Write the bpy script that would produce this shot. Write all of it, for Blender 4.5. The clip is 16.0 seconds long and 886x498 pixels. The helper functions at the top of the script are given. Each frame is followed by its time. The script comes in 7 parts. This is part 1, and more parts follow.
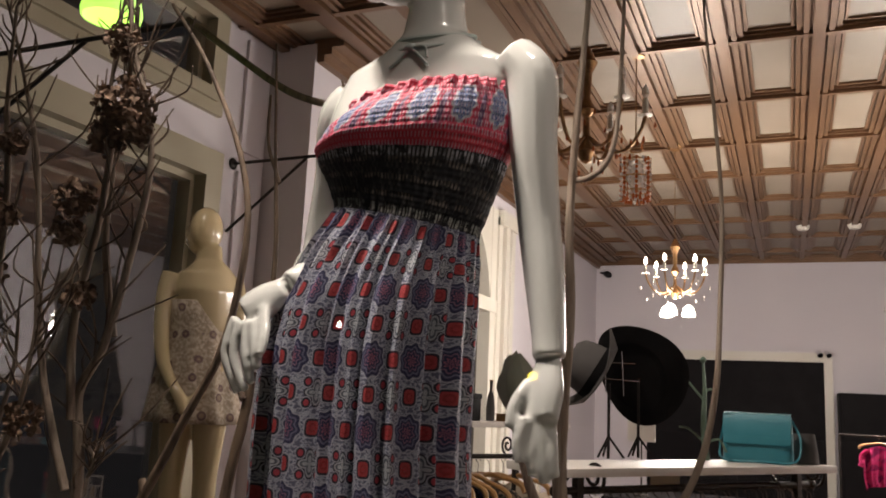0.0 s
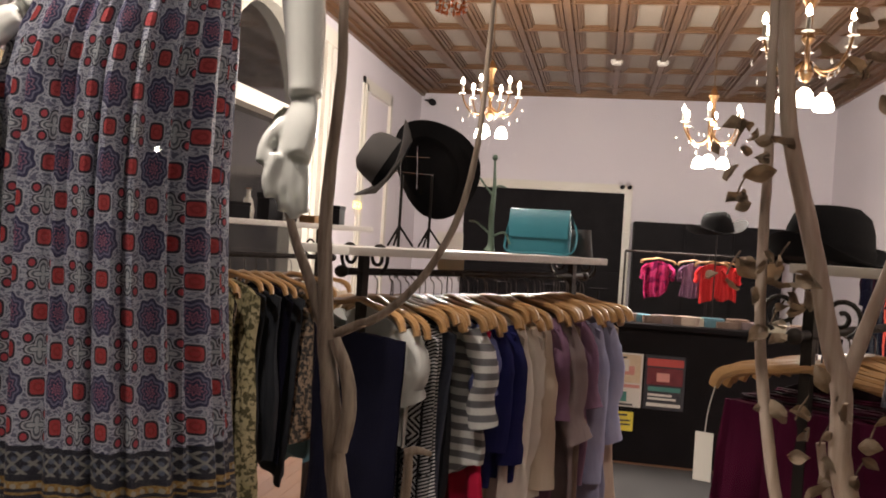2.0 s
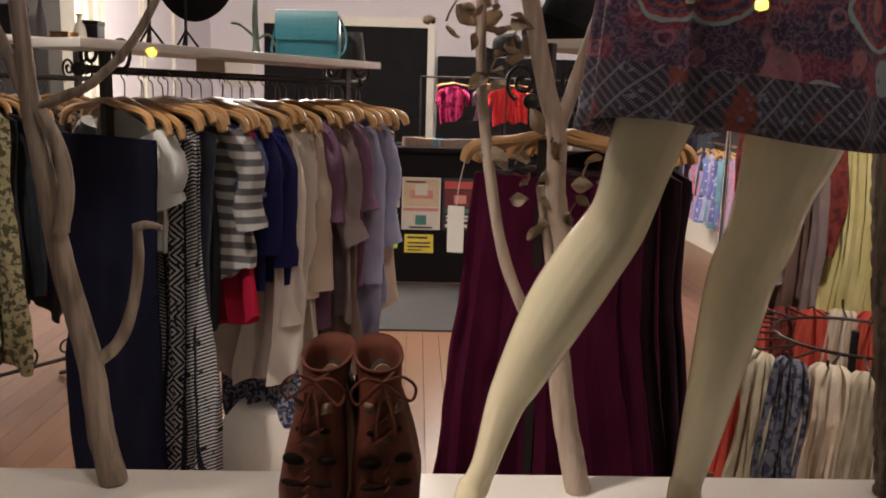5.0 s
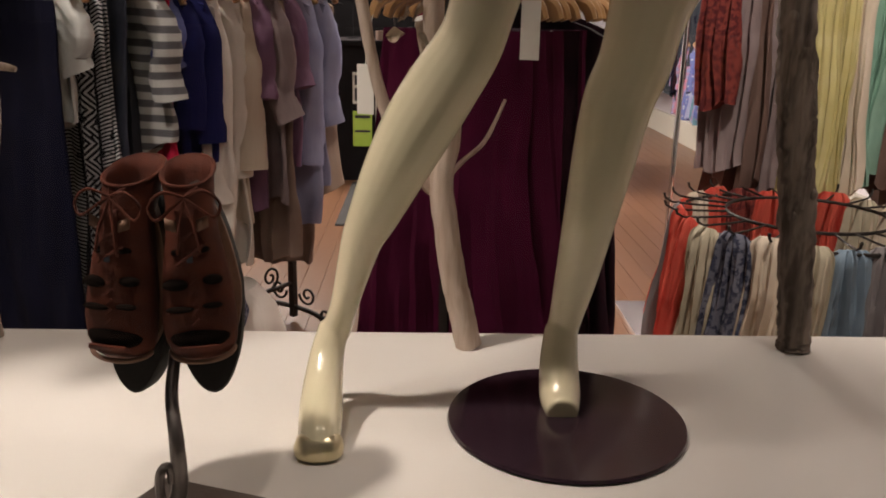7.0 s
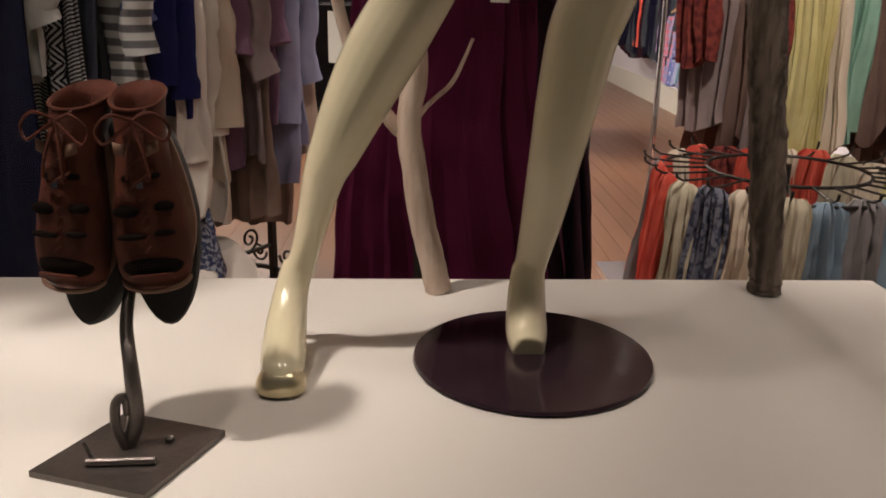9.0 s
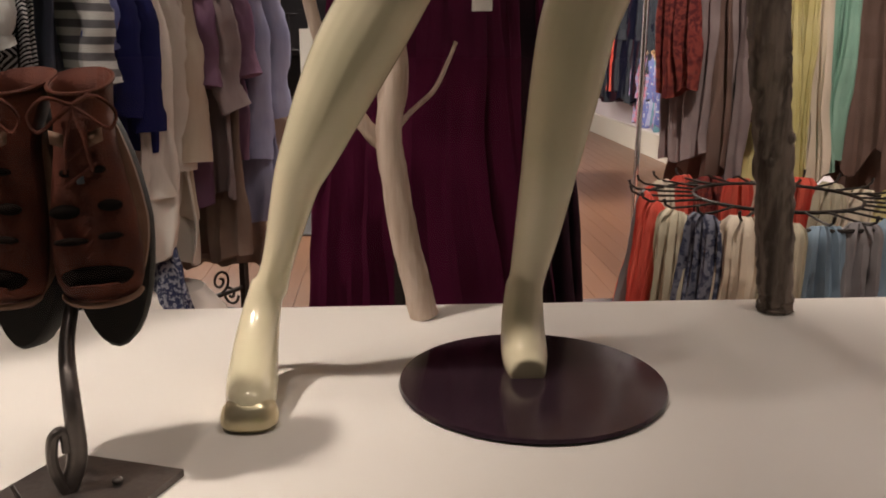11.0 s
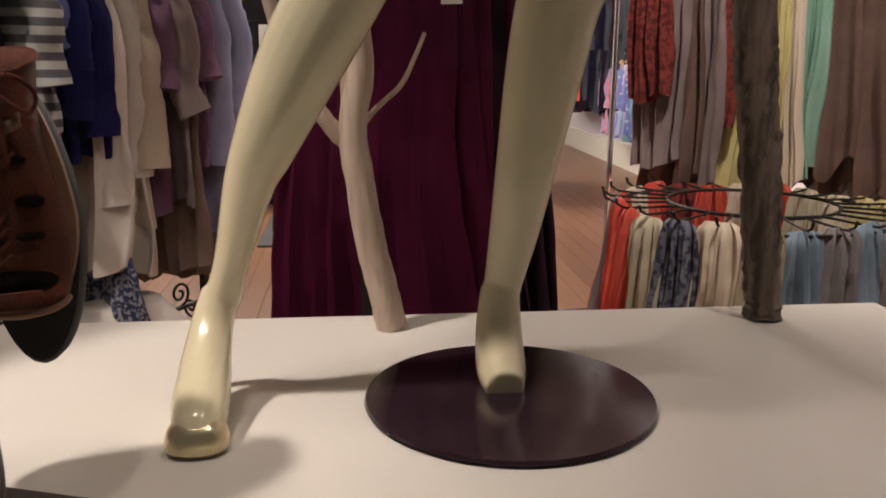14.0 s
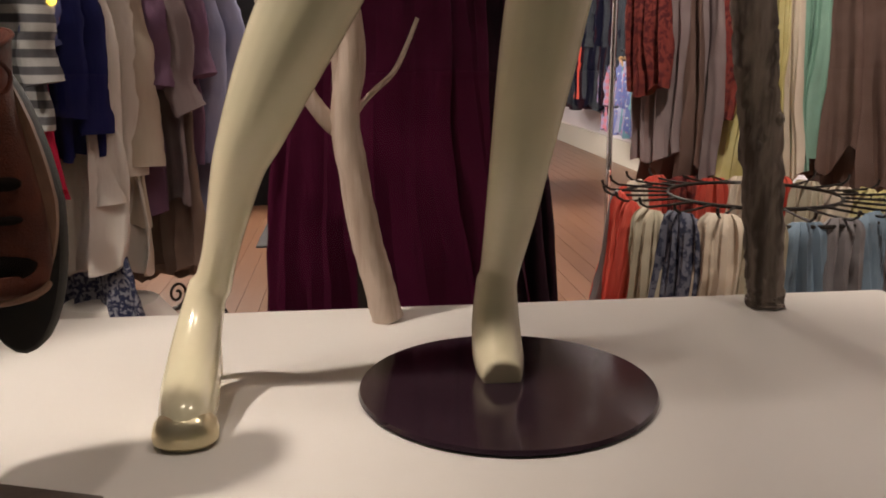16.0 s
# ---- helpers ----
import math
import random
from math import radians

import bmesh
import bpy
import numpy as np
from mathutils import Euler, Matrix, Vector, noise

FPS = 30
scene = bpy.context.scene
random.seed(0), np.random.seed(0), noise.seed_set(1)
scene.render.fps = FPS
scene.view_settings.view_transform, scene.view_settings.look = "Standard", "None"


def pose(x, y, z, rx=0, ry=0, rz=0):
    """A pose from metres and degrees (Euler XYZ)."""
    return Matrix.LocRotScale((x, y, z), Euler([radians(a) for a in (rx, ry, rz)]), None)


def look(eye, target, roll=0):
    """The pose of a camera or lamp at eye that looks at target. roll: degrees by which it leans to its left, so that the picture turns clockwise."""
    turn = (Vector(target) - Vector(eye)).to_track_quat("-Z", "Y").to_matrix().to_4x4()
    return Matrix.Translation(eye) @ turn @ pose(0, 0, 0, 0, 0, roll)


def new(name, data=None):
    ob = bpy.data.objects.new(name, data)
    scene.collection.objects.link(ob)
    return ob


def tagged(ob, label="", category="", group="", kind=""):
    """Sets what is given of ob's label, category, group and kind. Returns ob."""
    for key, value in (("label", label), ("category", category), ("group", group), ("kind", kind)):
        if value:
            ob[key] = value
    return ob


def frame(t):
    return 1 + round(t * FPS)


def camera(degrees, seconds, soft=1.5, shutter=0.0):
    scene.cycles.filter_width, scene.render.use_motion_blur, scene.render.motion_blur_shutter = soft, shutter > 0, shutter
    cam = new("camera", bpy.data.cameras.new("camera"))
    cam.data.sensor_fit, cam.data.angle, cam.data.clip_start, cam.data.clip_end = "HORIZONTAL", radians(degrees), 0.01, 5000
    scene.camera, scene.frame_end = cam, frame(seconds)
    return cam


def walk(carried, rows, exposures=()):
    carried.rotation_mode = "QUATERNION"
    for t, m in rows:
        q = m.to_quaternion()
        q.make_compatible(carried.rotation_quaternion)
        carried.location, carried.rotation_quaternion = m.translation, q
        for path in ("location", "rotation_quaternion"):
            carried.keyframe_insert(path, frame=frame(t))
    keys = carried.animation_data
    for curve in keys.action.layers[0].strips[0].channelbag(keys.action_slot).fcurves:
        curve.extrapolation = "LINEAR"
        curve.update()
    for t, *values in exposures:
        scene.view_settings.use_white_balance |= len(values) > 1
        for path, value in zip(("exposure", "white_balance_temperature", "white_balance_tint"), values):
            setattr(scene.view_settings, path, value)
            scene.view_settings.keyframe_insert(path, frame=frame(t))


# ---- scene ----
cam = camera(55.8, 16.0, soft=1.8, shutter=0.0)
PATH = [
    (0, (0.694, 0.191, 1.629), (-0.065, 2.009, 1.973), 2.7),
    (0.5, (0.698, 0.201, 1.607), (-0.022, 2.047, 1.88), 2.9),
    (1, (0.717, 0.217, 1.561), (0.072, 2.104, 1.723), 3.3),
    (1.5, (0.762, 0.223, 1.523), (0.226, 2.149, 1.583), 3.0),
    (2, (0.804, 0.252, 1.49), (0.438, 2.218, 1.466), 3.6),
    (2.5, (0.844, 0.266, 1.453), (0.566, 2.241, 1.308), 3.2),
    (3, (0.868, 0.284, 1.431), (0.654, 2.26, 1.211), 2.4),
    (3.5, (0.894, 0.29, 1.407), (0.736, 2.265, 1.138), 2.3),
    (4, (0.917, 0.295, 1.393), (0.823, 2.266, 1.067), 2.0),
    (4.5, (0.937, 0.301, 1.361), (0.925, 2.268, 1.001), 2.0),
    (5, (0.974, 0.282, 1.33), (1.044, 2.249, 0.977), 1.7),
    (5.2, (0.994, 0.282, 1.316), (1.103, 2.249, 0.969), 1.5),
    (7.3, (1.22, 0.329, 1.185), (1.267, 2.242, 0.603), 1.0),
    (7.5, (1.223, 0.329, 1.178), (1.268, 2.238, 0.581), 0.9),
    (8, (1.234, 0.321, 1.167), (1.289, 2.224, 0.554), 0.7),
    (8.5, (1.246, 0.318, 1.157), (1.318, 2.217, 0.533), 0.8),
    (9, (1.246, 0.323, 1.14), (1.324, 2.228, 0.534), 1.0),
    (9.2, (1.249, 0.324, 1.131), (1.31, 2.239, 0.556), 0.4),
    (11.5, (1.234, 0.454, 1.043), (1.398, 2.388, 0.56), -0.2),
    (12, (1.248, 0.473, 1.039), (1.442, 2.404, 0.557), -1.0),
    (12.5, (1.247, 0.5, 1.014), (1.502, 2.433, 0.57), -0.7),
    (13, (1.245, 0.505, 1.014), (1.484, 2.442, 0.576), 0.2),
    (13.5, (1.245, 0.507, 1.025), (1.456, 2.444, 0.573), 0.7),
    (14, (1.242, 0.513, 1.019), (1.452, 2.45, 0.565), 0.4),
    (14.5, (1.244, 0.521, 1.006), (1.454, 2.459, 0.56), -0.2),
    (15, (1.253, 0.525, 1.005), (1.463, 2.462, 0.554), -0.4),
    (15.5, (1.246, 0.532, 0.994), (1.473, 2.466, 0.542), -0.2),
    (16, (1.253, 0.532, 0.996), (1.459, 2.469, 0.546), -0.3),
]
walk(cam, [(t, look(eye, target, roll)) for t, eye, target, roll in PATH], [(0, -0.55), (0.8, -0.32), (1.8, -0.05), (3.0, 0.03), (5.2, 0.05), (7.5, -0.03), (9.2, -0.03), (12.0, 0.08), (16, 0.08)])

# ---- light ----
world = bpy.data.worlds.new("night")
scene.world = world
world.use_nodes = True
world.node_tree.nodes["Background"].inputs[0].default_value = (0.09, 0.085, 0.09, 1)
world.node_tree.nodes["Background"].inputs[1].default_value = 0.15


def lamp(name, kind, m, watts, colour, size=0.1, angle=60, blend=0.6):
    data = bpy.data.lights.new(name, kind)
    data.energy, data.color = watts, colour
    if kind == "SPOT":
        data.spot_size, data.spot_blend, data.shadow_soft_size = radians(angle), blend, size
    elif kind == "AREA":
        data.size = size
    else:
        data.shadow_soft_size = size
    ob = new(name, data)
    ob.matrix_world = m
    return ob


WARM = (1.0, 0.90, 0.80)
# unseen ceiling spotlights: four above the window display, two added to brighten the racks
for eye, aim, watts, angle in (((-0.30, 1.10, 3.45), (0.1, 1.48, 1.7), 330, 48), ((0.75, 1.0, 3.4), (0.58, 1.45, 0.7), 54, 66), ((2.1, 1.0, 3.4), (1.55, 1.45, 0.8), 56, 66), ((-1.3, 2.5, 3.45), (-1.85, 3.35, 1.6), 38, 42), ((-0.35, 1.9, 3.5), (0.30, 3.2, 1.10), 205, 58), ((2.2, 1.9, 3.5), (2.75, 3.5, 0.7), 350, 75)):
    lamp("unseen_spot", "SPOT", look(eye, aim), watts, (1.0, 0.865, 0.755), 0.10, angle)
# the lit chandeliers
for place, watts in (((-0.09, 6.65, 2.3), 260), ((1.56, 6.65, 2.15), 300), ((1.72, 4.5, 2.1), 45)):
    lamp("chandelier_light", "POINT", Matrix.Translation(place), watts, WARM, 0.30)

# ---- materials ----


class S:
    """A socket of a node tree, with arithmetic."""

    def __init__(self, tree, out):
        self.tree, self.out = tree, out

    def op(self, name, *others):
        n = self.tree.nodes.new("ShaderNodeMath")
        n.operation = name
        for slot, v in zip(n.inputs, (self, *others)):
            if isinstance(v, S):
                self.tree.links.new(v.out, slot)
            else:
                slot.default_value = v
        return S(self.tree, n.outputs[0])

    def __add__(self, o): return self.op("ADD", o)
    def __radd__(self, o): return self.op("ADD", o)
    def __sub__(self, o): return self.op("SUBTRACT", o)
    def __rsub__(self, o): return (self * -1.0) + o
    def __mul__(self, o): return self.op("MULTIPLY", o)
    def __rmul__(self, o): return self.op("MULTIPLY", o)
    def __truediv__(self, o): return self.op("DIVIDE", o)
    def __lt__(self, o): return self.op("LESS_THAN", o)
    def __gt__(self, o): return self.op("GREATER_THAN", o)
    def frac(self): return self.op("FRACT")
    def floor(self): return self.op("FLOOR")
    def sin(self): return self.op("SINE")
    def abs(self): return self.op("ABSOLUTE")
    def max(self, o): return self.op("MAXIMUM", o)
    def min(self, o): return self.op("MINIMUM", o)
    def mod(self, o): return self.op("FLOORED_MODULO", o)
    def pow(self, o): return self.op("POWER", o)
    def hyp(self, o): return (self * self + o * o).op("SQRT")
    def cut(self, a, b):
        """0 at a, 1 at b, smooth between."""
        n = self.tree.nodes.new("ShaderNodeMapRange")
        n.interpolation_type = "SMOOTHSTEP"
        self.tree.links.new(self.out, n.inputs[0])
        n.inputs[1].default_value, n.inputs[2].default_value = a, b
        return S(self.tree, n.outputs[0])


class Mat:
    def __init__(self, name, rough=0.6, metal=0.0, **more):
        self.m = bpy.data.materials.new(name)
        self.m.use_nodes = True
        self.tree = self.m.node_tree
        self.bsdf = self.tree.nodes["Principled BSDF"]
        self.bsdf.inputs["Roughness"].default_value = rough
        self.bsdf.inputs["Metallic"].default_value = metal
        for k, v in more.items():
            self.bsdf.inputs[k.replace("_", " ")].default_value = v

    def xyz(self, kind="Object"):
        t = self.tree.nodes.new("ShaderNodeTexCoord")
        x = self.tree.nodes.new("ShaderNodeSeparateXYZ")
        self.tree.links.new(t.outputs[kind], x.inputs[0])
        return [S(self.tree, o) for o in x.outputs]

    def vec(self, *c):
        n = self.tree.nodes.new("ShaderNodeCombineXYZ")
        for slot, v in zip(n.inputs, c):
            if isinstance(v, S):
                self.tree.links.new(v.out, slot)
            else:
                slot.default_value = v
        return S(self.tree, n.outputs[0])

    def noise(self, scale, detail=4.0, vec=None, rough=0.55):
        n = self.tree.nodes.new("ShaderNodeTexNoise")
        n.inputs["Scale"].default_value, n.inputs["Detail"].default_value, n.inputs["Roughness"].default_value = scale, detail, rough
        if vec is None:
            t = self.tree.nodes.new("ShaderNodeTexCoord")
            self.tree.links.new(t.outputs["Object"], n.inputs["Vector"])
        else:
            self.tree.links.new(vec.out, n.inputs["Vector"])
        return S(self.tree, n.outputs[0])

    def cells(self, scale, vec=None, feature="F1"):
        n = self.tree.nodes.new("ShaderNodeTexVoronoi")
        n.feature = feature
        n.inputs["Scale"].default_value = scale
        if vec is None:
            t = self.tree.nodes.new("ShaderNodeTexCoord")
            self.tree.links.new(t.outputs["Object"], n.inputs["Vector"])
        else:
            self.tree.links.new(vec.out, n.inputs["Vector"])
        return S(self.tree, n.outputs["Distance"])

    def rand(self):
        n = self.tree.nodes.new("ShaderNodeObjectInfo")
        return S(self.tree, n.outputs["Random"])

    def mix(self, fac, a, b):
        n = self.tree.nodes.new("ShaderNodeMix")
        n.data_type = "RGBA"
        for slot, v in ((n.inputs[0], fac), (n.inputs[6], a), (n.inputs[7], b)):
            if isinstance(v, S):
                self.tree.links.new(v.out, slot)
            elif isinstance(v, tuple):
                slot.default_value = (*v[:3], 1)
            else:
                slot.default_value = v
        return S(self.tree, n.outputs[2])

    def colour(self, c):
        if isinstance(c, S):
            self.tree.links.new(c.out, self.bsdf.inputs["Base Color"])
        else:
            self.bsdf.inputs["Base Color"].default_value = (*c[:3], 1)
        return self

    def rough(self, v):
        self.tree.links.new(v.out, self.bsdf.inputs["Roughness"])
        return self

    def bump(self, height, strength=0.3, dist=0.01):
        n = self.tree.nodes.new("ShaderNodeBump")
        n.inputs["Strength"].default_value, n.inputs["Distance"].default_value = strength, dist
        self.tree.links.new(height.out, n.inputs["Height"])
        self.tree.links.new(n.outputs[0], self.bsdf.inputs["Normal"])
        return self


def mottled(name, a, b, scale=8.0, rough=0.6, metal=0.0, bump=0.15, fine=90.0, dist=0.004, **more):
    """A plain surface with wear at two scales."""
    m = Mat(name, rough, metal, **more)
    n = m.noise(scale) * 0.65 + m.noise(fine, 3.0) * 0.35
    m.colour(m.mix(n.cut(0.3, 0.7), a, b))
    if bump:
        m.bump(m.noise(fine, 3.0), bump, dist)
    return m.m


def glow(name, colour, strength):
    m = Mat(name, 0.4)
    m.colour((0.8, 0.8, 0.75))
    m.bsdf.inputs["Emission Color"].default_value = (*colour, 1)
    m.bsdf.inputs["Emission Strength"].default_value = strength
    return m.m


WALL = mottled("lavender_wall_paint", (0.66, 0.62, 0.67), (0.72, 0.68, 0.72), 1.5, 0.7, bump=0.08)
TRIM = mottled("cream_gloss_paint", (0.66, 0.62, 0.54), (0.72, 0.69, 0.62), 3.0, 0.4, bump=0.05)
WHITE = mottled("white_painted_board", (0.70, 0.66, 0.61), (0.78, 0.75, 0.71), 2.2, 0.45, bump=0.08, fine=60)
PANEL = mottled("cream_tin", (0.22, 0.175, 0.135), (0.29, 0.24, 0.19), 2.0, 0.45, bump=0.1, fine=25)
COPPER = mottled("copper_painted_tin", (0.13, 0.068, 0.036), (0.20, 0.11, 0.058), 4.0, 0.38, 0.35, bump=0.2, fine=40)
BLACK = mottled("black_painted_wood", (0.005, 0.004, 0.005), (0.010, 0.0085, 0.010), 6.0, 0.6, Specular_IOR_Level=0.1)
IRON = mottled("wrought_iron", (0.016, 0.013, 0.012), (0.035, 0.028, 0.024), 30.0, 0.5, 0.6)
STEEL = mottled("dark_brushed_steel", (0.10, 0.085, 0.08), (0.16, 0.14, 0.13), 12.0, 0.35, 0.8, fine=200)
CHROME = mottled("chrome", (0.7, 0.7, 0.7), (0.8, 0.8, 0.8), 20, 0.15, 1.0, bump=0)
HANGER = mottled("varnished_beech", (0.31, 0.17, 0.07), (0.41, 0.24, 0.105), 14.0, 0.35, bump=0.1)
GLOSSWHITE = mottled("white_gloss_mannequin", (0.68, 0.69, 0.66), (0.72, 0.73, 0.70), 2.0, 0.16, bump=0.0, Coat_Weight=0.5)
PEARL = mottled("cream_pearl_mannequin", (0.72, 0.67, 0.46), (0.85, 0.75, 0.53), 5.0, 0.2, 0.05, bump=0.0, fine=11.0, Coat_Weight=0.4)
CREAM = mottled("cream_mannequin_lacquer", (0.62, 0.50, 0.30), (0.68, 0.56, 0.36), 3.0, 0.18, bump=0.0, Coat_Weight=0.6)
GOLD = mottled("worn_gold_leaf", (0.70, 0.60, 0.36), (0.80, 0.72, 0.50), 30.0, 0.28, 0.8)
BRASS = mottled("aged_brass", (0.20, 0.10, 0.05), (0.36, 0.22, 0.10), 40.0, 0.35, 0.9)
CASING = mottled("aged_cream_paint", (0.34, 0.30, 0.215), (0.43, 0.385, 0.285), 3.0, 0.45, bump=0.08)
AMBER = mottled("amber_beads", (0.45, 0.10, 0.03), (0.60, 0.22, 0.08), 30.0, 0.1, bump=0, Transmission_Weight=0.4)
CRYSTAL = mottled("crystal_drops", (0.8, 0.75, 0.7), (0.9, 0.85, 0.8), 30.0, 0.05, bump=0, Transmission_Weight=0.6)
BULB = glow("lit_bulb", (1.0, 0.84, 0.66), 26.0)
CUP = glow("lit_glass_cup", (1.0, 0.87, 0.72), 13.0)
LIME = glow("lime_glass_shade", (0.45, 0.85, 0.10), 2.2)
FELT_G = mottled("grey_felt", (0.065, 0.060, 0.060), (0.095, 0.088, 0.085), 10, 0.95, bump=0.3, fine=200)
FELT_B = mottled("black_felt", (0.005, 0.0045, 0.005), (0.010, 0.009, 0.009), 10, 0.95, bump=0.3, fine=200, Specular_IOR_Level=0.1)
TEAL = mottled("teal_leather", (0.034, 0.21, 0.27), (0.052, 0.26, 0.33), 15, 0.4, bump=0.3, fine=120)
SUEDE = mottled("rust_brown_suede", (0.038, 0.0065, 0.0025), (0.096, 0.019, 0.006), 28, 0.75, bump=0.5, fine=420, Specular_IOR_Level=0.25)
# near-black colour that paints the shade inside the sandals' openings
CAVITY = mottled("shoe_gap_shade", (0.003, 0.0015, 0.001), (0.006, 0.003, 0.002), 30, 0.9, Specular_IOR_Level=0.05)
SOLE = mottled("black_rubber_sole", (0.008, 0.007, 0.0065), (0.018, 0.015, 0.013), 20, 0.75, Specular_IOR_Level=0.2)
WELT = mottled("brown_leather_edge", (0.13, 0.062, 0.034), (0.20, 0.10, 0.058), 30, 0.7)
LEAF = mottled("dry_leaf", (0.30, 0.225, 0.16), (0.44, 0.35, 0.26), 25, 0.8, bump=0.4)
PETAL = mottled("dry_hydrangea_petal", (0.10, 0.058, 0.036), (0.22, 0.14, 0.09), 30, 0.85, bump=0.4)
PAPER = mottled("paper", (0.62, 0.60, 0.55), (0.70, 0.68, 0.63), 4, 0.8, bump=0)
MATG = mottled("grey_floor_mat", (0.034, 0.033, 0.035), (0.052, 0.050, 0.051), 5, 0.95, bump=0.4, fine=200)
PAVING = mottled("pavement_concrete", (0.16, 0.155, 0.15), (0.24, 0.23, 0.22), 2, 0.9, bump=0.3)
ASPHALT = mottled("asphalt", (0.04, 0.04, 0.04), (0.06, 0.06, 0.06), 3, 0.95, bump=0.3)


def bark(name, a, b, c, deep=0.008):
    m = Mat(name, 0.75)
    x, y, z = m.xyz()
    streak = m.noise(1.0, 5.0, m.vec(x * 55.0, y * 55.0, z * 5.0))
    m.colour(m.mix(streak.cut(0.35, 0.7), m.mix(m.noise(7.0), a, b), c))
    m.bump(streak, 0.7, deep)
    return m.m


DRIFT = bark("pale_driftwood", (0.50, 0.40, 0.33), (0.60, 0.50, 0.42), (0.38, 0.285, 0.22), 0.003)
GREYDRIFT = bark("grey_driftwood", (0.26, 0.20, 0.155), (0.36, 0.29, 0.23), (0.13, 0.09, 0.062))
TWIG = bark("brown_twig_bark", (0.14, 0.095, 0.062), (0.22, 0.155, 0.105), (0.065, 0.042, 0.03))
ROUGHLOG = bark("weathered_grey_bark", (0.21, 0.165, 0.135), (0.32, 0.26, 0.22), (0.06, 0.042, 0.032), 0.02)


def wood_floor():
    m = Mat("oak_strip_floor", 0.32)
    n = m.rand()
    x, y, z = m.xyz()
    grain = m.noise(1.0, 6.0, m.vec(x * 6.0, y * 90.0, n * 37.0))
    c = m.mix(n, (0.17, 0.082, 0.046), (0.215, 0.108, 0.062))
    c = m.mix(grain.cut(0.4, 0.75) * 0.5, c, (0.17, 0.078, 0.036))
    m.colour(c)
    m.bump(grain, 0.1, 0.002)
    return m.m


OAK = wood_floor()


def fabric(name, a, b=None, kind="plain", c=(0.02, 0.02, 0.03), scale=1.0):
    """Cloth: a and b its colours, c the colour of its print."""
    m = Mat(name, 0.92, Specular_IOR_Level=0.06)
    b = b or tuple(v * 0.8 for v in a)
    x, y, z = m.xyz()
    col = m.mix(m.noise(9.0).cut(0.3, 0.7), a, b)
    s = scale
    if kind == "stripe":
        col = m.mix(((z * (24 * s) + m.noise(5.0) * 0.3).frac() - 0.5).abs().cut(0.22, 0.28), col, c)
    elif kind == "aztec":
        lane = (y * (13 * s)).floor()
        a = ((y * (13 * s)).frac() - 0.5).abs()
        odd = lane.mod(2.0)
        dia = (a * 2.0 + ((z * (11 * s) + lane * 0.37).frac() - 0.5).abs() * 2.0)
        bands = ((dia * 2.6).frac() - 0.5).abs().cut(0.2, 0.26)
        tick = ((z * (95 * s) + a * 3.0).frac() - 0.5).abs().cut(0.2, 0.28)
        f = bands * (1.0 - odd) + tick * odd
        f = f.max(a.cut(0.42, 0.45)).max(m.noise(30.0).cut(0.60, 0.64))
        col = m.mix(f, col, c)
    elif kind == "floral":
        n = m.cells(26.0 * s)
        col = m.mix(n.cut(0.30, 0.20), col, c)
        col = m.mix(m.cells(41.0 * s).cut(0.22, 0.1), col, (0.35, 0.10, 0.07))
    elif kind == "blotch":
        col = m.mix(m.noise(22.0 * s, 6.0).cut(0.47, 0.56), col, c)
    elif kind == "plaid":
        f = ((y * (18 * s)).frac() - 0.5).abs().cut(0.3, 0.2) * 0.6 + ((z * (18 * s)).frac() - 0.5).abs().cut(0.3, 0.2) * 0.4
        col = m.mix(f, col, c)
    m.colour(col)
    crease = m.noise(1.0, 4.0, m.vec(x * 26.0, y * 26.0, z * 6.0))
    rumple = m.noise(1.0, 5.0, m.vec(x * 60.0, y * 60.0, z * 22.0))
    m.bump(crease * 0.8 + rumple * 0.2, 0.6, 0.012)
    return m.m


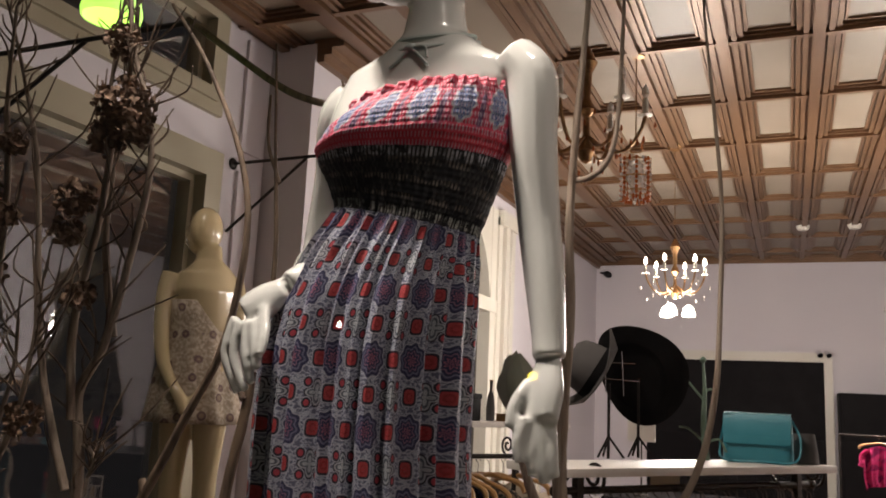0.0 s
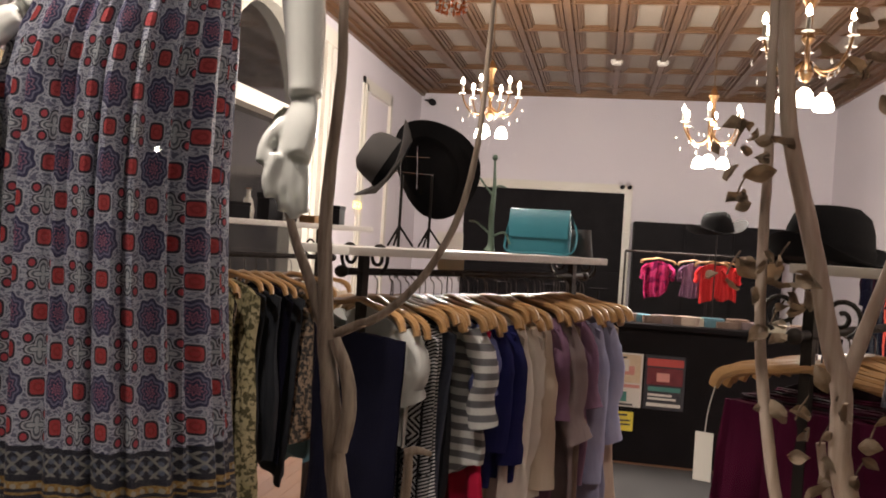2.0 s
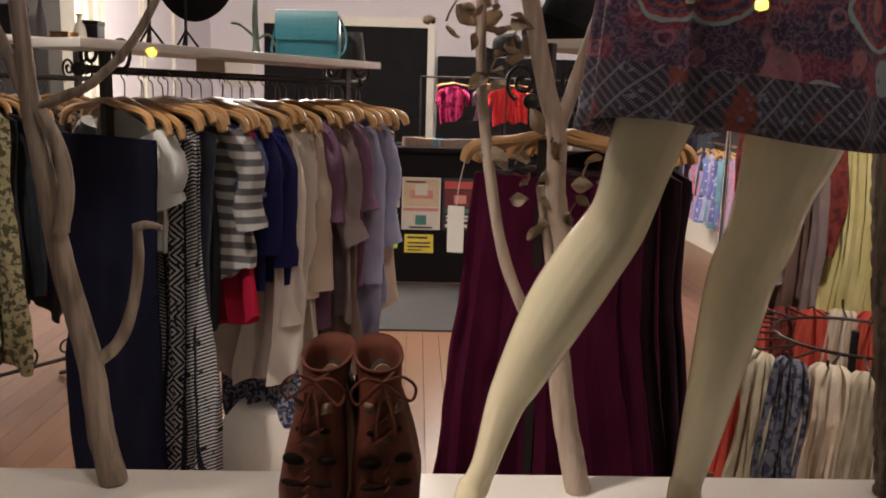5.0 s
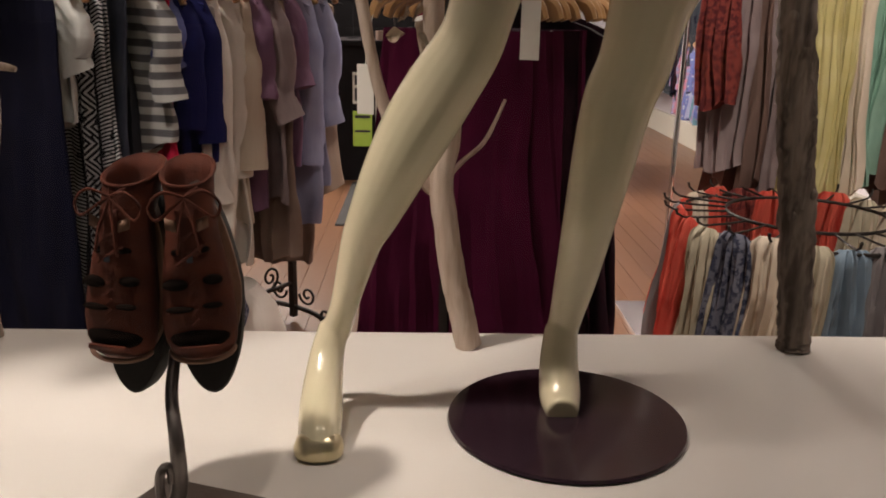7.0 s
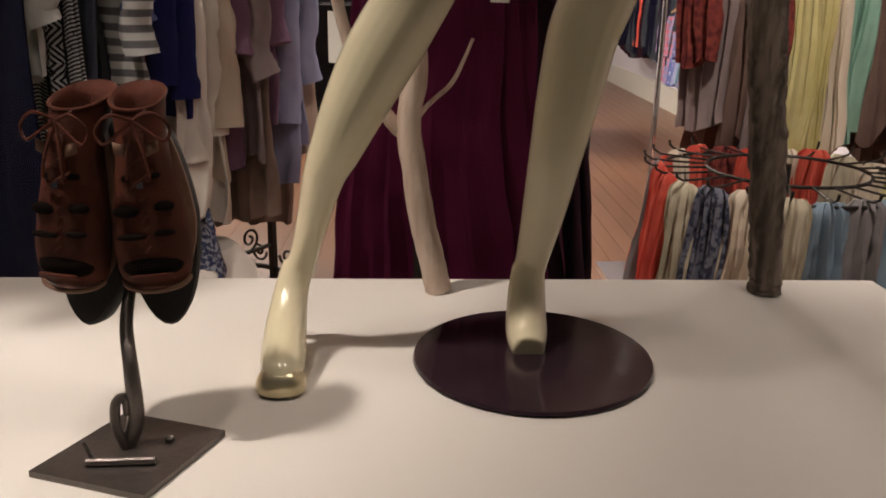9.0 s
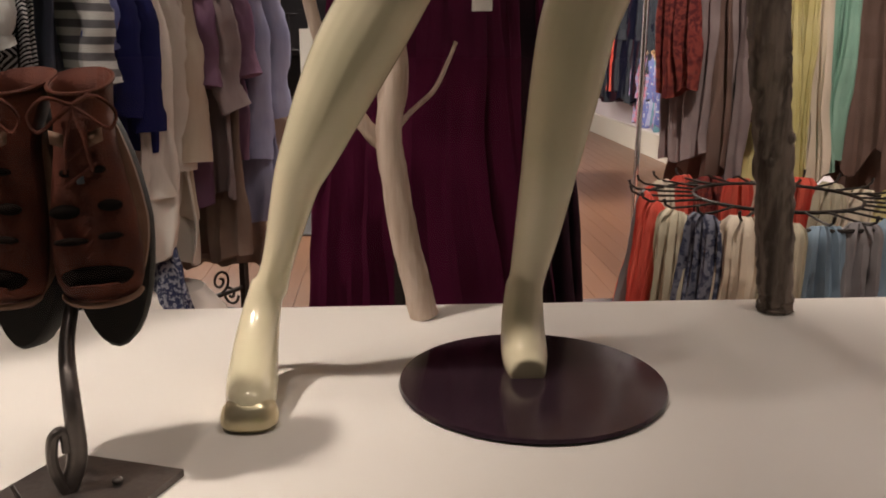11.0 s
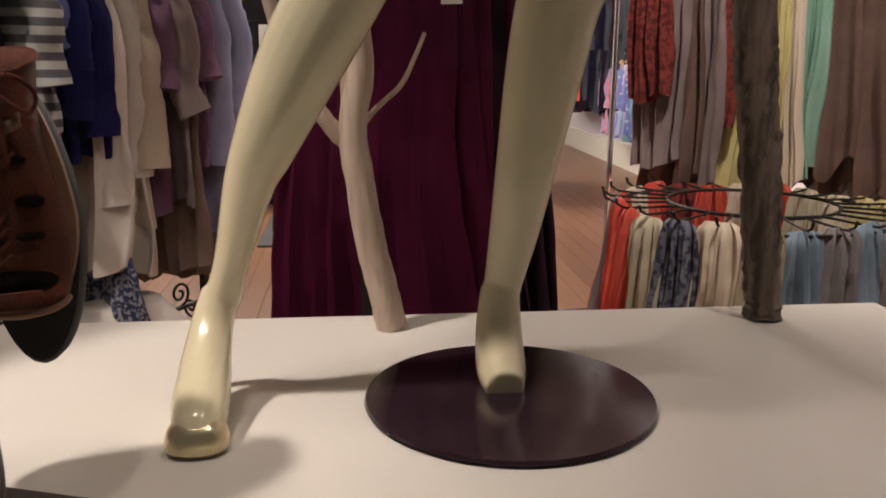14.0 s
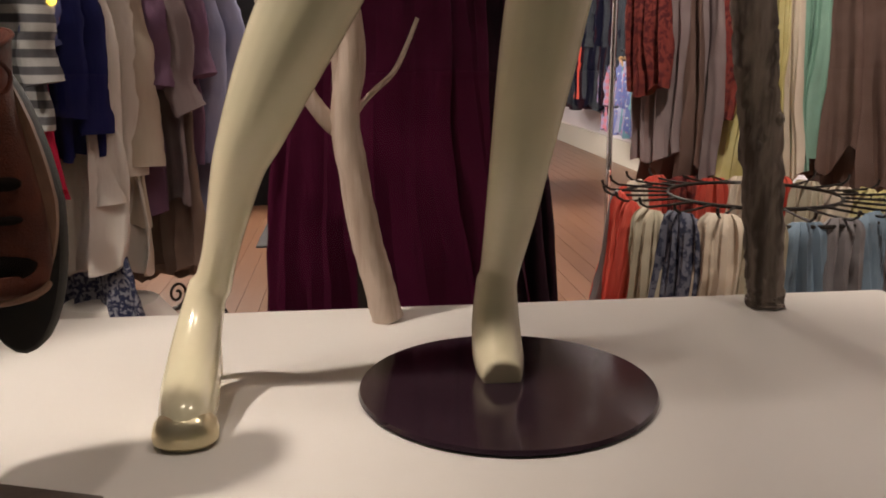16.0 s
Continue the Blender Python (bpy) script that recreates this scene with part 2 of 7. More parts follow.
def print_tile(m, U, V):
    """The skirt's all-over print: navy medallions, red squares and pale four-petalled flowers, each in a pale outline."""
    fil = m.noise(1.0, 3.0, m.vec(U * 9.0, V * 15.0, 0.0))
    col = m.mix((fil - 0.5).abs().cut(0.075, 0.035), (0.12, 0.125, 0.19), (0.40, 0.42, 0.50))
    pale, dark = (0.42, 0.43, 0.50), (0.016, 0.014, 0.030)

    def at(a, b):
        return ((U + (0.5 - a)).frac() - 0.5) * 0.90, (V + (0.5 - b)).frac() - 0.5

    a, b = at(0.0, 0.0)
    star = a.hyp(b) + (b.op("ARCTAN2", a) * 8.0).sin() * 0.020
    col = m.mix(star.cut(0.272, 0.262), col, pale)
    col = m.mix(star.cut(0.255, 0.24), col, (0.028, 0.030, 0.085))
    col = m.mix((star - 0.185).abs().cut(0.02, 0.008) * 0.8, col, (0.20, 0.20, 0.30))
    col = m.mix((star - 0.125).abs().cut(0.016, 0.007) * 0.8, col, (0.30, 0.16, 0.24))
    col = m.mix(((star * 18.0).frac() - 0.5).abs().cut(0.2, 0.3) * star.cut(0.09, 0.07), col, (0.34, 0.12, 0.18))
    for p, q in ((0.5, 0.0), (0.0, 0.5)):
        a, b = at(p, q)
        square = (a.abs().pow(4.0) + b.abs().pow(4.0)).pow(0.25)
        col = m.mix(square.cut(0.152, 0.142), col, pale)
        col = m.mix(square.cut(0.134, 0.124), col, dark)
        col = m.mix(square.cut(0.104, 0.092), col, (0.40, 0.045, 0.05))
        col = m.mix((a.hyp(b) - 0.05).abs().cut(0.022, 0.01) * 0.7, col, (0.26, 0.02, 0.022))
    a, b = at(0.5, 0.5)
    petal = a.hyp(b) + (b.op("ARCTAN2", a) * 4.0 + 1.57).sin() * -0.045
    col = m.mix(petal.cut(0.175, 0.16), col, dark)
    col = m.mix(petal.cut(0.15, 0.135), col, (0.40, 0.42, 0.46))
    col = m.mix((petal - 0.09).abs().cut(0.026, 0.012), col, (0.09, 0.10, 0.13))
    for p in (0.33, 0.67):
        for q in (0.35, 0.65):
            a, b = at(p, q)
            dot = a.hyp(b)
            col = m.mix(dot.cut(0.092, 0.086), col, pale)
            col = m.mix(dot.cut(0.080, 0.072), col, dark)
            col = m.mix(dot.cut(0.050, 0.042), col, (0.40, 0.045, 0.065))
    return col


def dress_cloth():
    m = Mat("boho_print_rayon", 0.62)
    u, z, _ = m.xyz("UV")
    col = print_tile(m, u / 0.072, z / 0.112)
    dark, pale, ochre = (0.016, 0.016, 0.030), (0.24, 0.235, 0.22), (0.24, 0.13, 0.03)
    zig = ((u * 46.0).frac() - 0.5).abs()
    speck = m.noise(1.0, 2.0, m.vec(u * 260.0, z * 260.0, 0.0)).cut(0.48, 0.54)
    knots = (((u * 75.0).frac() - 0.5).hyp((z * 75.0).frac() - 0.5)).cut(0.34, 0.26)
    # the hem's woven bands, downwards
    b1 = m.mix((((z * 46.0).frac() - 0.5).abs() + zig - 0.5).abs().cut(0.10, 0.16), pale, dark)
    b1 = m.mix(knots * 0.8, b1, (0.10, 0.12, 0.18))
    b2 = m.mix(((z * 62.0).frac() - 0.5).abs().cut(0.30, 0.36), m.mix(speck, ochre, (0.34, 0.24, 0.10)), dark)
    b2 = m.mix(knots * ((z * 31.0).frac() > 0.5), b2, (0.30, 0.28, 0.24))
    b5 = m.mix(((z * 80.0 + zig * 2.0).frac() - 0.5).abs().cut(0.2, 0.3), (0.27, 0.26, 0.24), (0.06, 0.055, 0.06))
    dia = ((u * 8.0).frac() - 0.5).abs() + ((z - 0.975).abs() * 8.0)
    chk = ((((u * 90.0).frac() - 0.5) * ((z * 90.0).frac() - 0.5)) > 0.0)
    b3 = m.mix(((dia * 9.0).frac() - 0.5).abs().cut(0.2, 0.28) * speck, dark, (0.26, 0.17, 0.09))
    b3 = m.mix((dia - 0.40).abs().cut(0.10, 0.085) * chk, b3, (0.34, 0.40, 0.38))
    b3 = m.mix(dia.cut(0.14, 0.11), b3, (0.20, 0.05, 0.03))
    med = ((u * 7.0).frac() - 0.5).hyp(((z - 0.80) * 7.0).frac() - 0.5)
    b4 = m.mix(speck, (0.10, 0.10, 0.17), (0.26, 0.27, 0.34))
    b4 = m.mix(med.cut(0.40, 0.37), b4, (0.42, 0.05, 0.11))
    b4 = m.mix(med.cut(0.32, 0.29), b4, (0.07, 0.08, 0.17))
    b4 = m.mix(((med * 16.0).frac() - 0.5).abs().cut(0.2, 0.3) * med.cut(0.27, 0.24), b4, (0.34, 0.33, 0.30))
    for lo, hi, band in ((1.100, 1.142, b1), (1.070, 1.100, b2), (1.040, 1.070, b5), (0.925, 1.040, b3), (0.880, 0.925, b1), (0.0, 0.880, b4)):
        col = m.mix((z > lo) * (z < hi), col, band)
    for line in (1.142, 1.100, 1.070, 1.040, 0.925, 0.880):
        col = m.mix((z - line).abs() < 0.004, col, dark)
    # the smocked waist and the bust
    smock = ((z * 110.0).frac() - 0.5).abs()
    waist = m.mix(((u * 90.0 + (z * 110.0).floor() * 0.5).frac() - 0.5).abs().cut(0.2, 0.3) * m.noise(40.0).cut(0.45, 0.6) * 0.45, (0.005, 0.005, 0.009), (0.085, 0.075, 0.07))
    bv = (z - 2.100) * 12.5
    bu = ((u * 12.5 - bv * 0.22).frac() - 0.5)
    med = (bu * 1.28).hyp(bv * 0.98)
    bust = m.mix(m.noise(35.0).cut(0.4, 0.62), (0.55, 0.025, 0.07), (0.40, 0.06, 0.12))
    tick = ((u * 150.0 + (z * 90.0).floor() * 0.5).frac() - 0.5).abs().cut(0.25, 0.35) * ((z * 90.0).frac() - 0.5).abs().cut(0.4, 0.3)
    bust = m.mix(tick * (0.25 + m.noise(25.0).cut(0.42, 0.6) * 0.6), bust, (0.55, 0.42, 0.48))
    bust = m.mix((bu + 0.5).abs().min((bu - 0.5).abs()).cut(0.08, 0.05) * (z - 2.09).abs().cut(0.03, 0.02) * 0.8, bust, (0.05, 0.07, 0.16))
    petals = med + (bv.op("ARCTAN2", bu) * 9.0).sin() * 0.03
    bust = m.mix(petals.cut(0.40, 0.36), bust, (0.42, 0.44, 0.50))
    bust = m.mix(petals.cut(0.33, 0.30), bust, (0.05, 0.09, 0.25))
    bust = m.mix(((med * 9.0 + (bv.op("ARCTAN2", bu) * 8.0).sin() * 0.5).frac() - 0.5).abs().cut(0.2, 0.3) * med.cut(0.30, 0.27), bust, (0.26, 0.30, 0.42))
    bust = m.mix((z - 2.048).abs().cut(0.012, 0.006), bust, (0.55, 0.03, 0.06))
    bust = m.mix((z - 2.15).abs().cut(0.012, 0.008), bust, (0.45, 0.03, 0.07))
    rows = ((z * 36.0).frac() - 0.5).abs()
    beads = ((u * 120.0).frac() - 0.5).abs().cut(0.35, 0.2) * m.noise(60.0).cut(0.42, 0.58)
    waist = m.mix(rows.cut(0.22, 0.12) * beads * 0.55, waist, (0.30, 0.24, 0.20))
    waist = m.mix((z - 2.027).abs().cut(0.010, 0.005) * beads, waist, (0.42, 0.42, 0.48))
    waist = m.mix((z - 1.934).abs().cut(0.010, 0.006) * beads * 0.8, waist, (0.45, 0.47, 0.44))
    bust = m.mix(tick * 0.45, bust, (0.50, 0.34, 0.42))
    col = m.mix(z > 1.925, col, waist)
    col = m.mix(z > 2.035, col, bust)
    m.colour(col)
    h = smock * (z > 1.925) * 2.0 + m.noise(24.0)
    m.bump(h, 0.25, 0.004)
    return m.m


DRESS = dress_cloth()


def paisley_cloth():
    m = Mat("paisley_jersey", 0.7)
    x, y, z = m.xyz()
    u = x.op("ARCTAN2", y * -1.0) * 0.2
    warp = m.noise(9.0, 2.0)
    v = m.vec(u + warp * 0.05, z + warp * 0.04, 0.0)
    cell = m.cells(7.5, v)
    small = m.cells(26.0, v)
    fine = m.noise(1.0, 3.0, m.vec(u * 85.0, z * 85.0, 0.0))
    ground = m.mix(m.noise(10.0, 2.0).cut(0.44, 0.54), (0.20, 0.022, 0.05), (0.05, 0.022, 0.065))
    ground = m.mix(m.noise(13.0, 1.0).cut(0.56, 0.60) * 0.8, ground, (0.42, 0.15, 0.17))
    ground = m.mix((small - 0.30).abs().cut(0.09, 0.03) * 0.8, ground, (0.34, 0.13, 0.17))
    ground = m.mix(small.cut(0.14, 0.08), ground, (0.10, 0.14, 0.20))
    ring = (cell * 9.0 + m.noise(30.0) * 0.5).frac()
    eye = m.mix(ring.cut(0.40, 0.50), (0.30, 0.035, 0.035), (0.06, 0.03, 0.09))
    col = m.mix(cell.cut(0.36, 0.33), ground, eye)
    col = m.mix((cell + m.noise(40.0, 2.0) * 0.06 - 0.40).abs().cut(0.030, 0.016), col, (0.30, 0.38, 0.40))
    col = m.mix(cell.cut(0.13, 0.10), col, (0.38, 0.14, 0.10))
    col = m.mix((fine - 0.5).abs().cut(0.05, 0.02) * 0.26, col, (0.40, 0.30, 0.36))
    col = m.mix(fine.cut(0.58, 0.66) * 0.5, col, (0.03, 0.02, 0.05))
    hem = m.mix(((((z + u) * 75.0).frac() - 0.5).abs().cut(0.25, 0.32) * (((z - u) * 210.0).frac() - 0.5).abs().cut(0.2, 0.3)).max((((z - u) * 24.0).frac() - 0.5).abs().cut(0.42, 0.46)), (0.035, 0.025, 0.05), (0.20, 0.17, 0.20))
    hem = m.mix(m.noise(16.0).cut(0.55, 0.62) * 0.8, hem, (0.28, 0.05, 0.03))
    hem = m.mix(m.cells(70.0, m.vec(u, z, 0.0)).cut(0.3, 0.2) * 0.8, hem, (0.20, 0.22, 0.30))
    col = m.mix(z + u * 0.10 < 1.362, col, hem)
    m.colour(col)
    m.bump(m.noise(20.0), 0.3, 0.006)
    return m.m


PAISLEY = paisley_cloth()


def lace_cloth():
    m = Mat("ivory_floral_lace", 0.85)
    x, y, z = m.xyz()
    net = m.noise(70.0, 3.0)
    col = m.mix(net.cut(0.4, 0.6), (0.55, 0.47, 0.38), (0.34, 0.27, 0.20))
    cell = m.cells(15.0)
    col = m.mix(cell.cut(0.33, 0.28) * (x + y * 0.3 + z * 0.1 > -9.0), col, (0.16, 0.10, 0.10))
    col = m.mix(cell.cut(0.2, 0.15), col, (0.30, 0.22, 0.16))
    m.colour(col)
    m.bump(net, 0.6, 0.006)
    return m.m


LACE = lace_cloth()


def window_glass(name, reflect, dark=None):
    """A thin pane: it lets the view through and mirrors a little of what faces it."""
    m = bpy.data.materials.new(name)
    m.use_nodes = True
    t = m.node_tree
    t.nodes.remove(t.nodes["Principled BSDF"])
    mix, a, b = t.nodes.new("ShaderNodeMixShader"), t.nodes.new("ShaderNodeBsdfTransparent"), t.nodes.new("ShaderNodeBsdfGlossy")
    b.inputs["Roughness"].default_value = 0.0
    mix.inputs[0].default_value = reflect
    for k, n in ((1, a), (2, b)):
        t.links.new(n.outputs[0], mix.inputs[k])
    t.links.new(mix.outputs[0], t.nodes["Material Output"].inputs["Surface"])
    return m


PANE = window_glass("shop_window_glass", 0.035)
PANE2 = window_glass("side_window_glass", 0.14)

# ---- mesh helpers ----


def mesh_of(bm, name, smooth=True):
    bmesh.ops.recalc_face_normals(bm, faces=bm.faces)
    data = bpy.data.meshes.new(name)
    bm.to_mesh(data)
    bm.free()
    if smooth:
        for p in data.polygons:
            p.use_smooth = True
        data.set_sharp_from_angle(angle=radians(38))
    return data


def part(name, bm, material, parent=None, label="", smooth=True):
    ob = new(name, mesh_of(bm, name, smooth))
    for mt in material if isinstance(material, (list, tuple)) else (material,):
        ob.data.materials.append(mt)
    ob.parent = parent
    return tagged(ob, label)


def thing(name, bm, material, label, category, group="", kind="", smooth=True):
    return tagged(part(name, bm, material, None, label, smooth), label, category, group, kind)


def empty(name, label, category, m=None, group=""):
    ob = new(name)
    ob.empty_display_size = 0.05
    if m is not None:
        ob.matrix_world = m
    return tagged(ob, label, category, group)


def box(x0, y0, z0, x1, y1, z1, bm=None, bevel=0.0):
    bm = bm or bmesh.new()
    r = bmesh.ops.create_cube(bm, size=1.0, matrix=Matrix.LocRotScale(((x0 + x1) / 2, (y0 + y1) / 2, (z0 + z1) / 2), None, (abs(x1 - x0), abs(y1 - y0), abs(z1 - z0))))
    if bevel:
        es = list({e for v in r["verts"] for e in v.link_edges})
        bmesh.ops.bevel(bm, geom=es, offset=bevel, segments=2, affect="EDGES", profile=0.7)
    return bm


def loft(rings, bm=None, caps=True, closed=True):
    bm = bm or bmesh.new()
    made = [[bm.verts.new(p) for p in ring] for ring in rings]
    n = len(rings[0])
    for a, b in zip(made, made[1:]):
        for k in range(n if closed else n - 1):
            bm.faces.new((a[k], a[(k + 1) % n], b[(k + 1) % n], b[k]))
    if caps and closed:
        bm.faces.new(made[0][::-1])
        bm.faces.new(made[-1])
    return bm


def smooth_path(pts, steps=5):
    """Points (x, y, z, r) made denser along a Catmull-Rom curve."""
    p = [np.array(v, float) for v in pts]
    p = [2 * p[0] - p[1], *p, 2 * p[-1] - p[-2]]
    out = []
    for a, b, c, d in zip(p, p[1:], p[2:], p[3:]):
        for k in range(steps):
            t = k / steps
            out.append(0.5 * (2 * b + (c - a) * t + (2 * a - 5 * b + 4 * c - d) * t * t + (3 * b - a - 3 * c + d) * t ** 3))
    out.append(p[-2])
    return out


def tube(pts, bm=None, n=10, steps=5, flat=1.0, rough=0.0, seed=0):
    """A tapered round limb through points (x, y, z, radius)."""
    path = smooth_path(pts, steps) if steps > 1 else [np.array(v, float) for v in pts]
    rings, ref = [], Vector((0.31, 0.95, 0.02))
    rnd = random.Random(seed)
    for k, q in enumerate(path):
        a, b = path[max(k - 1, 0)], path[min(k + 1, len(path) - 1)]
        d = Vector((b - a)[:3])
        d = d.normalized() if d.length > 1e-6 else Vector((0, 0, 1))
        s = d.cross(ref)
        s = (s if s.length > 0.05 else d.cross(Vector((1, 0, 0)))).normalized()
        w = d.cross(s)
        r = max(q[3], 0.0006)
        rings.append([Vector(q[:3]) + (s * math.cos(t) + w * math.sin(t) * flat) * r * (1 + rough * (rnd.random() - 0.5)) for t in (2 * math.pi * j / n for j in range(n))])
    return loft(rings, bm)


def oval(x, y, z, rx, ry, n=28, turn=0.0, power=2.0):
    out = []
    for j in range(n):
        t = 2 * math.pi * j / n
        c, s = math.cos(t), math.sin(t)
        c, s = math.copysign(abs(c) ** (2 / power), c), math.copysign(abs(s) ** (2 / power), s)
        px, py = rx * c, ry * s
        out.append(Vector((x + px * math.cos(turn) - py * math.sin(turn), y + px * math.sin(turn) + py * math.cos(turn), z)))
    return out


def lathe(profile, bm=None, n=20, at=(0, 0, 0)):
    """A turned shape from (radius, height) pairs."""
    return loft([oval(at[0], at[1], at[2] + z, max(r, 0.0004), max(r, 0.0004), n) for r, z in profile], bm)


def ball(x, y, z, rx, ry, rz, bm=None, n=16):
    return loft([oval(x, y, z - rz * math.cos(math.pi * k / 10), max(rx * math.sin(math.pi * k / 10), 1e-4), max(ry * math.sin(math.pi * k / 10), 1e-4), n) for k in range(11)], bm)


def merged(ob, voxel=0.007, times=6):
    """Melts overlapping limbs into one smooth body."""
    r = ob.modifiers.new("skin", "REMESH")
    r.mode, r.voxel_size, r.use_smooth_shade = "VOXEL", voxel, True
    s = ob.modifiers.new("soften", "SMOOTH")
    s.factor, s.iterations = 0.5, times
    return ob


def curl(cx, cy, r0, turns, start, r1=0.0, steps=22):
    """A flat spiral in a plane, as (a, b) pairs."""
    return [((cx + (r0 + (r1 - r0) * k / steps) * math.cos(start + turns * 2 * math.pi * k / steps)), (cy + (r0 + (r1 - r0) * k / steps) * math.sin(start + turns * 2 * math.pi * k / steps))) for k in range(steps + 1)]

# ---- the shop: floor, walls, ceiling, window ----
XL, XR, YB, ZC = -1.82, 3.75, 11.95, 3.62
XW, YR = -2.12, 4.15          # the side window's wall, and the return where the shop narrows
YG = 0.74                     # the shop window's glass
PZ = 0.60                     # the window platform's top
RU = radians(55.4)            # the racks' turn


def structure(name, bm, material, label, category, smooth=False):
    return thing(name, bm, material, label, category, kind="structure", smooth=smooth)


floor = structure("floor", box(XW - 0.2, 0.55, -0.12, XR + 0.2, YB + 0.2, -0.012), BLACK, "warm brown oak strip floor of the shop", "floor")
structure("ground", box(-60, -60, -0.22, 60, 0.55, -0.10), PAVING, "grey concrete pavement outside the shop", "pavement")
wl = bmesh.new()
box(XL - 0.15, YR, 0, XL, 5.45, ZC, wl)
box(XL - 0.15, 7.45, 0, XL, YB, ZC, wl)
box(XL - 0.15, 5.45, 0, XL, 7.45, 0.9, wl)
box(XL - 0.15, 5.45, 3.36, XL, 7.45, ZC, wl)
box(XW - 0.15, YR, 0, XL - 0.15, YR + 0.15, ZC, wl)
structure("wall_left", wl, WALL, "pale lavender plaster side wall with an arched window", "wall")
ww = bmesh.new()
box(XW - 0.15, 0.6, 0, XW, YR, 0.45, ww)
box(XW - 0.15, 0.6, 2.73, XW, YR, 3.14, ww)
box(XW - 0.15, 3.63, 0.45, XW, YR, 2.73, ww)
box(XW - 0.15, 3.63, 3.14, XW, YR, ZC, ww)
box(XW - 0.15, 0.6, 0.45, XW, 0.75, 2.73, ww)
box(XW - 0.15, 0.6, 3.14, XW, 0.75, ZC, ww)
structure("wall_window_side", ww, WALL, "pale lavender wall round the tall side windows", "wall")
structure("wall_back", box(XL - 0.15, YB, 0, XR + 0.15, YB + 0.15, ZC), WALL, "pale lavender plaster back wall", "wall")
structure("wall_right", box(XR, 0.6, 0, XR + 0.15, YB, ZC), WALL, "pale lavender plaster side wall", "wall")
fw = bmesh.new()
box(XW - 0.15, 0.6, 3.42, XR + 0.15, 0.86, ZC + 0.1, fw)
box(XW - 0.15, 0.6, -0.1, XR + 0.15, 0.86, 0.30, fw)
box(2.9, 0.6, 0.30, XR + 0.15, 0.86, 3.42, fw)
structure("wall_front", fw, TRIM, "cream painted shop front round the display window", "wall")
structure("roof_slab", box(XW - 0.15, 0.6, ZC + 0.06, XR + 0.15, YB + 0.15, ZC + 0.2), BLACK, "slab above the shop's tin ceiling", "roof")
pane = structure("window_1", box(XW, YG, 0.30, 2.9, YG + 0.006, 3.42), PANE, "large clear pane of the shop's display window", "window")
pane.visible_shadow = False

# the pressed tin ceiling, one mesh: panels, three-ribbed strips along the shop and narrow cross ribs
ce = bmesh.new()
box(XW, 0.6, ZC + 0.03, XR, YB, ZC + 0.06, ce)
for f in ce.faces:
    f.material_index = 0


def rib(x0, y0, x1, y1, z0, z1):
    n = len(ce.faces)
    box(x0, y0, z0, x1, y1, z1, ce)
    ce.faces.ensure_lookup_table()
    for f in ce.faces[n:]:
        f.material_index = 1


xs = [-0.09 + 0.485 * k for k in range(-4, 8)]
for x in xs:
    rib(x - 0.105, 0.9, x + 0.105, YB, ZC + 0.010, ZC + 0.029)
    for dx, w, d in ((-0.098, 0.012, 0.0), (-0.062, 0.014, -0.012), (0.0, 0.030, -0.030), (0.062, 0.014, -0.012), (0.098, 0.012, 0.0)):
        rib(x + dx - w, 0.9, x + dx + w, YB, ZC + d, ZC + 0.012)
ys = [4.77 + 0.95 * k for k in range(-4, 8)]
for y in ys:
    rib(XW, y - 0.045, XR, y + 0.045, ZC + 0.006, ZC + 0.026)
    rib(XW, y - 0.020, XR, y + 0.020, ZC - 0.018, ZC + 0.008)
    for x0, x1 in zip(xs, xs[1:]):
        for e in (0, 1):
            yy = y + (0.065 if e else 0.95 - 0.065)
            rib(x0 + 0.125, yy - 0.008, x1 - 0.125, yy + 0.008, ZC + 0.016, ZC + 0.0295)
        for xx in (x0 + 0.128, x1 - 0.128):
            rib(xx - 0.008, y + 0.065, xx + 0.008, y + 0.885, ZC + 0.016, ZC + 0.0295)
for k, (o, d) in enumerate(((0.25, 0.0), (0.18, -0.03), (0.10, -0.07), (0.05, -0.11))):
    e = 0.004 * (k + 1)
    rib(XL - 0.01 - e, YR + e, XL + o, YB, ZC + d, ZC + 0.029 - e)
    rib(XR - o, 0.9 + e, XR + 0.01 + e, YB, ZC + d, ZC + 0.029 - e)
    rib(XL, YB - o * 0.5, XR, YB + e, ZC + d * 0.6, ZC + 0.029 - e)
structure("ceiling", ce, (PANEL, COPPER), "pressed tin ceiling, cream panels between copper-brown mouldings", "ceiling")

# the platforms
structure("window_platform", box(-0.75, 0.86, 0.0, 2.15, 1.835, PZ, bevel=0.006), WHITE, "white painted display platform in the shop window", "platform")
structure("side_ledge", box(XW, 0.86, 0.0, -1.64, 3.44, 0.68, bevel=0.006), WHITE, "white painted ledge under the side windows", "platform")
structure("floor_mat", box(0.72, 4.97, 0.0, 1.75, 6.2, 0.012, bevel=0.004), MATG, "dark grey mat on the floor before the counter", "mat")


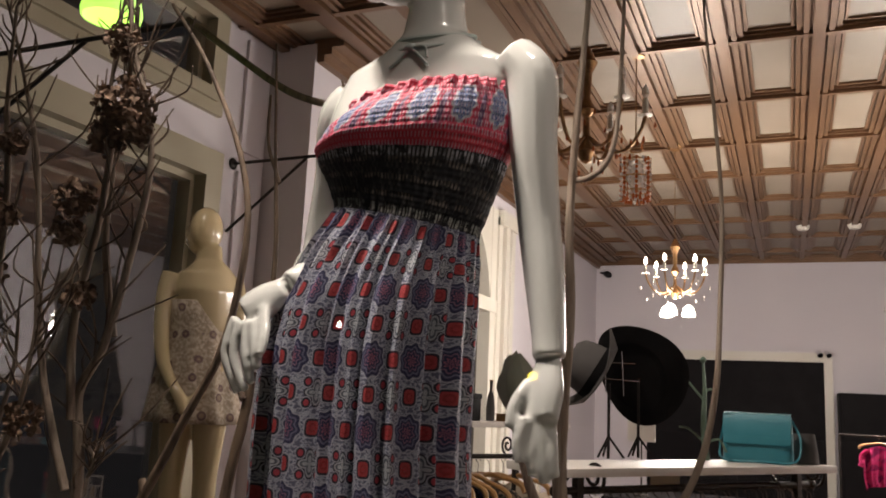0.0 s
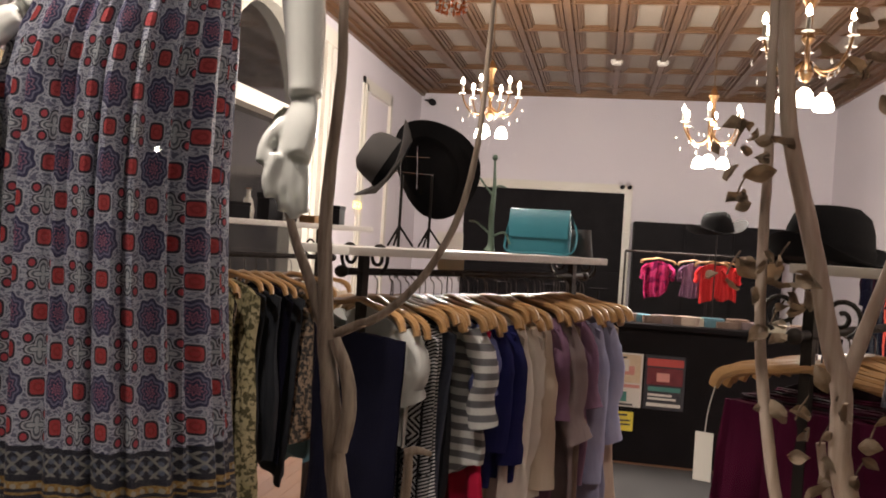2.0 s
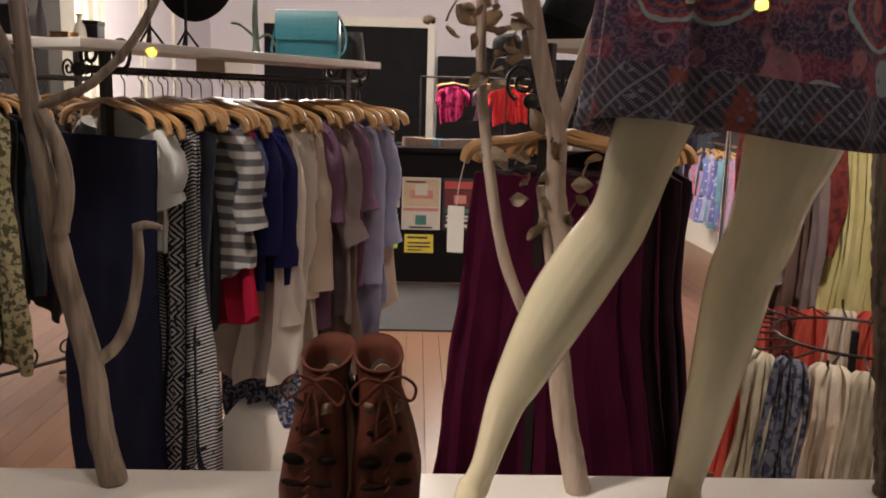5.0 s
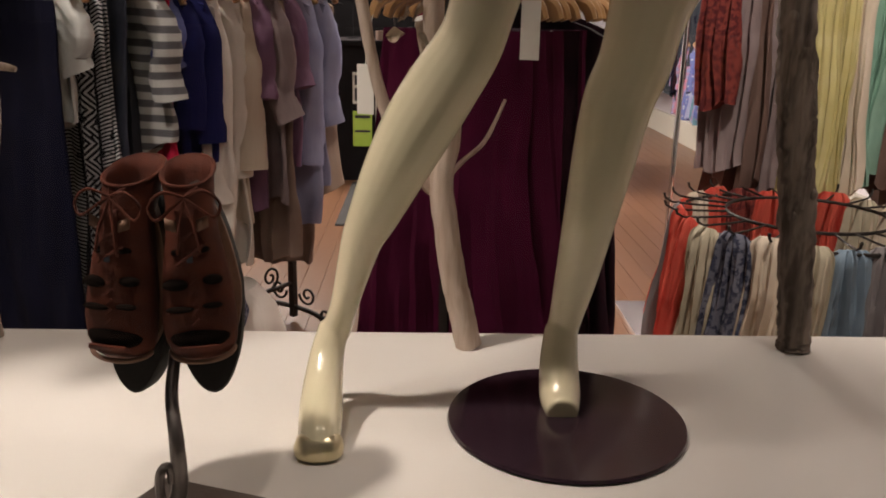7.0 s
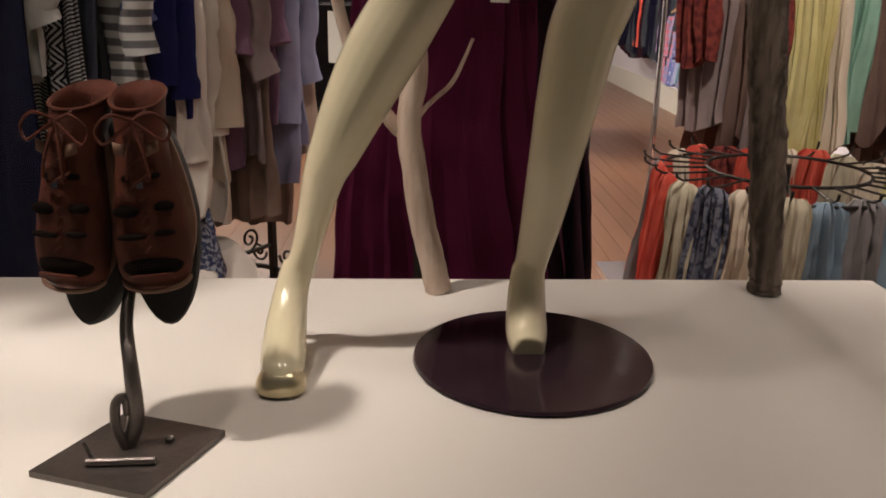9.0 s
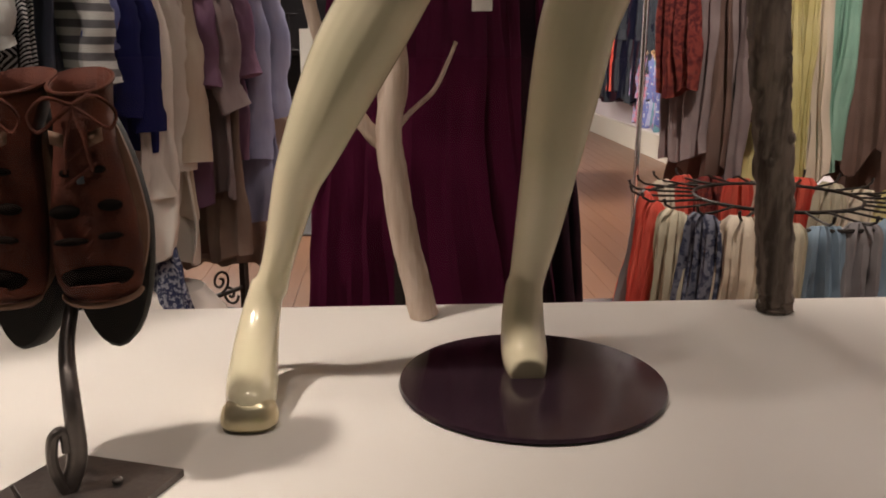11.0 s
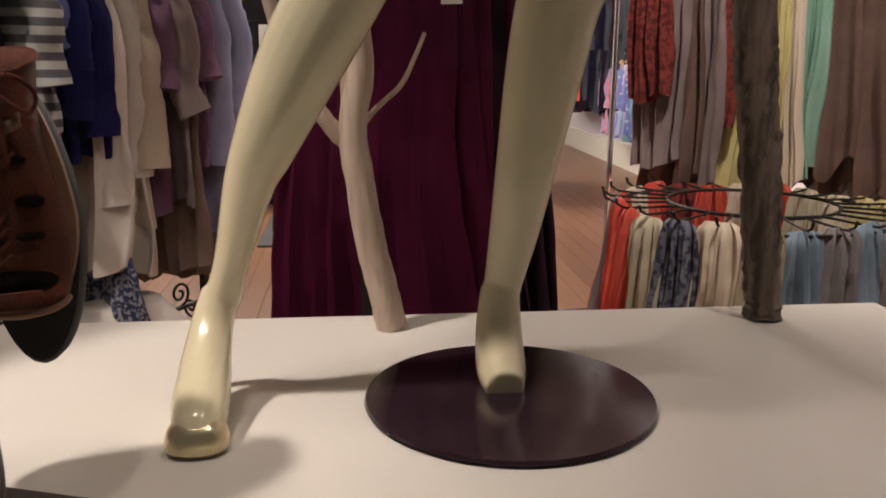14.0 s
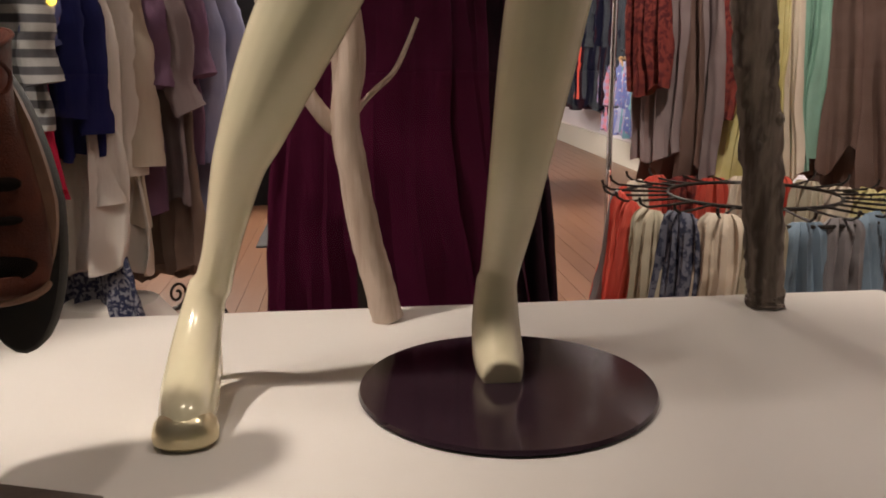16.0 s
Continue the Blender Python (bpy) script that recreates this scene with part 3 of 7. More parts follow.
def casing(name, y0, y1, z0, z1, x, depth, label, glass=True, w=0.085, side=1):
    """A window in a side wall: stepped casing, inner frame, sill and pane."""
    win = empty(name, label, "window")
    win["kind"] = "structure"
    for nm, o, d in (("outer_casing", 0.0, 0.030), ("inner_casing", w * 0.55, 0.050)):
        bm = bmesh.new()
        a = w * 0.55
        for r in ((y0 - w + o, z0 - w + o, y0 - w + o + a, z1 + w - o), (y1 + w - o - a, z0 - w + o, y1 + w - o, z1 + w - o), (y0 - w + o + a, z1 + w - o - a, y1 + w - o - a, z1 + w - o), (y0 - w + o + a, z0 - w + o, y1 + w - o - a, z0 - w + o + a)):
            box(x - 0.02, r[0], r[1], x + d, r[2], r[3], bm)
        part(nm, bm, CASING, win, smooth=False)
    bm = bmesh.new()
    for r in ((y0, z0, y0 + 0.05, z1), (y1 - 0.05, z0, y1, z1), (y0 + 0.05, z1 - 0.05, y1 - 0.05, z1), (y0 + 0.05, z0, y1 - 0.05, z0 + 0.05)):
        box(x - 0.10, r[0], r[1], x - 0.02, r[2], r[3], bm)
    sash = part("sash", bm, CASING, win, smooth=False)
    if glass:
        g = part("pane", box(x - 0.065, y0 + 0.05, z0 + 0.05, x - 0.058, y1 - 0.05, z1 - 0.05), PANE2, sash, smooth=False)
        g.visible_shadow = False
    return win


casing("window_2", 0.80, 3.61, 0.47, 2.71, XW, 0.1, "tall dark side window in a cream painted casing at night", w=0.14)
casing("window_3", 0.80, 3.58, 3.16, 3.56, XW, 0.1, "dark transom window in a cream painted casing", w=0.12)
# panelled pilaster by the side window
pil = bmesh.new()
box(XW, 3.90, 0.68, XW + 0.02, 4.12, 2.80, pil)
box(XW, 3.90, 2.92, XW + 0.02, 4.12, ZC - 0.05, pil)
structure("pilaster_panel", pil, WALL, "lavender painted raised panel of a pilaster", "trim")

# arched window in the left wall
aw = empty("window_4", "arched window in a cream painted frame on the lavender wall", "window")
aw["kind"] = "structure"
y0, y1, zs, zt = 5.45, 7.45, 2.45, 3.36
bm = bmesh.new()
outer, inner = [], []
for k in range(17):
    t = math.pi * k / 16
    yy, rr = (y0 + y1) / 2, (y1 - y0) / 2 - 0.16
    inner.append(Vector((XL, yy - rr * math.cos(t), zs + 0.06 + 0.74 * math.sin(t))))
    outer.append(Vector((XL, y0 + (y1 - y0) * k / 16, zt)))
for d in (0.025,):
    ra = [p + Vector((d, 0, 0)) for p in inner]
    rb = [p + Vector((d, 0, 0)) for p in outer]
    rc = [p + Vector((-0.12, 0, 0)) for p in inner]
    loft([rb, ra, rc], bm, False, False)
box(XL - 0.12, y0, zs - 0.06, XL + 0.045, y1, zs + 0.06, bm)
box(XL - 0.12, y0, 0.9, XL + 0.03, y0 + 0.14, zt, bm)
box(XL - 0.12, y1 - 0.14, 0.9, XL + 0.03, y1, zt, bm)
box(XL - 0.12, y0 - 0.1, 0.86, XL + 0.06, y1 + 0.1, 0.94, bm)
for o, d in ((0.0, 0.05), (0.14, 0.075), (0.36, 0.06)):
    box(XL, y1 + 0.003 + o, 0.0, XL + d, y1 + 0.10 + o, 3.30, bm)
box(XL, y1 + 0.003, 3.22, XL + 0.09, y1 + 0.50, 3.36, bm)
part("frame", bm, TRIM, aw, smooth=False)
for zz in ((0.94, zs - 0.06), (zs + 0.06, zt)):
    part("pane", box(XL - 0.09, y0 + 0.1, zz[0], XL - 0.082, y1 - 0.1, zz[1]), mottled("dark_window_glass", (0.012, 0.011, 0.012), (0.03, 0.027, 0.026), 3, 0.08, bump=0), aw, smooth=False)
bm = bmesh.new()
for w, d in ((0.0, 0.02), (0.07, 0.035)):
    for r in ((9.0 + w, 0.1, 9.07 + w, 3.2 - w), (10.2 - w, 0.1, 10.27 - w, 3.2 - w), (9.0 + w, 3.13 - w, 10.27 - w, 3.2 - w)):
        box(XL, r[0], r[1], XL + d, r[2], r[3], bm)
structure("wall_trim", bm, TRIM, "white moulded panel frame on the side wall", "trim")
structure("baseboard", box(XR - 0.03, 0.9, 0, XR, YB, 0.22), TRIM, "white painted baseboard", "baseboard")

# dark recess with a pale frame and black cupboards on the back wall
fr = empty("framed_recess", "black panelled recess in a cream painted frame", "wall panel")
part("panel", box(-1.1, YB - 0.03, 0.3, 1.10, YB - 0.01, 2.26), BLACK, fr, smooth=False)
bm = box(-1.1, YB - 0.07, 2.26, 1.2, YB, 2.38)
box(1.10, YB - 0.07, 0.0, 1.20, YB, 2.26, bm)
part("frame", bm, TRIM, fr, smooth=False)
cb = empty("tall_cupboard", "tall black painted shop cupboard against the back wall", "cupboard")
part("body", box(1.24, YB - 0.5, 0.0, 3.1, YB - 0.01, 1.88, bevel=0.01), BLACK, cb, smooth=False)
for k in range(3):
    part("door", box(1.27 + 0.61 * k, YB - 0.53, 0.05, 1.85 + 0.61 * k, YB - 0.502, 1.84, bevel=0.006), BLACK, cb, smooth=False)

# ---- counter ----
ct = empty("shop_counter", "long black shop counter with paper notices on its front", "counter")
part("body", box(-0.5, 6.3, 0.0, 2.40, 6.95, 0.95, bevel=0.008), BLACK, ct, smooth=False)
part("top", box(-0.55, 6.26, 0.95, 2.45, 7.0, 0.985, bevel=0.008), BLACK, ct, smooth=False)


def notice(x0, z0, x1, z1, paper, blocks, label):
    """A printed sheet fixed to the counter's front, its print as plain bars."""
    n = empty("notice", label, "poster")
    sheet = part("sheet", box(x0, 6.292, z0, x1, 6.298, z1), paper, n, smooth=False)
    w, h = x1 - x0, z1 - z0
    for k, (a, b, c, d, mt) in enumerate(blocks):
        part("print", box(x0 + a * w, 6.2895 - 0.0006 * k, z0 + b * h, x0 + c * w, 6.2915, z0 + d * h), mt, sheet, smooth=False)
    return n


INK = mottled("dark_ink", (0.03, 0.03, 0.04), (0.05, 0.05, 0.06), 30, 0.7, bump=0)
RED = mottled("red_ink", (0.45, 0.06, 0.06), (0.55, 0.10, 0.08), 20, 0.6, bump=0)
PINK = mottled("salmon_ink", (0.55, 0.22, 0.20), (0.62, 0.30, 0.26), 9, 0.6, bump=0)
WINE = mottled("wine_red_ink", (0.10, 0.012, 0.02), (0.22, 0.04, 0.05), 14, 0.6, bump=0)
YEL = mottled("yellow_paper", (0.72, 0.58, 0.05), (0.76, 0.64, 0.10), 5, 0.8, bump=0)
LIMEP = mottled("lime_paper", (0.40, 0.62, 0.08), (0.46, 0.68, 0.12), 5, 0.8, bump=0)
BEIGE = mottled("beige_ink", (0.55, 0.42, 0.28), (0.66, 0.55, 0.40), 12, 0.7, bump=0)
TEALINK = mottled("green_ink", (0.05, 0.20, 0.18), (0.08, 0.26, 0.22), 12, 0.7, bump=0)
notice(0.88, 0.39, 1.16, 0.77, PAPER, [(0.05, 0.45, 0.95, 0.97, BEIGE), (0.22, 0.60, 0.80, 0.76, PINK), (0.34, 0.66, 0.66, 0.88, PAPER), (0.05, 0.36, 0.95, 0.42, PINK), (0.36, 0.10, 0.64, 0.28, TEALINK), (0.2, 0.03, 0.8, 0.06, INK), (0.1, 0.90, 0.6, 0.93, INK)], "white poster with a beige picture and a pink bar")
notice(1.175, 0.39, 1.45, 0.77, INK, [(0.05, 0.80, 0.95, 0.94, RED), (0.06, 0.46, 0.94, 0.77, WINE), (0.3, 0.52, 0.62, 0.68, PINK), (0.1, 0.34, 0.9, 0.42, TEALINK), (0.1, 0.25, 0.7, 0.29, PAPER), (0.1, 0.18, 0.8, 0.22, PAPER), (0.08, 0.06, 0.92, 0.12, PAPER)], "dark poster with red and white print")
notice(0.905, 0.22, 1.115, 0.355, YEL, [(0.1, 0.78, 0.8, 0.88, INK), (0.1, 0.5, 0.9, 0.58, INK), (0.1, 0.3, 0.9, 0.38, INK), (0.1, 0.12, 0.6, 0.18, INK)], "yellow notice with dark print")
notice(0.72, 0.55, 0.865, 0.77, PAPER, [(0.1, 0.6, 0.9, 0.9, INK), (0.1, 0.1, 0.45, 0.5, INK), (0.55, 0.1, 0.9, 0.5, BEIGE)], "white flyer with small dark print")
notice(0.72, 0.25, 0.855, 0.50, LIMEP, [(0.1, 0.8, 0.9, 0.88, INK), (0.1, 0.4, 0.9, 0.46, INK)], "lime green flyer with small dark print")

# ---- racks ----


def rack_frame(x, y):
    return pose(x, y, 0, 0, 0, math.degrees(RU))


def rack(x, y, length, label, shelf=None, rail=1.36, tall=1.44, foot=0.24):
    """A wrought-iron rail with scrolled feet and a white shelf; it runs from (x, y) along the racks' direction."""
    r = empty("clothes_rack", label, "clothes rack", rack_frame(x, y), "wrought-iron clothes racks")
    bar = part("rail", tube([(-0.08, 0, rail, 0.011), (length + 0.08, 0, rail, 0.011)], steps=1), IRON, r)
    for e in (-0.08, length + 0.08):
        part("finial", ball(e, 0, rail, 0.022, 0.018, 0.018, n=10), IRON, bar)
    for e in (0.0, length):
        post = part("post", box(e - 0.012, -0.012, 0.02, e + 0.012, 0.012, tall), IRON, r)
        foot_bar = part("foot", tube([(e, -foot, 0.012, 0.010), (e, -foot * 0.5, 0.05, 0.010), (e, 0, 0.06, 0.010), (e, foot * 0.5, 0.05, 0.010), (e, foot, 0.012, 0.010)], n=8), IRON, r)
        for s in (-1, 1):
            for rr, up, off in ((0.042, 0.12, 0.075), (0.03, 0.055, 0.16)):
                part("scroll", tube([(e, s * a, b, 0.0055) for a, b in curl(off, up, rr, 1.4, math.pi, 0.008)], n=7, steps=1), IRON, foot_bar)
            part("scroll", tube([(e, s * a, b, 0.0055) for a, b in curl(0.065, rail + 0.045, 0.045, 1.5, -1.2, 0.008)], n=7, steps=1), IRON, post)
    part("stretcher", tube([(0, 0, 0.16, 0.009), (length, 0, 0.16, 0.009)], n=8, steps=1), IRON, r)
    for e in np.linspace(0.12, length - 0.12, 5):
        part("scroll", tube([(float(e) + a, 0, b, 0.005) for a, b in curl(0, 0.21, 0.045, 1.5, -1.5, 0.008)], n=7, steps=1), IRON, r)
    if shelf:
        a, b, w = shelf
        part("shelf", box(a, -w, tall, b, w, tall + 0.024, bevel=0.004), WHITE, r, "white painted shelf board")
    return r


def hanger_mesh(width=0.43):
    bm = bmesh.new()
    h = width / 2
    pts = [(0, -h, -0.128, 0.010), (0, -h * 0.93, -0.098, 0.012), (0, -h * 0.72, -0.080, 0.011), (0, -h * 0.35, -0.068, 0.010), (0, 0, -0.055, 0.012), (0, h * 0.35, -0.068, 0.010), (0, h * 0.72, -0.080, 0.011), (0, h * 0.93, -0.098, 0.012), (0, h, -0.128, 0.010)]
    tube(pts, bm, n=8, steps=3, flat=1.5)
    return bm


def hook_mesh():
    return tube([(0, 0, -0.062, 0.002), (0, 0, -0.005, 0.002), (0, 0.016, 0.008, 0.002), (0, 0.012, 0.022, 0.002), (0, -0.004, 0.021, 0.002), (0, -0.014, 0.012, 0.002)], n=6, steps=3)


HANGER_DATA, HOOK_DATA = mesh_of(hanger_mesh(), "hanger"), mesh_of(hook_mesh(), "hook")
HANGER_DATA.materials.append(HANGER)
HOOK_DATA.materials.append(STEEL)


def hanger(m):
    h = new("hanger", HANGER_DATA)
    h.matrix_world = m
    tagged(h, "pale varnished wooden clothes hanger with a chrome hook", "hanger", "wooden hangers on the racks")
    k = new("hook", HOOK_DATA)
    k.parent = h
    return h


def garment_mesh(width, top, length, thick=0.024, flare=1.0, waves=5, seed=0, depth=0.014, slope=0.07, neck=0.0, ragged=0.0, over=False, tilt=None):
    """A hung cloth: a closed flat loft with folds that deepen downwards; local y across, z down from the rail."""
    rnd = random.Random(seed)
    ph = [rnd.uniform(0, 6.28) for _ in range(6)]
    off = Vector((seed * 3.7, seed * 1.3, seed * 0.7))
    hem = rnd.uniform(-0.06, 0.06) if tilt is None else tilt
    sway = rnd.uniform(-0.018, 0.018)
    n, rows, rings = 72, 28, []
    for k in range(rows + 1):
        s = k / rows
        z = -top - (length - top) * s
        w = width / 2 * (1 + (flare - 1) * s) * (1 + 0.10 * s * noise.noise(Vector((z * 4, 0, 0)) + off))
        w *= 1 - 0.09 * math.exp(-((s - 0.32) / 0.2) ** 2) * (0 if over else 1)
        round_top = math.sqrt(max(0.02, 1 - max(0.0, 1 - s * 9) ** 2)) if over else 1.0
        deep = depth * (0.3 + 1.1 * s) * round_top
        w *= 0.55 + 0.45 * round_top
        ring = []
        for j in range(n):
            t = 2 * math.pi * j / n
            c, q = math.cos(t), math.sin(t)
            yy = w * math.copysign(abs(c) ** 0.8, c)
            v = yy / w
            fold = deep * (0.9 * math.sin(waves * v * 2.0 + ph[0] + 0.8 * math.sin(2.5 * s + ph[4])) + 0.55 * math.sin(waves * 1.9 * v * 2.0 + ph[1] + s) + 1.5 * noise.noise(Vector((yy * 16, z * 3.0, q)) + off))
            xx = thick * round_top * math.copysign(abs(q) ** 0.7, q) * (0.5 + 0.65 * s) + fold + 0.004 * noise.noise(Vector((yy * 45, z * 30, q * 2)) + off)
            # slanting creases that run down from the shoulders
            xx += 0.007 * s * (1 - s * 0.4) * math.sin(abs(v) * 9 - z * 14 + ph[5])
            edge = max(0.0, 1 - s * 5)
            zz = z - slope * edge * abs(v) ** 1.5 - neck * edge * max(0.0, 1 - abs(v) / 0.45)
            zz -= s ** 3 * (ragged * (0.5 + 0.5 * math.sin(yy * 40 + ph[2])) + 0.05 * noise.noise(Vector((yy * 9, seed, 1.0))) + 0.012 * math.sin(yy * 34 + ph[1]) + (0 if over else hem * v))
            yy += 0.016 * s * math.sin(z * 7 + ph[3]) + 0.006 * noise.noise(Vector((z * 8, q, v)) + off) + sway * s + 0.002 * s * math.sin(z * 23 + q * 2 + ph[2])
            ring.append(Vector((xx, yy, zz)))
        rings.append(ring)
    return loft(rings, None, True)


def sleeve(bm, width, top, length, side, r=0.050, seed=0, out=0.03):
    """A limp sleeve, flattened, creased at the elbow and wider at the cuff."""
    rnd = random.Random(seed)
    y = side * (width / 2 - 0.015)
    a, b = rnd.uniform(-0.012, 0.012), rnd.uniform(0.6, 1.2)
    pts = [(0, y - side * 0.035, -top - 0.05, r * 0.85), (0.004, y + side * out * 0.4 * b, -top - 0.06 - length * 0.25, r * 0.95), (a, y + side * out * b, -top - 0.06 - length * 0.5, r * 0.85), (-a, y + side * out * 0.7 * b, -top - 0.06 - length * 0.75, r * 0.95), (a * 0.5, y + side * out * (0.6 + 0.8 * rnd.random()), -top - 0.06 - length * (0.95 + 0.1 * rnd.random()), r * 1.02)]
    tube(pts, bm, n=14, steps=6, flat=0.55, rough=0.14, seed=seed)


def garment(name, m, mt, label, category, width=0.40, top=0.06, length=0.75, sleeves=0.0, group="", **kw):
    top += 0.022
    bm = garment_mesh(width, top, length, **kw)
    if sleeves:
        for sd in (-1, 1):
            sleeve(bm, width, top, sleeves, sd, seed=kw.get("seed", 0) + sd)
    g = thing(name, bm, mt, label, category, group)
    g.matrix_world = m
    return g


F = {
    "navy": fabric("navy_black_crepe", (0.0035, 0.0035, 0.010), (0.005, 0.005, 0.014)),
    "tee": fabric("pale_grey_jersey", (0.42, 0.43, 0.42), (0.50, 0.51, 0.49)),
    "aztec": fabric("black_white_aztec_print", (0.55, 0.55, 0.55), (0.48, 0.48, 0.5), "aztec", (0.012, 0.012, 0.016)),
    "denim": fabric("grey_blue_denim", (0.07, 0.08, 0.12), (0.10, 0.115, 0.16)),
    "stripe": fabric("grey_white_stripe", (0.52, 0.52, 0.50), (0.46, 0.46, 0.45), "stripe", (0.12, 0.12, 0.13)),
    "bluefl": fabric("blue_floral_cotton", (0.10, 0.12, 0.30), (0.14, 0.16, 0.34), "floral", (0.40, 0.42, 0.48)),
    "royal": fabric("royal_navy_cotton", (0.012, 0.014, 0.075), (0.018, 0.020, 0.10)),
    "white": fabric("white_gauze", (0.80, 0.76, 0.70), (0.70, 0.66, 0.60)),
    "beige": fabric("beige_gauze", (0.40, 0.31, 0.25), (0.46, 0.37, 0.30)),
    "red": fabric("crimson_cotton", (0.40, 0.012, 0.045), (0.48, 0.02, 0.06)),
    "purple": fabric("dusky_purple_lace", (0.16, 0.085, 0.15), (0.22, 0.13, 0.20)),
    "lav": fabric("lavender_chambray", (0.25, 0.26, 0.40), (0.32, 0.33, 0.47)),
    "taupe": fabric("taupe_chiffon", (0.16, 0.11, 0.09), (0.22, 0.16, 0.13)),
    "navyprint": fabric("navy_white_floral_print", (0.03, 0.035, 0.08), (0.04, 0.05, 0.10), "blotch", (0.30, 0.31, 0.36), 3.5),
    "burgundy": fabric("burgundy_jersey", (0.046, 0.0035, 0.018), (0.062, 0.006, 0.025)),
    "burgblack": fabric("black_burgundy_jersey", (0.014, 0.005, 0.009), (0.022, 0.007, 0.012)),
    "olive": fabric("cream_olive_floral", (0.42, 0.37, 0.24), (0.30, 0.27, 0.15), "blotch", (0.085, 0.08, 0.045), 2.0),
    "mustard": fabric("mustard_knit", (0.36, 0.27, 0.05), (0.42, 0.32, 0.08)),
    "darkfl": fabric("dark_floral_viscose", (0.04, 0.04, 0.045), (0.06, 0.055, 0.05), "blotch", (0.34, 0.25, 0.18), 2.6),
    "charcoal": fabric("charcoal_cotton", (0.022, 0.025, 0.032), (0.035, 0.038, 0.046)),
    "coral": fabric("coral_knit", (0.46, 0.06, 0.045), (0.54, 0.10, 0.07)),
    "sand": fabric("sand_gauze_scarf", (0.40, 0.36, 0.27), (0.48, 0.43, 0.33)),
    "bluegrey": fabric("blue_grey_scarf", (0.16, 0.22, 0.28), (0.20, 0.27, 0.34)),
    "grey": fabric("grey_knit", (0.17, 0.155, 0.16), (0.22, 0.205, 0.21)),
    "leopard": fabric("grey_blue_spotted_scarf", (0.13, 0.135, 0.175), (0.17, 0.175, 0.22), "blotch", (0.04, 0.045, 0.075), 2.2),
    "yellow": fabric("pale_yellow_pleats", (0.52, 0.46, 0.20), (0.60, 0.54, 0.28)),
    "mint": fabric("mint_chiffon", (0.20, 0.36, 0.28), (0.25, 0.42, 0.34)),
    "brown": fabric("dusty_brown_chiffon", (0.12, 0.075, 0.062), (0.16, 0.105, 0.09)),
    "rust": fabric("rust_print_viscose", (0.17, 0.035, 0.03), (0.21, 0.05, 0.04), "blotch", (0.09, 0.02, 0.022), 2.0),
    "mauve": fabric("mauve_grey_jersey", (0.19, 0.145, 0.145), (0.24, 0.19, 0.19)),
    "plaid": fabric("blue_pink_plaid", (0.20, 0.22, 0.36), (0.26, 0.26, 0.40), "plaid", (0.45, 0.14, 0.18)),
    "teal": fabric("dusty_teal_cotton", (0.10, 0.20, 0.25), (0.13, 0.25, 0.30)),
    "fuchsia": fabric("fuchsia_print_silk", (0.42, 0.02, 0.10), (0.50, 0.05, 0.16), "blotch", (0.16, 0.01, 0.06), 0.6),
    "scarlet": fabric("scarlet_knit", (0.55, 0.03, 0.035), (0.62, 0.05, 0.05)),
    "cream": fabric("cream_lawn", (0.56, 0.48, 0.38), (0.62, 0.54, 0.44)),
}

# ---- rack with the trousers and shirts ----
R1 = (0.13, 2.62)
rack(*R1, 1.02, "black wrought-iron clothes rack with a white shelf, full of clothes", (-0.16, 1.06, 0.13), tall=1.43, rail=1.38)
U, N = Vector((math.cos(RU), math.sin(RU), 0)), Vector((math.sin(RU), -math.cos(RU), 0))


def on_rack(origin, d, z=1.38, side=0.0, turn=0.0):
    p = Vector((*origin, z)) + U * d + N * side
    return pose(p.x, p.y, p.z - 0.02, 0, 0, math.degrees(RU) + turn)


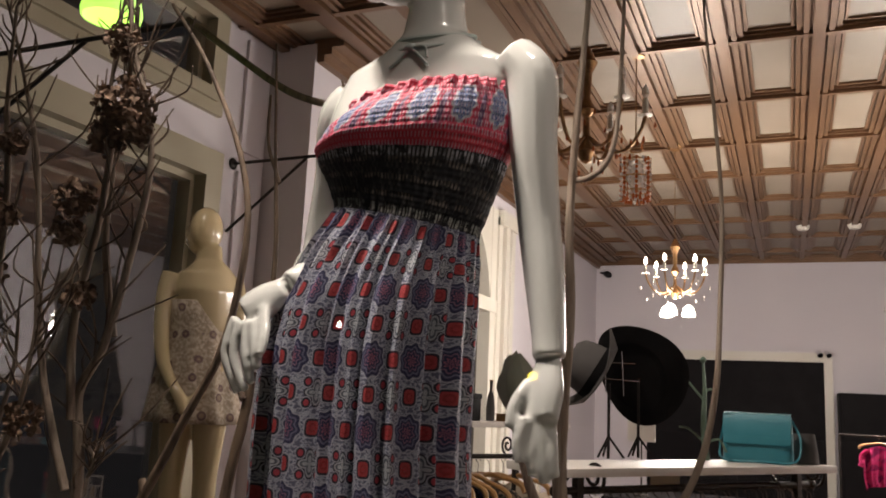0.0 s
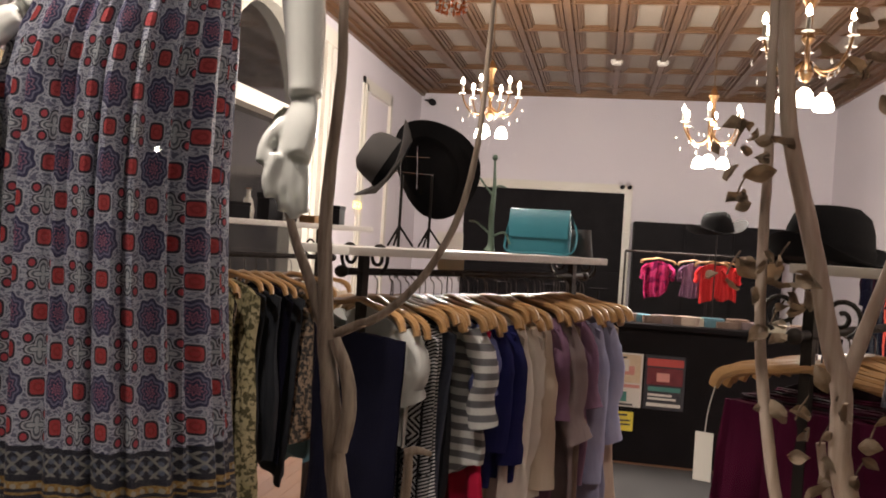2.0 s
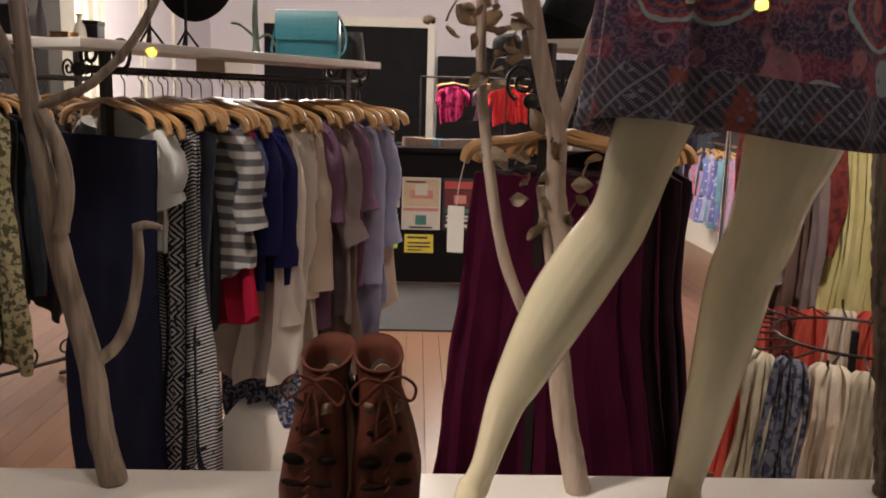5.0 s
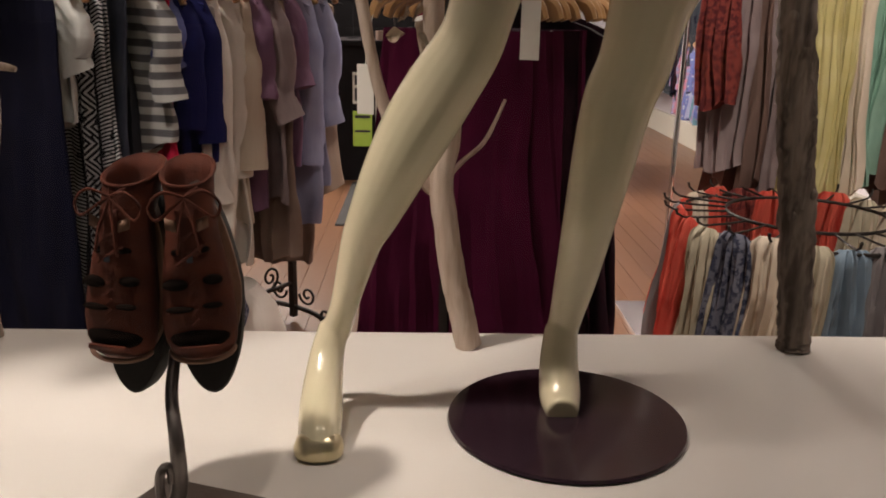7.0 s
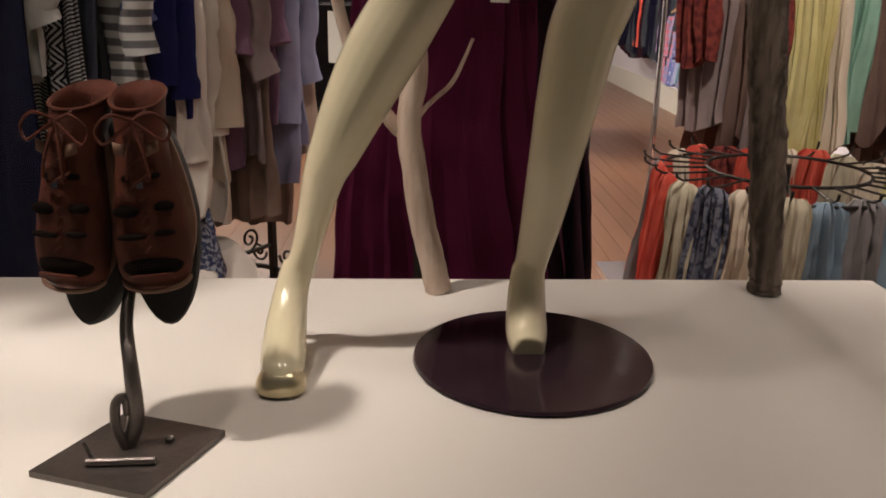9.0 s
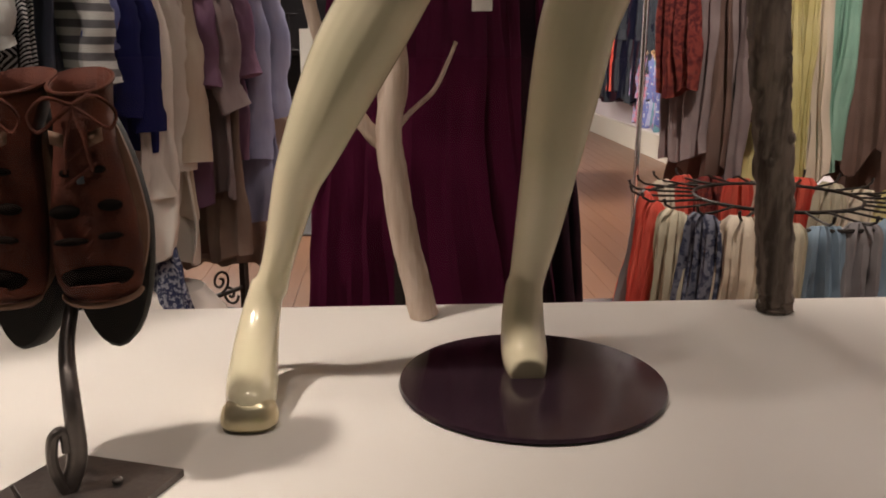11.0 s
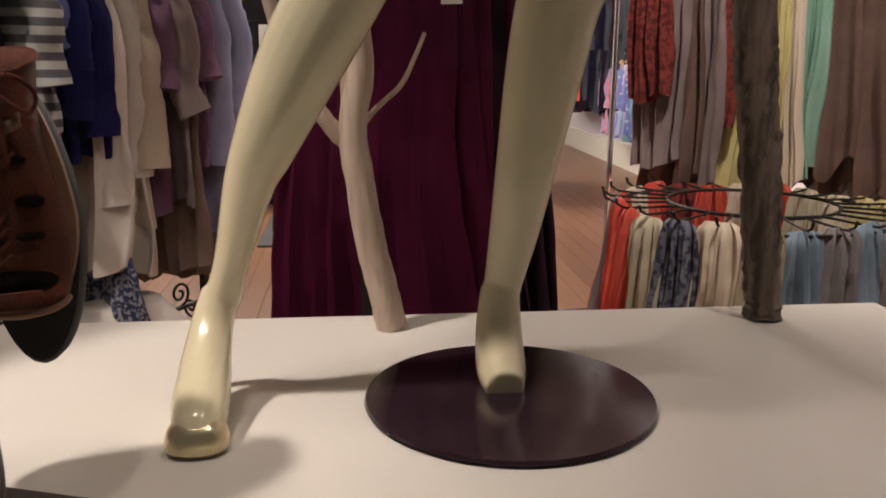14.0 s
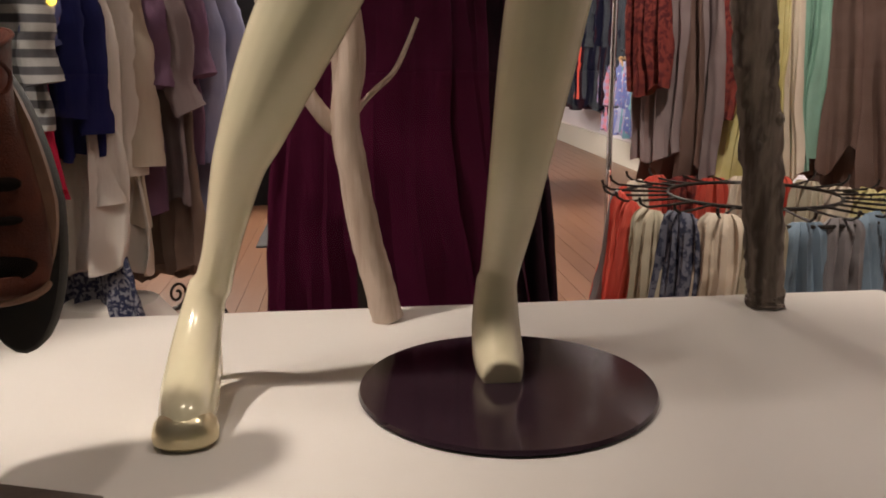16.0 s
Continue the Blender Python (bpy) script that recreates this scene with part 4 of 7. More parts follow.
G1 = "clothes on the shirt rack"
row = [
    # place, name, cloth, label, category, measures
    (0.00, "trousers", "navy", "wide navy-black trousers hung by the waist from a clip hanger", "trousers", dict(width=0.47, top=0.13, length=1.26, slope=0.0, thick=0.024, waves=4, depth=0.005, tilt=0.0)),
    (0.05, "t_shirt", "tee", "pale grey short-sleeved jersey top on a hanger", "top", dict(width=0.40, length=0.48, sleeves=0.18)),
    (0.09, "trousers", "aztec", "black and white aztec print trousers on a hanger", "trousers", dict(width=0.40, top=0.10, length=1.24, waves=6, slope=0.03)),
    (0.13, "maxi_dress", "aztec", "black and white aztec print maxi dress on a hanger", "dress", dict(width=0.40, length=1.26, waves=6)),
    (0.165, "trousers", "denim", "grey-blue denim trousers on a hanger", "trousers", dict(width=0.38, top=0.10, length=1.22, slope=0.02)),
    (0.20, "cardigan", "charcoal", "charcoal cotton cardigan on a hanger", "top", dict(width=0.38, length=0.70)),
    (0.24, "t_shirt", "stripe", "grey and white striped short-sleeved shirt", "shirt", dict(width=0.43, length=0.60, sleeves=0.26, waves=3, tilt=0.06)),
    (0.28, "blouse", "bluefl", "small blue floral blouse on a hanger", "top", dict(width=0.38, length=0.46, sleeves=0.2)),
    (0.31, "skirt", "red", "crimson skirt hanging below the shirts", "skirt", dict(width=0.40, top=0.10, length=0.76, slope=0.02)),
    (0.35, "tunic", "royal", "royal navy cotton tunic on a hanger", "top", dict(width=0.42, length=0.66, sleeves=0.35)),
    (0.39, "blouse", "royal", "navy blue blouse on a hanger", "top", dict(width=0.42, length=0.62, sleeves=0.4)),
    (0.44, "blouse", "white", "white gauze blouse with long loose sleeves", "blouse", dict(width=0.46, length=0.98, sleeves=0.62, waves=6, depth=0.02, flare=1.2, tilt=0.05)),
    (0.475, "skirt", "navyprint", "navy and white floral print skirt under a white blouse", "skirt", dict(width=0.40, top=0.70, length=1.14, slope=0.0, flare=1.12, waves=5)),
    (0.52, "blouse", "white", "white ruffled gauze blouse on a hanger", "blouse", dict(width=0.44, length=0.90, sleeves=0.55, flare=1.2, waves=7, depth=0.022, ragged=0.04)),
    (0.565, "tunic", "cream", "sheer cream gauze tunic on a hanger", "top", dict(width=0.42, length=0.84, sleeves=0.5, flare=1.1, ragged=0.03)),
    (0.61, "dress", "purple", "dusky purple lace dress on a hanger", "dress", dict(width=0.40, length=0.86, sleeves=0.3)),
    (0.65, "blouse", "mauve", "mauve-grey sheer blouse on a hanger", "blouse", dict(width=0.40, length=0.78, sleeves=0.4)),
    (0.69, "dress", "taupe", "sheer taupe chiffon dress on a hanger", "dress", dict(width=0.42, length=1.02, waves=6, flare=1.1)),
    (0.735, "blouse", "purple", "dusky purple blouse on a hanger", "blouse", dict(width=0.40, length=0.70, sleeves=0.3)),
    (0.785, "shirt", "lav", "long lavender chambray shirt on a hanger", "shirt", dict(width=0.44, length=0.88, sleeves=0.56, waves=4, depth=0.018, flare=1.08)),
    (0.83, "dress", "taupe", "sheer taupe dress hanging below a lavender shirt", "dress", dict(width=0.44, length=1.08, flare=1.1, ragged=0.03)),
    (0.87, "shirt", "lav", "lavender chambray shirt with rolled sleeves", "shirt", dict(width=0.43, length=0.82, sleeves=0.4)),
    (0.91, "blouse", "beige", "beige blouse at the end of the rack", "blouse", dict(width=0.40, length=0.8)),
]
rnd = random.Random(4)
for k, (d, nm, cl, lab, cat, kw) in enumerate(row):
    tn = rnd.uniform(-7, 7)
    d = d * 1.13 + (0.012 if d else 0)
    m = on_rack(R1, d, turn=tn, side=rnd.uniform(-0.014, 0.014)) @ pose(0, 0, rnd.uniform(-0.010, 0.002), rnd.uniform(-5, 5) if k else 0)
    hanger(m)
    garment(nm, m, F[cl], lab, cat, group=G1, seed=k, **kw)
for d in (0.115, 0.185, 0.255, 0.415, 0.545, 0.67, 0.76, 0.85, 0.945, 1.0, 1.05, 1.08, 1.1):
    hanger(on_rack(R1, d, turn=rnd.uniform(-10, 10)) @ pose(0, 0, rnd.uniform(-0.012, 0.0), rnd.uniform(-7, 7)))

# ---- the rack behind it ----
R2 = (-1.00, 3.2)
rack(*R2, 0.93, "black wrought-iron clothes rack with floral clothes and a white shelf", (-0.1, 1.15, 0.12), tall=1.50, rail=1.37)
row2 = [
    (0.14, "dress", "olive", "cream and olive floral dress on a hanger", "dress", dict(width=0.40, length=0.92)),
    (0.20, "blouse", "darkfl", "dark floral viscose blouse on a hanger", "top", dict(width=0.40, length=0.7, sleeves=0.3)),
    (0.25, "dress", "olive", "cream floral dress with a ruffled hem", "dress", dict(width=0.40, length=1.0, ragged=0.04)),
    (0.31, "cardigan", "mustard", "mustard knit cardigan on a hanger", "cardigan", dict(width=0.38, length=0.8)),
    (0.36, "dress", "olive", "olive floral dress on a hanger", "dress", dict(width=0.42, length=0.95, flare=1.1)),
    (0.42, "dress", "darkfl", "long dark floral dress on a hanger", "dress", dict(width=0.42, length=1.12, ragged=0.05, flare=1.15)),
    (0.47, "dress", "olive", "cream floral maxi dress on a hanger", "dress", dict(width=0.42, length=1.1, ragged=0.05)),
    (0.54, "trousers", "charcoal", "charcoal cotton trousers on a hanger", "trousers", dict(width=0.36, top=0.1, length=0.85, slope=0.02)),
    (0.60, "trousers", "charcoal", "dark charcoal trousers on a hanger", "trousers", dict(width=0.38, top=0.1, length=0.88, slope=0.02)),
    (0.66, "cardigan", "navy", "navy-black cardigan on a hanger", "cardigan", dict(width=0.40, length=0.8)),
    (0.72, "trousers", "charcoal", "charcoal trousers with a tag", "trousers", dict(width=0.38, top=0.1, length=0.9, slope=0.02)),
    (0.78, "dress", "darkfl", "dark floral dress on a hanger", "dress", dict(width=0.40, length=0.8)),
    (0.86, "skirt", "teal", "dusty teal skirt on a hanger", "skirt", dict(width=0.40, top=0.1, length=0.9)),
    (0.94, "blouse", "cream", "cream blouse on a hanger", "blouse", dict(width=0.40, length=0.7, sleeves=0.3)),
]
for k, (d, nm, cl, lab, cat, kw) in enumerate(row2):
    m = on_rack(R2, d, z=1.37, turn=rnd.uniform(-8, 8)) @ pose(0, 0, rnd.uniform(-0.010, 0.0), rnd.uniform(-5, 5))
    hanger(m)
    garment(nm, m, F[cl], lab, cat, group="clothes on the floral rack", seed=40 + k, **kw)

# ---- the rack with the burgundy skirts ----
R3 = (1.27, 2.21)
rack(*R3, 0.95, "black wrought-iron clothes rack with burgundy skirts and a white shelf", (0.18, 1.1, 0.13), tall=1.46, rail=1.33)
for k in range(10):
    m = on_rack(R3, 0.0 + 0.045 * k, z=1.33, turn=rnd.uniform(-5, 5), side=rnd.uniform(-0.015, 0.015))
    hanger(m)
    if k < 8:
        garment("long_skirt", m, F["burgundy" if k % 3 != 2 else "burgblack"], "long burgundy jersey skirt hung from a wooden hanger" if k % 3 != 2 else "long black-burgundy jersey skirt hung behind the others", "skirt", group="burgundy skirts", seed=60 + k, width=0.37, top=0.13, length=1.30, slope=0.0, flare=1.75 - 0.03 * k, waves=7, depth=0.02)
    else:
        garment("cardigan", m, F["burgblack"], "black ruffled jersey top at the back of the rack", "top", group="burgundy skirts", seed=60 + k, width=0.44, top=0.08, length=1.0 + 0.02 * k, flare=1.3, ragged=0.05, waves=6)


def price_tag(x, y, z, turn, label):
    t = empty("price_tag", label, "price tag", pose(x, y, z, 0, 0, turn), "price tags")
    part("card", box(-0.021, -0.001, -0.115, 0.021, 0.001, 0, bevel=0.0008), PAPER, t, smooth=False)
    part("string", tube([(0, 0, -0.008, 0.0012), (0.004, 0.004, 0.05, 0.0012), (0.015, 0.01, 0.11, 0.0012)], n=5), PAPER, t)


price_tag(1.075, 2.30, 1.075, -20, "long white paper tag on a string beside the burgundy skirt")
price_tag(1.42, 2.04, 1.22, -34, "small white paper tag on a hanger")

# ---- right of the floor: hanging clothes by the wall and the scarf ring ----
rr = empty("wall_rail", "long chrome clothes rail by the side wall", "clothes rail")
part("rail", tube([(2.16, 3.5, 1.62, 0.012), (3.72, 3.76, 1.62, 0.012)], steps=1), CHROME, rr)
part("bracket", tube([(2.18, 3.5, 1.62, 0.010), (2.18, 3.5, 0.012, 0.010)], steps=1), CHROME, rr)
part("base", box(2.04, 3.3, 0.0, 2.34, 3.7, 0.014), CHROME, rr)
wallrow = [
    (0.06, "tunic", "rust", "rust print tunic on the rail", "tunic", dict(width=0.17, length=0.74)),
    (0.11, "dress", "mauve", "mauve-grey dress hanging beside a rust tunic", "dress", dict(width=0.20, length=0.98)),
    (0.17, "cardigan", "brown", "long grey-brown draped cardigan on the rail", "cardigan", dict(width=0.24, length=1.04, flare=1.1, ragged=0.05)),
    (0.24, "cardigan", "mauve", "mauve-grey ruffled cardigan on the rail", "cardigan", dict(width=0.24, length=1.00, ragged=0.06)),
    (0.31, "dress", "rust", "rust patterned dress on the rail", "dress", dict(width=0.22, length=0.90)),
    (0.40, "dress", "yellow", "pale yellow pleated dress on the rail", "dress", dict(width=0.32, length=1.14, waves=16, depth=0.010, ragged=0.05)),
    (0.46, "skirt", "yellow", "pale yellow chiffon skirt on the rail", "skirt", dict(width=0.30, length=1.08, waves=12, depth=0.012)),
    (0.54, "dress", "cream", "cream pleated dress behind a yellow one", "dress", dict(width=0.28, length=1.06, waves=9, depth=0.014)),
    (0.61, "scarf", "mint", "mint chiffon scarf on the rail", "scarf", dict(width=0.22, length=1.04, waves=7)),
    (0.66, "dress", "mint", "mint chiffon dress on the rail", "dress", dict(width=0.26, length=0.98, waves=7)),
    (0.75, "tunic", "brown", "dusty brown chiffon tunic on the rail", "tunic", dict(width=0.36, length=0.98, ragged=0.10)),
    (0.86, "cardigan", "brown", "dusty brown draped cardigan on the rail", "cardigan", dict(width=0.40, length=1.06, ragged=0.12)),
    (0.98, "tunic", "mauve", "mauve-grey tunic on the rail", "tunic", dict(width=0.40, length=1.02)),
    (1.10, "blouse", "cream", "cream blouse on the rail", "blouse", dict(width=0.42, length=1.0)),
    (1.26, "dress", "rust", "long rust dress on the rail", "dress", dict(width=0.42, length=1.12)),
    (1.38, "blouse", "coral", "coral blouse on the rail", "blouse", dict(width=0.42, length=0.95)),
]
for k, (d, nm, cl, lab, cat, kw) in enumerate(wallrow):
    m = pose(2.26 + d * 0.99, 3.51 + d * 0.156, 1.60, 0, 0, 38 + rnd.uniform(-9, 9))
    hanger(m)
    garment(nm, m, F[cl], lab, cat, group="clothes on the wall rail", seed=90 + k, **kw)


def scarf_ring():
    c, z = Vector((2.50, 3.02)), 0.545
    r = empty("scarf_stand", "round black wire stand hung with folded scarves", "display stand")
    for rad, zz in ((0.42, z), (0.26, z + 0.02)):
        part("ring", tube([(c.x + rad * math.cos(2 * math.pi * k / 32), c.y + rad * math.sin(2 * math.pi * k / 32), zz, 0.006) for k in range(33)], n=7, steps=1), IRON, r)
    part("post", tube([(c.x, c.y, 0.0, 0.014), (c.x, c.y, z + 0.04, 0.014)], n=8, steps=1), IRON, r)
    part("base", lathe([(0.0, 0), (0.2, 0), (0.2, 0.012), (0.0, 0.016)], at=(c.x, c.y, 0)), IRON, r)
    cloths = ["coral", "sand", "leopard", "cream", "sand", "bluegrey", "grey", "bluegrey", "grey", "leopard", "leopard", "yellow", "yellow", "cream", "sand", "coral", "cream", "coral", "rust", "coral", "cream", "coral", "grey", "coral"]
    for k, cl in enumerate(cloths):
        t = math.radians(188 + 360 * k / len(cloths))
        d = Vector((math.cos(t), math.sin(t)))
        p = c + d * 0.36
        part("arm", tube([(c.x + d.x * 0.26, c.y + d.y * 0.26, z + 0.02, 0.004), (c.x + d.x * 0.44, c.y + d.y * 0.44, z + 0.02, 0.004), (c.x + d.x * 0.47, c.y + d.y * 0.47, z + 0.05, 0.005)], n=6, steps=2), IRON, r)
        g = thing("scarf", garment_mesh(0.125, 0.004, 0.47 + 0.03 * math.sin(5.0 * k), thick=0.036, flare=1.25, waves=5, seed=200 + k, depth=0.020, slope=0.0, ragged=0.05, over=True), F[cl], {"coral": "folded coral scarf over the stand's arm", "leopard": "folded grey-blue spotted scarf over the stand's arm", "sand": "folded sand-coloured gauze scarf over the stand's arm"}.get(cl, "folded %s scarf over the stand's arm" % {"grey": "grey", "bluegrey": "blue-grey", "yellow": "pale yellow", "cream": "cream", "rust": "rust"}.get(cl, cl)), "scarf", "scarves round the stand")
        g.matrix_world = pose(c.x + d.x * (0.42 + 0.012 * math.sin(7.0 * k)), c.y + d.y * (0.42 + 0.012 * math.sin(7.0 * k)), z + 0.025 + 0.008 * math.sin(11.0 * k), 0, 0, math.degrees(t) + 9 * math.sin(3.0 * k))


scarf_ring()

# clothes further back, along the side wall
def side_rail(y0, y1, z, label):
    r = empty("clothes_rail", label, "clothes rail")
    part("rail", tube([(3.45, y0, z, 0.011), (3.45, y1, z, 0.011)], steps=1), CHROME, r)
    for y in (y0, y1):
        part("bracket", tube([(3.45, y, z, 0.009), (XR, y, z, 0.009)], steps=1), CHROME, r)


side_rail(6.45, 7.68, 1.03, "low chrome clothes rail with plaid clothes on the side wall")
for k in range(9):
    m = pose(3.45, 7.60 - 0.13 * k, 1.03, 0, 0, rnd.uniform(-12, 12))
    hanger(m)
    garment("shirt", m, F[("plaid", "bluefl", "plaid", "lav", "teal")[k % 5]], ("blue and pink plaid shirt on the low rail", "blue floral shirt on the low rail", "blue and pink plaid shirt on the low rail", "lavender shirt on the low rail", "dusty teal shirt on the low rail")[k % 5], "shirt", group="clothes on the low rail", seed=300 + k, width=0.40, length=0.66, sleeves=0.3)
side_rail(7.35, 9.3, 1.62, "tall chrome clothes rail with black clothes on the side wall")
for k in range(12):
    m = pose(3.45, 7.45 + 0.15 * k, 1.62, 0, 0, rnd.uniform(-12, 12))
    hanger(m)
    cl = "coral" if k == 8 else ("charcoal", "navy", "burgblack")[k % 3]
    garment("jacket", m, F[cl], {"coral": "coral red jacket among black ones", "charcoal": "charcoal jacket on the tall rail", "navy": "navy-black jacket on the tall rail", "burgblack": "black-burgundy jacket on the tall rail"}[cl], "jacket", group="dark clothes on the tall rail", seed=330 + k, width=0.42, length=1.05 + 0.05 * (k % 2), sleeves=0.4)

# ---- things on the racks' shelves ----


def hat(m, felt, label, brim=0.155, band=True):
    h = empty("hat", label, "hat", m, "hats on the shelves")
    crown = [oval(0, 0, z, rx, ry, 28) for z, rx, ry in ((0.0, 0.088, 0.104), (0.03, 0.087, 0.102), (0.07, 0.082, 0.096), (0.10, 0.072, 0.085), (0.118, 0.050, 0.062), (0.112, 0.022, 0.040))]
    part("crown", loft(crown), felt, h)
    rings = [oval(0, 0, 0.0, 0.087, 0.103, 36)]
    for r, z in ((0.3, 0.0), (0.65, 0.004), (0.97, 0.016), (1.0, 0.014), (0.97, 0.010), (0.3, -0.006)):
        ring = oval(0, 0, z, 0.087 + (brim - 0.087) * r, 0.103 + (brim + 0.02 - 0.103) * r, 36)
        for v in ring:
            v.z += 0.30 * r * v.x * v.x / brim - 0.10 * r * v.y * v.y / brim
        rings.append(ring)
    part("brim", loft(rings, None, False), felt, h)
    if band:
        part("band", loft([oval(0, 0, z, 0.0895, 0.1055, 28) for z in (0.002, 0.030)], None, False), FELT_B, h)
    return h


def hat_stand(x, y, z, h, label="thin black metal hat stand on the shelf"):
    s = empty("hat_stand", label, "hat stand", Matrix.Translation((x, y, z)), "hat stands")
    part("pole", tube([(0, 0, 0.0, 0.005), (0, 0, h, 0.005)], n=7, steps=1), IRON, s)
    for k in range(3):
        t = 2.1 * k
        part("leg", tube([(0, 0, 0.07, 0.004), (0.05 * math.cos(t), 0.05 * math.sin(t), 0.004, 0.004)], n=6, steps=1), IRON, s)


def aimed(place, up, turn=0.0):
    return Matrix.Translation(place) @ Vector(up).to_track_quat("Z", "Y").to_matrix().to_4x4() @ pose(0, 0, 0, 0, 0, turn)


hat(aimed((0.125, 2.93, 1.715), (-0.82, -0.22, 0.52), 80), FELT_G, "grey felt hat tilted on a stand on the shelf", brim=0.15)
hat(aimed((0.21, 3.10, 1.725), (0.22, 0.85, 0.45), 0), FELT_B, "wide black felt hat seen from below on a stand", brim=0.165)
hat_stand(0.15, 2.95, 1.454, 0.24)
hat_stand(0.22, 3.1, 1.454, 0.26)
hat(pose(1.425, 2.74, 1.492, 0, 6, 30) @ Matrix.Scale(1.28, 4), FELT_B, "large black felt hat lying on the burgundy rack's shelf", brim=0.118)
hat(pose(1.62, 6.45, 1.655, 0, -8, 20) @ Matrix.Scale(1.25, 4), FELT_B, "wide black felt hat on a stand on the counter", brim=0.165)
hat_stand(1.62, 6.45, 0.985, 0.69, "tall thin black metal hat stand on the counter")
wires = empty("hat_price_frame", "silver wire cross hung against the black felt hat", "wire frame")
for a, b in (((0.118, 1.80), (0.122, 1.665)), ((0.175, 1.80), (0.182, 1.655)), ((0.085, 1.712), (0.235, 1.704)), ((0.105, 1.765), (0.22, 1.762))):
    part("wire", tube([(a[0], 3.035, a[1], 0.0016), (b[0], 3.035, b[1], 0.0016)], n=6, steps=1), CHROME, wires)
card = thing("rail_card", box(0.276, 3.0, 1.370, 0.366, 3.004, 1.452, bevel=0.0008), PAPER, "plain white card hung under the shelf of the shirt rack", "card", smooth=False)

bag = empty("handbag", "teal leather handbag with a strap on the white shelf", "handbag", pose(0.59, 3.30, 1.456, 0, 0, -4))
part("body", loft([oval(0, 0, z, rx, ry, 28, power=5.0) for z, rx, ry in ((0.0, 0.105, 0.035), (0.01, 0.112, 0.040), (0.08, 0.112, 0.038), (0.150, 0.108, 0.026), (0.158, 0.105, 0.020))]), TEAL, bag)
part("flap", loft([[Vector((x, y, z)) for x, y, z in ((-0.108, 0.0, 0.164), (-0.108, -0.030, 0.160), (-0.108, -0.044, 0.13), (-0.106, -0.047, 0.06))], [Vector((x, y, z)) for x, y, z in ((0.108, 0.0, 0.164), (0.108, -0.030, 0.160), (0.108, -0.044, 0.13), (0.106, -0.047, 0.06))]], None, False, False), TEAL, bag)
part("strap", tube([(0.105, 0, 0.15, 0.004), (0.135, -0.02, 0.08, 0.004), (0.12, -0.05, 0.01, 0.004), (0.02, -0.08, 0.006, 0.004), (-0.10, -0.07, 0.006, 0.004), (-0.12, -0.03, 0.05, 0.004), (-0.105, 0, 0.15, 0.004)], n=7), TEAL, bag)
GREEN = mottled("verdigris_metal", (0.10, 0.16, 0.12), (0.16, 0.22, 0.16), 20, 0.5, 0.3)
orn = empty("jewellery_tree", "green metal twig jewellery stand on the shelf", "jewellery stand", Matrix.Translation((0.42, 3.22, 1.456)))
part("stem", tube([(0, 0, 0, 0.022), (0.004, 0, 0.03, 0.012), (0, 0, 0.12, 0.010), (0.004, 0, 0.23, 0.007), (0.0, 0, 0.33, 0.004)], n=9), GREEN, orn)
for pts in (((0, 0, 0.20), (-0.03, 0, 0.235), (-0.05, 0, 0.26)), ((0, 0, 0.22), (0.02, 0, 0.235), (0.045, 0.0, 0.23)), ((0, 0, 0.06), (-0.05, 0, 0.10), (-0.08, 0, 0.105)), ((0, 0, 0.05), (0.05, -0.02, 0.07), (0.075, -0.03, 0.03))):
    part("twig", tube([(*p, 0.004) for p in pts], n=6), GREEN, orn)
part("knob", ball(0, 0, 0.335, 0.011, 0.011, 0.011, n=10), GREEN, orn)
cup = empty("felt_holder", "small dark grey tapered felt holder beside the teal handbag", "holder", Matrix.Translation((0.735, 3.40, 1.456)))
part("body", lathe([(0.0, 0), (0.048, 0.0), (0.036, 0.10), (0.033, 0.10), (0.044, 0.006), (0.0, 0.006)], n=20), FELT_G, cup)
sg = empty("sign_card", "white card on a thin black stand on the counter", "sign", Matrix.Translation((-0.31, 6.5, 0.985)))
part("card", box(-0.10, -0.004, 0.38, 0.10, 0.004, 0.56), PAPER, sg, smooth=False)
part("stem", tube([(0, 0, 0, 0.006), (0, 0, 0.39, 0.006)], n=7, steps=1), IRON, sg)
part("foot", lathe([(0.0, 0), (0.06, 0), (0.055, 0.01), (0.0, 0.012)]), IRON, sg)
for k, (x, y, w, h, mt) in enumerate(((-0.88, 3.42, 0.10, 0.10, BLACK), (-0.74, 3.60, 0.12, 0.07, BLACK), (-0.63, 3.74, 0.10, 0.12, BLACK), (-0.50, 3.94, 0.12, 0.035, BRASS), (-0.42, 4.03, 0.09, 0.09, BLACK))):
    b = empty("display_box", "small dark box of jewellery on the far shelf" if mt is BLACK else "low brass box on the far shelf", "box", pose(x, y, 1.524, 0, 0, 55 + 9 * k), "boxes on the far shelf")
    part("body", box(-w / 2, -w / 3, 0, w / 2, w / 3, h * 0.8, bevel=0.004), mt, b)
    part("lid", box(-w / 2 - 0.003, -w / 3 - 0.003, h * 0.8, w / 2 + 0.003, w / 3 + 0.003, h, bevel=0.004), mt, b)

